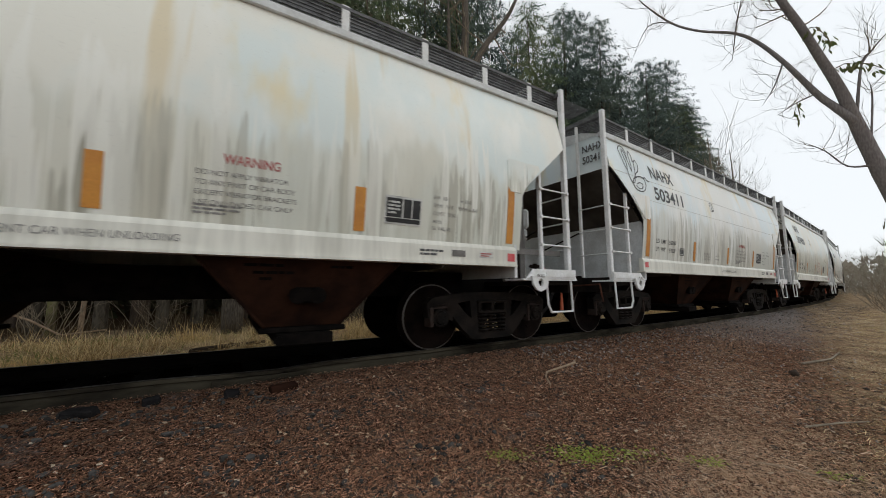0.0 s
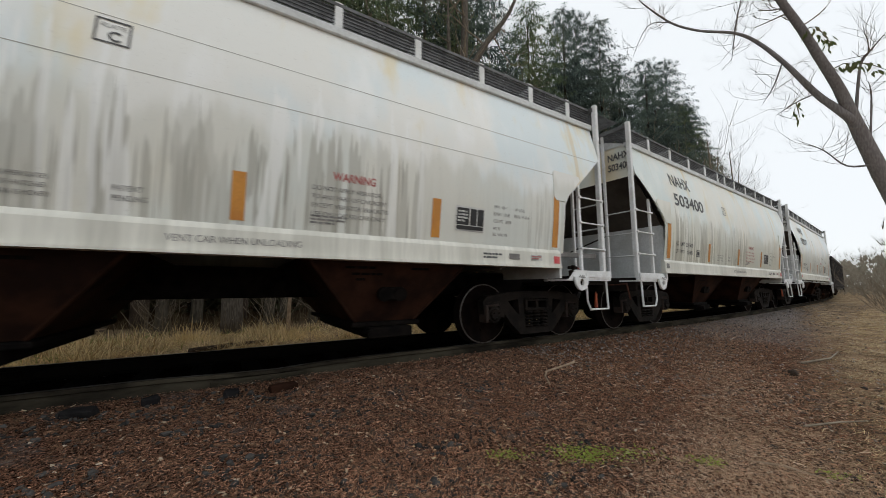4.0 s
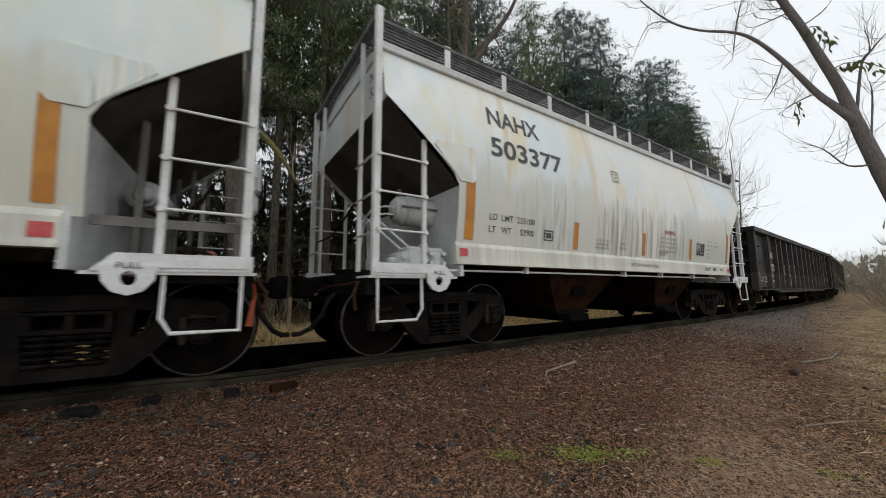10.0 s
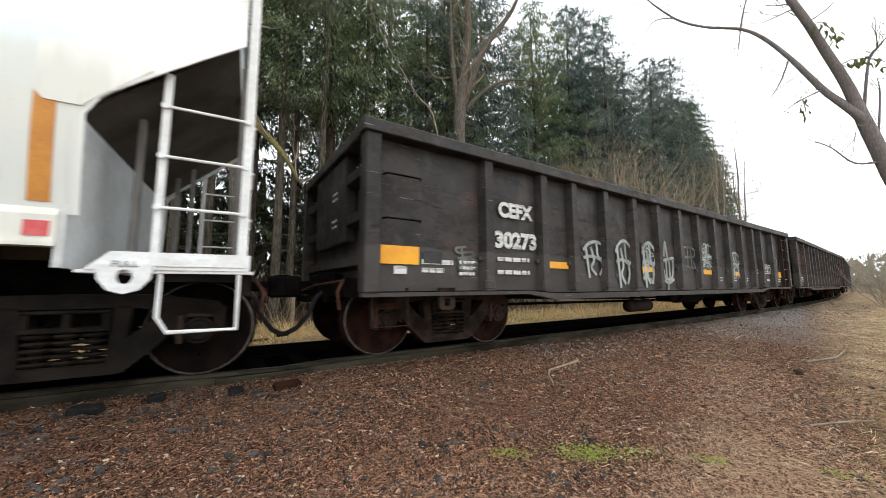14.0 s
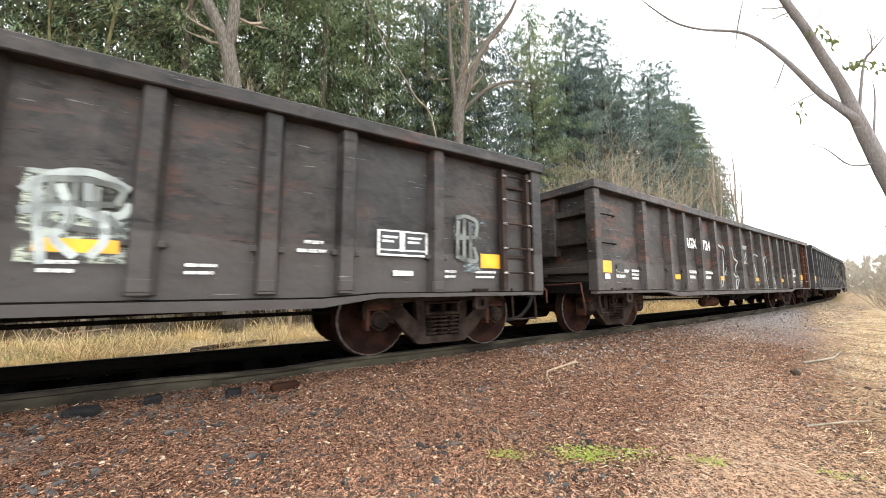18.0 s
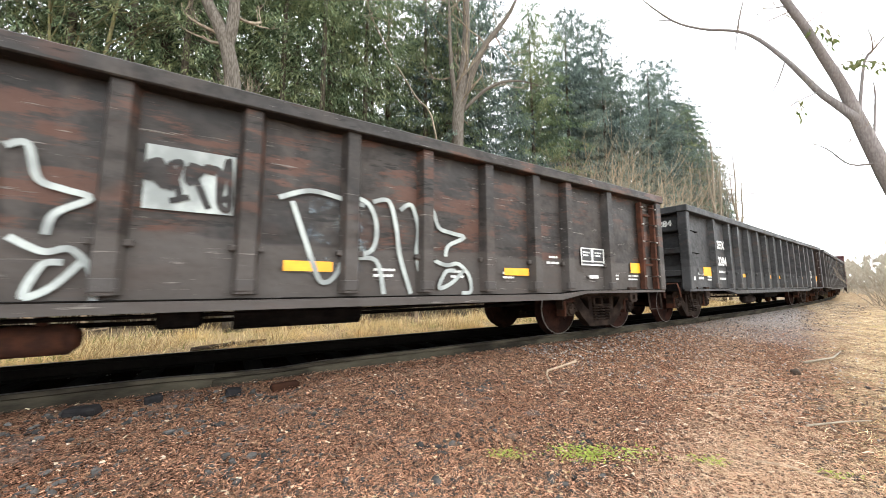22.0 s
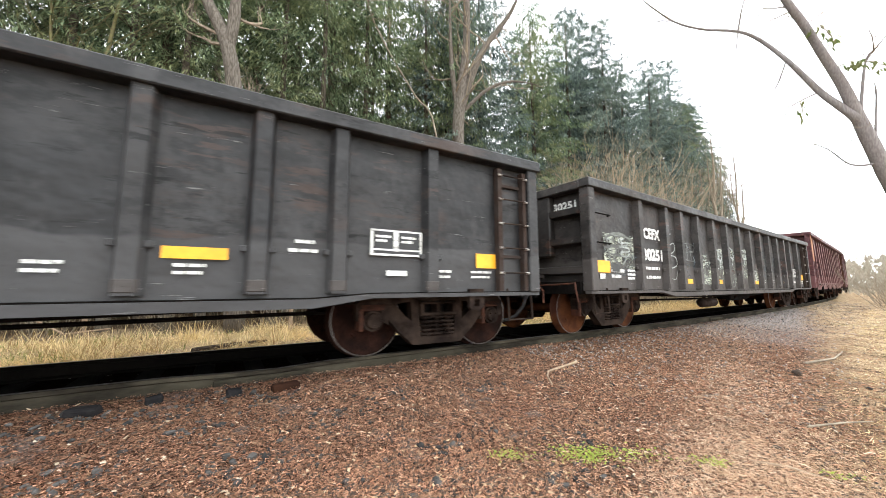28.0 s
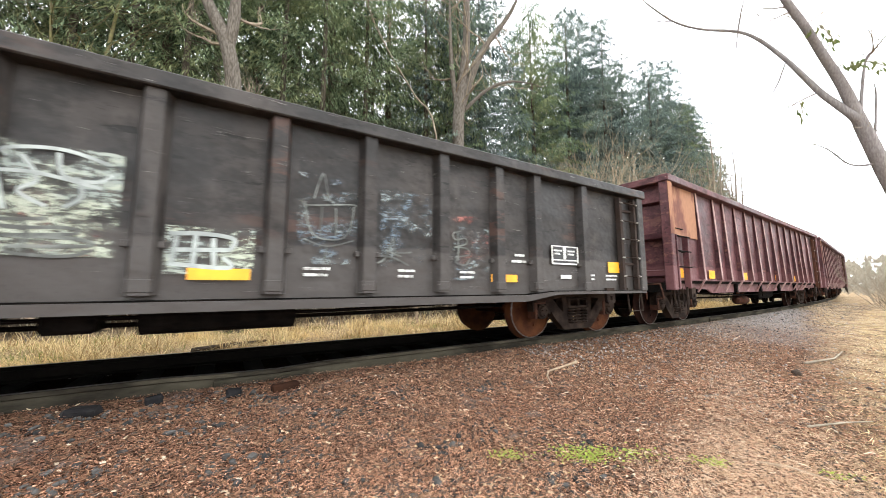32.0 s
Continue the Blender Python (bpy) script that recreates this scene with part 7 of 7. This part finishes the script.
def stick(name, pts, r, mat, label, cat="stick"):
    bm = B()
    o = Vector((pts[0][0], pts[0][1], 0))
    q = [Vector((x, y, ground_z(x, y) + h)) - o for x, y, h in pts]
    tube(bm, q, [r * (1 - 0.5 * i / max(1, len(q) - 1)) for i in range(len(q))], 6)
    ob = part(name, bm, mat, None, "", True)
    ob.location = o
    return tagged(ob, label, cat)


SLAB_DARK = simple("tarred_wood", (0.012, 0.0115, 0.012), (0.026, 0.024, 0.024), 6.0, 0.9)
PALE_WOOD = simple("weathered_wood", (0.36, 0.27, 0.19), (0.24, 0.17, 0.12), 12.0, 0.9, 0.0, 0.4)
stick("fallen_stick", [(4.20, 3.28, 0.03), (3.95, 3.20, 0.035), (3.45, 3.12, 0.02), (3.32, 3.02, 0.015), (3.15, 2.80, 0.01)], 0.020, PALE_WOOD, "crooked pale fallen stick on the litter")
stick("fallen_branch", [(4.10, 0.97, 0.03), (4.45, 0.83, 0.04), (4.75, 0.72, 0.03)], 0.010, TWIG, "grey fallen branch in the path grass")
stick("fallen_stick", [(7.4, 1.70, 0.02), (8.2, 1.55, 0.03), (9.0, 1.6, 0.02)], 0.02, TWIG, "thin brown fallen stick beside the path")
stick("fallen_stick", [(3.0, 1.0, 0.01), (3.1, 0.85, 0.02), (3.15, 0.6, 0.01)], 0.012, PALE_WOOD, "short pale stick in the grass")
for x, y, ln, a, lab in ((-0.96, 3.95, 0.22, -14, "dark broken slab of tie beside the rail"), (-0.53, 4.02, 0.12, 12, "dark broken slab of tie beside the rail"), (0.07, 3.94, 0.12, 5, "dark broken slab of tie beside the rail"), (0.52, 3.90, 0.26, 5, "rust-red flake of steel beside the rail")):
    bm = B()
    box(bm, -ln / 2, ln / 2, -0.05, 0.05, -0.02, 0.055, 0.015)
    for v in bm.verts:
        v.co += Vector((random.uniform(-1, 1), random.uniform(-1, 1), random.uniform(-0.5, 1))) * 0.012
    sl = part("slab", bm, SLAB_DARK if "dark" in lab else BAY_PAINT)
    sl.matrix_basis = pose(x, y, ground_z(x, y), 0, 0, a)
    tagged(sl, lab, "debris")
bm = B()
bmesh.ops.create_icosphere(bm, subdivisions=2, radius=0.05)
for v in bm.verts:
    v.co *= 1 + 0.3 * noise.noise(v.co * 30)
cl = part("clod", bm, BARK_DARK)
cl.location = (6.47, 1.58, ground_z(6.47, 1.58) + 0.03)
tagged(cl, "dark clod of earth on the gravel", "debris")
# mossy log and fence posts in the grass beyond the rails
stick("mossy_log", [(-0.55, 7.85, 0.05), (0.05, 8.15, 0.07), (0.7, 8.5, 0.06)], 0.06, BARK_DARK, "rotting dark log lying in dead grass", "log")
stick("fallen_branch", [(-4.6, 11.6, 0.9), (-3.6, 11.0, 0.55), (-3.0, 10.6, 0.25), (-2.2, 10.2, 0.35)], 0.03, PALE_WOOD, "pale bent fallen branch in dead grass")
for x, y in ((-3.05, 11.9), (1.45, 10.6), (5.3, 10.4)):
    bm = B()
    rod(bm, (0, 0, -0.3), (0.02, 0, 0.95), 0.06, 8, 0.05)
    p = part("fence_post", bm, PALE_WOOD)
    p.location = (x, y, ground_z(x, y))
    tagged(p, "short weathered wooden post in the grass", "post", "fence posts")
# ---------------- the train ----------------
first = hopper()
hoppers = [first] + [copy_thing(first, Matrix.Identity(4)) for _ in range(3)]
for wagon in hoppers[:3]:
    brake_gear(wagon, wagon is not hoppers[0])
brake_gear_leading(hoppers[3])
lap_seam(hoppers[1])
for wagon in (hoppers[0], hoppers[2]):
    for p in wagon.children:
        if p.type == "MESH" and p.data.materials[0] is HOPPER:
            p.data = p.data.copy()
            p.data.materials[0] = HOPPER_WARM
hopper_marks(hoppers[0], "", "", "")
hopper_marks(hoppers[1], "503411", "232800", "53200", scribble=True, wide=1.34)
hopper_marks(hoppers[2], "503400", "232600", "53400", ink=LETTER_RED, wide=1.61)
hopper_marks(hoppers[3], "503377", "233100", "52900")
bm = B()
tube(bm, [(-5.3, -1.50, 1.07), (-2.0, -1.51, 1.075), (0.6, -1.51, 1.07), (3.5, -1.50, 1.08), (3.75, -1.46, 1.05)], 0.015, 7)
for x in (-3.2, -0.6, 0.8, 2.3):
    box(bm, x - 0.03, x + 0.03, -1.54, -1.46, 1.05, 1.16)
part("train_pipe", bm, GREY_TRIM, hoppers[3], "long pale brake pipe under the sill")
dark = gondola(GOND_DARK, "battered dark grey gondola wagon with white lettering and graffiti", "gondola wagons of the train")
darks = [dark] + [copy_thing(dark, Matrix.Identity(4)) for _ in range(3)]
for wagon in (darks[0], darks[2], darks[3]):
    for p in wagon.children:
        if p.data.materials[0] is RUST:
            p.data = p.data.copy()
            p.data.materials[0] = RUST_DARK
for wagon, coat in ((darks[1], GOND_SCUFFED), (darks[2], GOND_GREY)):
    for p in wagon.children:
        if p.data.materials[0] is GOND_DARK:
            p.data = p.data.copy()
            p.data.materials[0] = coat
red = gondola(GOND_RED, "rust-red high-sided gondola wagon with yellow reflectors", "red gondola wagons of the train", 3.28, True)
reds = [red] + [copy_thing(red, Matrix.Identity(4)) for _ in range(2)]
gondola_marks(darks[0], "CEFX", "30273", (-4.55, -1.80, 1.03, 2.92), low=1.13)
tags(darks[0], [("wings", -3.91, 0.98, 0.70, 0.64, 0.055, SPRAY_WHITE), ("wings", -2.95, 0.80, 0.58, 0.90, 0.06, SPRAY_WHITE), ("wings", -2.02, 0.80, 0.54, 0.92, 0.07, SPRAY_WHITE),
                ("vase", -1.24, 0.72, 0.52, 1.08, 0.065, SPRAY_WHITE), ("cage", -0.27, 1.20, 0.66, 0.55, 0.05, SPRAY_FADED), ("star", 0.74, 1.28, 0.60, 0.60, 0.05, SPRAY_WHITE),
                ("wings", 2.60, 1.02, 0.62, 0.74, 0.06, SPRAY_WHITE), ("cage", 2.68, 1.25, 0.48, 0.45, 0.05, SPRAY_FADED), ("cage", 6.30, 1.12, 0.36, 0.66, 0.05, SPRAY_FADED), ("curl", -6.55, 1.05, 0.40, 0.32, 0.03, SPRAY_FADED)])
gondola_marks(darks[1], "", "", (-4.61, -1.97, 1.02, 3.84), first=-7.38, low=1.02)
flat = lambda z: 1.478
letters(darks[1], "SRGX", -4.12, 1.78, 0.22, LETTER_WHITE, flat, width=0.78, label="scratched white reporting letters", bold=0.07)
letters(darks[1], "2724", -3.18, 1.78, 0.22, LETTER_WHITE, flat, width=0.66, label="white wagon number", bold=0.07)
bars(darks[1], -4.0, 1.02, 0.5, 0.24, 2, LETTER_WHITE, flat)
bars(darks[1], -3.0, 1.02, 0.5, 0.24, 2, LETTER_WHITE, flat)
patch(darks[1], -0.30, 0.34, 1.52, 2.08, SPRAY_WHITE, "worn_panel", flat, "scratched pale paint panel")
scrawl(darks[1], -0.28, 1.54, 0.58, 0.5, 77, GOND_DARK, 0.05, lambda z: 1.486, 4)
loops(darks[1], -2.26, 0.72, 1.80, 1.27)
loops(darks[1], 0.72, 0.78, 2.40, 1.10)
gondola_marks(darks[2], "CEFX", "30284", (-3.78, -1.03, 0.45, 3.73), first=-6.44, low=1.11)
gondola_marks(darks[3], "CEFX", "30251", (-3.85, -2.01, 1.0, 4.32), low=0.93)
tags(darks[3], [("wings", -7.20, 1.20, 0.95, 0.64, 0.043, SPRAY_FADED), ("cage", -7.05, 1.36, 0.80, 0.44, 0.031, SPRAY_FADED), ("curl", -6.75, 1.42, 0.42, 0.34, 0.031, SPRAY_WHITE), ("curl", -4.84, 1.02, 0.50, 1.02, 0.019, SPRAY_WHITE),
                ("cage", -4.08, 1.40, 0.68, 0.46, 0.022, SPRAY_FADED), ("star", -3.16, 0.84, 0.62, 0.50, 0.025, SPRAY_FADED), ("wings", -2.25, 1.25, 0.58, 0.56, 0.034, SPRAY_WHITE), ("cage", -2.22, 0.95, 0.52, 0.80, 0.025, SPRAY_FADED),
                ("wings", -1.40, 1.35, 0.66, 0.56, 0.028, SPRAY_WHITE), ("curl", -1.30, 0.86, 0.55, 0.95, 0.031, SPRAY_FADED), ("vase", -1.42, 0.84, 0.66, 1.0, 0.019, SPRAY_FADED),
                ("wings", -0.48, 1.42, 0.74, 0.50, 0.028, SPRAY_WHITE), ("curl", -0.40, 1.10, 0.60, 0.28, 0.025, SPRAY_FADED), ("cage", 0.60, 1.00, 0.52, 0.34, 0.037, SPRAY_WHITE),
                ("vase", 1.66, 1.12, 0.56, 0.95, 0.015, SPRAY_FADED), ("star", 2.42, 1.10, 0.48, 0.34, 0.019, SPRAY_FADED), ("curl", 3.45, 1.15, 0.30, 0.45, 0.019, SPRAY_FADED)])
for wagon, spots in ((darks[3], ((-7.20, 1.20, 1.0, 0.62, WASH_PALE), (-6.9, 1.05, 0.8, 0.5, WASH_BLUE), (-4.05, 1.0, 0.7, 0.9, WASH_BLUE), (-3.16, 0.9, 0.66, 0.8, WASH_PALE),
                                 (-2.25, 1.05, 0.62, 0.8, WASH_PALE), (-1.42, 0.95, 0.70, 1.0, WASH_PALE), (-1.35, 1.0, 0.6, 0.7, WASH_RED), (-0.48, 1.1, 0.78, 0.85, WASH_PALE), (0.60, 0.98, 0.66, 0.42, WASH_PALE),
                                 (-0.40, 1.1, 0.6, 0.5, WASH_RED), (1.62, 1.1, 0.64, 0.95, WASH_BLUE), (2.5, 1.1, 0.66, 0.9, WASH_BLUE), (3.45, 1.0, 0.6, 0.8, WASH_RED), (3.45, 0.95, 0.6, 0.7, WASH_BLUE))),
                     (darks[0], ((-2.95, 0.95, 0.7, 0.8, WASH_BLUE), (-2.02, 0.95, 0.6, 0.8, WASH_PALE), (-0.27, 1.1, 0.68, 0.7, WASH_BLUE), (0.70, 1.2, 0.66, 0.7, WASH_PALE), (2.6, 1.05, 0.6, 0.7, WASH_PALE), (6.28, 1.05, 0.5, 0.8, WASH_BLUE))),
                     (darks[1], ((-1.9, 1.0, 0.5, 0.9, WASH_BLUE), (1.0, 1.0, 0.7, 0.8, WASH_BLUE)))):
    for x, z, w, h, coat in spots:
        patch(wagon, x, x + w, z, z + h, coat, "graffiti", flat, "thin worn wash of spray paint", 0.003)
for c in reds:
    for x in (-7.2, -5.35, -2.8, 0.6, 3.3):
        patch(c, x - 0.19, x + 0.19, 1.06, 1.26, YELLOW, "reflector", flat, "bright yellow reflector strip")
    patch(c, -7.56, -6.10, 1.98, 3.12, RUST_TAN, "patched_panel", lambda z: 1.484, "faded tan repainted panel")
    bm = B()
    box(bm, -7.75, -7.55, -1.592, -1.588, 1.98, 3.12)
    part("patched_post", bm, RUST_TAN, c, "faded tan corner post")
    for x in (-7.50, -6.95):
        bm = B()
        box(bm, x - 0.03, x + 0.03, -1.60, -1.48, 0.82, 1.98, 0.006)
        part("ladder_stile", bm, GOND_RED, c, "rust-red ladder stile")
    for z in (1.28, 1.62, 1.94):
        bm = B()
        rod(bm, (-7.53, -1.62, z), (-6.92, -1.62, z), 0.014, 7)
        part("rung", bm, STEEL_DARK, c)
    for x in (-7.55, -6.98):
        bm = B()
        tube(bm, [(x, -1.52, 0.85), (x + (0.10 if x < -7.2 else -0.10), -1.54, 0.30)], 0.022, 6)
        part("step_hanger", bm, CAST, c, "slanting step hanger")

for p in darks[3].children:
    if p.name.startswith("wheelset"):
        p.data = p.data.copy()
        p.data.materials[0] = WHEEL_RED
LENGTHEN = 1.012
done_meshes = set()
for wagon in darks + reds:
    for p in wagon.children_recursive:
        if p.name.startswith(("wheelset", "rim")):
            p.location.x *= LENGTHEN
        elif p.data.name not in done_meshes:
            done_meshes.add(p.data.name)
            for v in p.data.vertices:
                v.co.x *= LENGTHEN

CENTRES = [(-48.615, hoppers[0], HOP_B), (-36.433, hoppers[1], HOP_B), (-24.311, hoppers[2], HOP_B), (-12.093, hoppers[3], HOP_B),
           (2.281, darks[0], GON_B), (19.161, darks[1], GON_B), (35.895, darks[2], GON_B), (52.693, darks[3], GON_B),
           (69.363, reds[0], GON_B), (86.1, reds[1], GON_B), (102.8, reds[2], GON_B)]
# the train gathers speed: metres a second, every four seconds
SPEEDS = [2.7732, 2.8411, 2.9386, 3.0624, 3.2252, 3.3321, 3.3824, 3.4485, 3.4853]


def gone(t):
    """How far the train has run at t."""
    k = min(int(t // 4), 7)
    far = sum(2 * (SPEEDS[i] + SPEEDS[i + 1]) for i in range(k))
    d = t - 4 * k
    return far + SPEEDS[k] * d + (SPEEDS[k + 1] - SPEEDS[k]) * d * d / 8


def shift(t):
    return 0.2746 + gone(16.0) - gone(t)


def car_pose(centre, half, t):
    s = centre + shift(t)
    a, b = track(s - half), track(s + half)
    return pose((a[0] + b[0]) / 2, (a[1] + b[1]) / 2, 0, 0, 0, math.degrees(math.atan2(b[1] - a[1], b[0] - a[0])))


def motions():
    for centre, car, half in CENTRES:
        walk(car, [(0.5 * i, car_pose(centre, half, 0.5 * i)) for i in range(65)])
        for wheel in car.children:
            if wheel.name.startswith("wheelset"):
                x = wheel.location.x
                walk(wheel, [(i / 6, Matrix.Translation((x, 0, 0.457)) @ Matrix.Rotation(shift(i / 6) / 0.457, 4, "Y")) for i in range(193)])


motions()
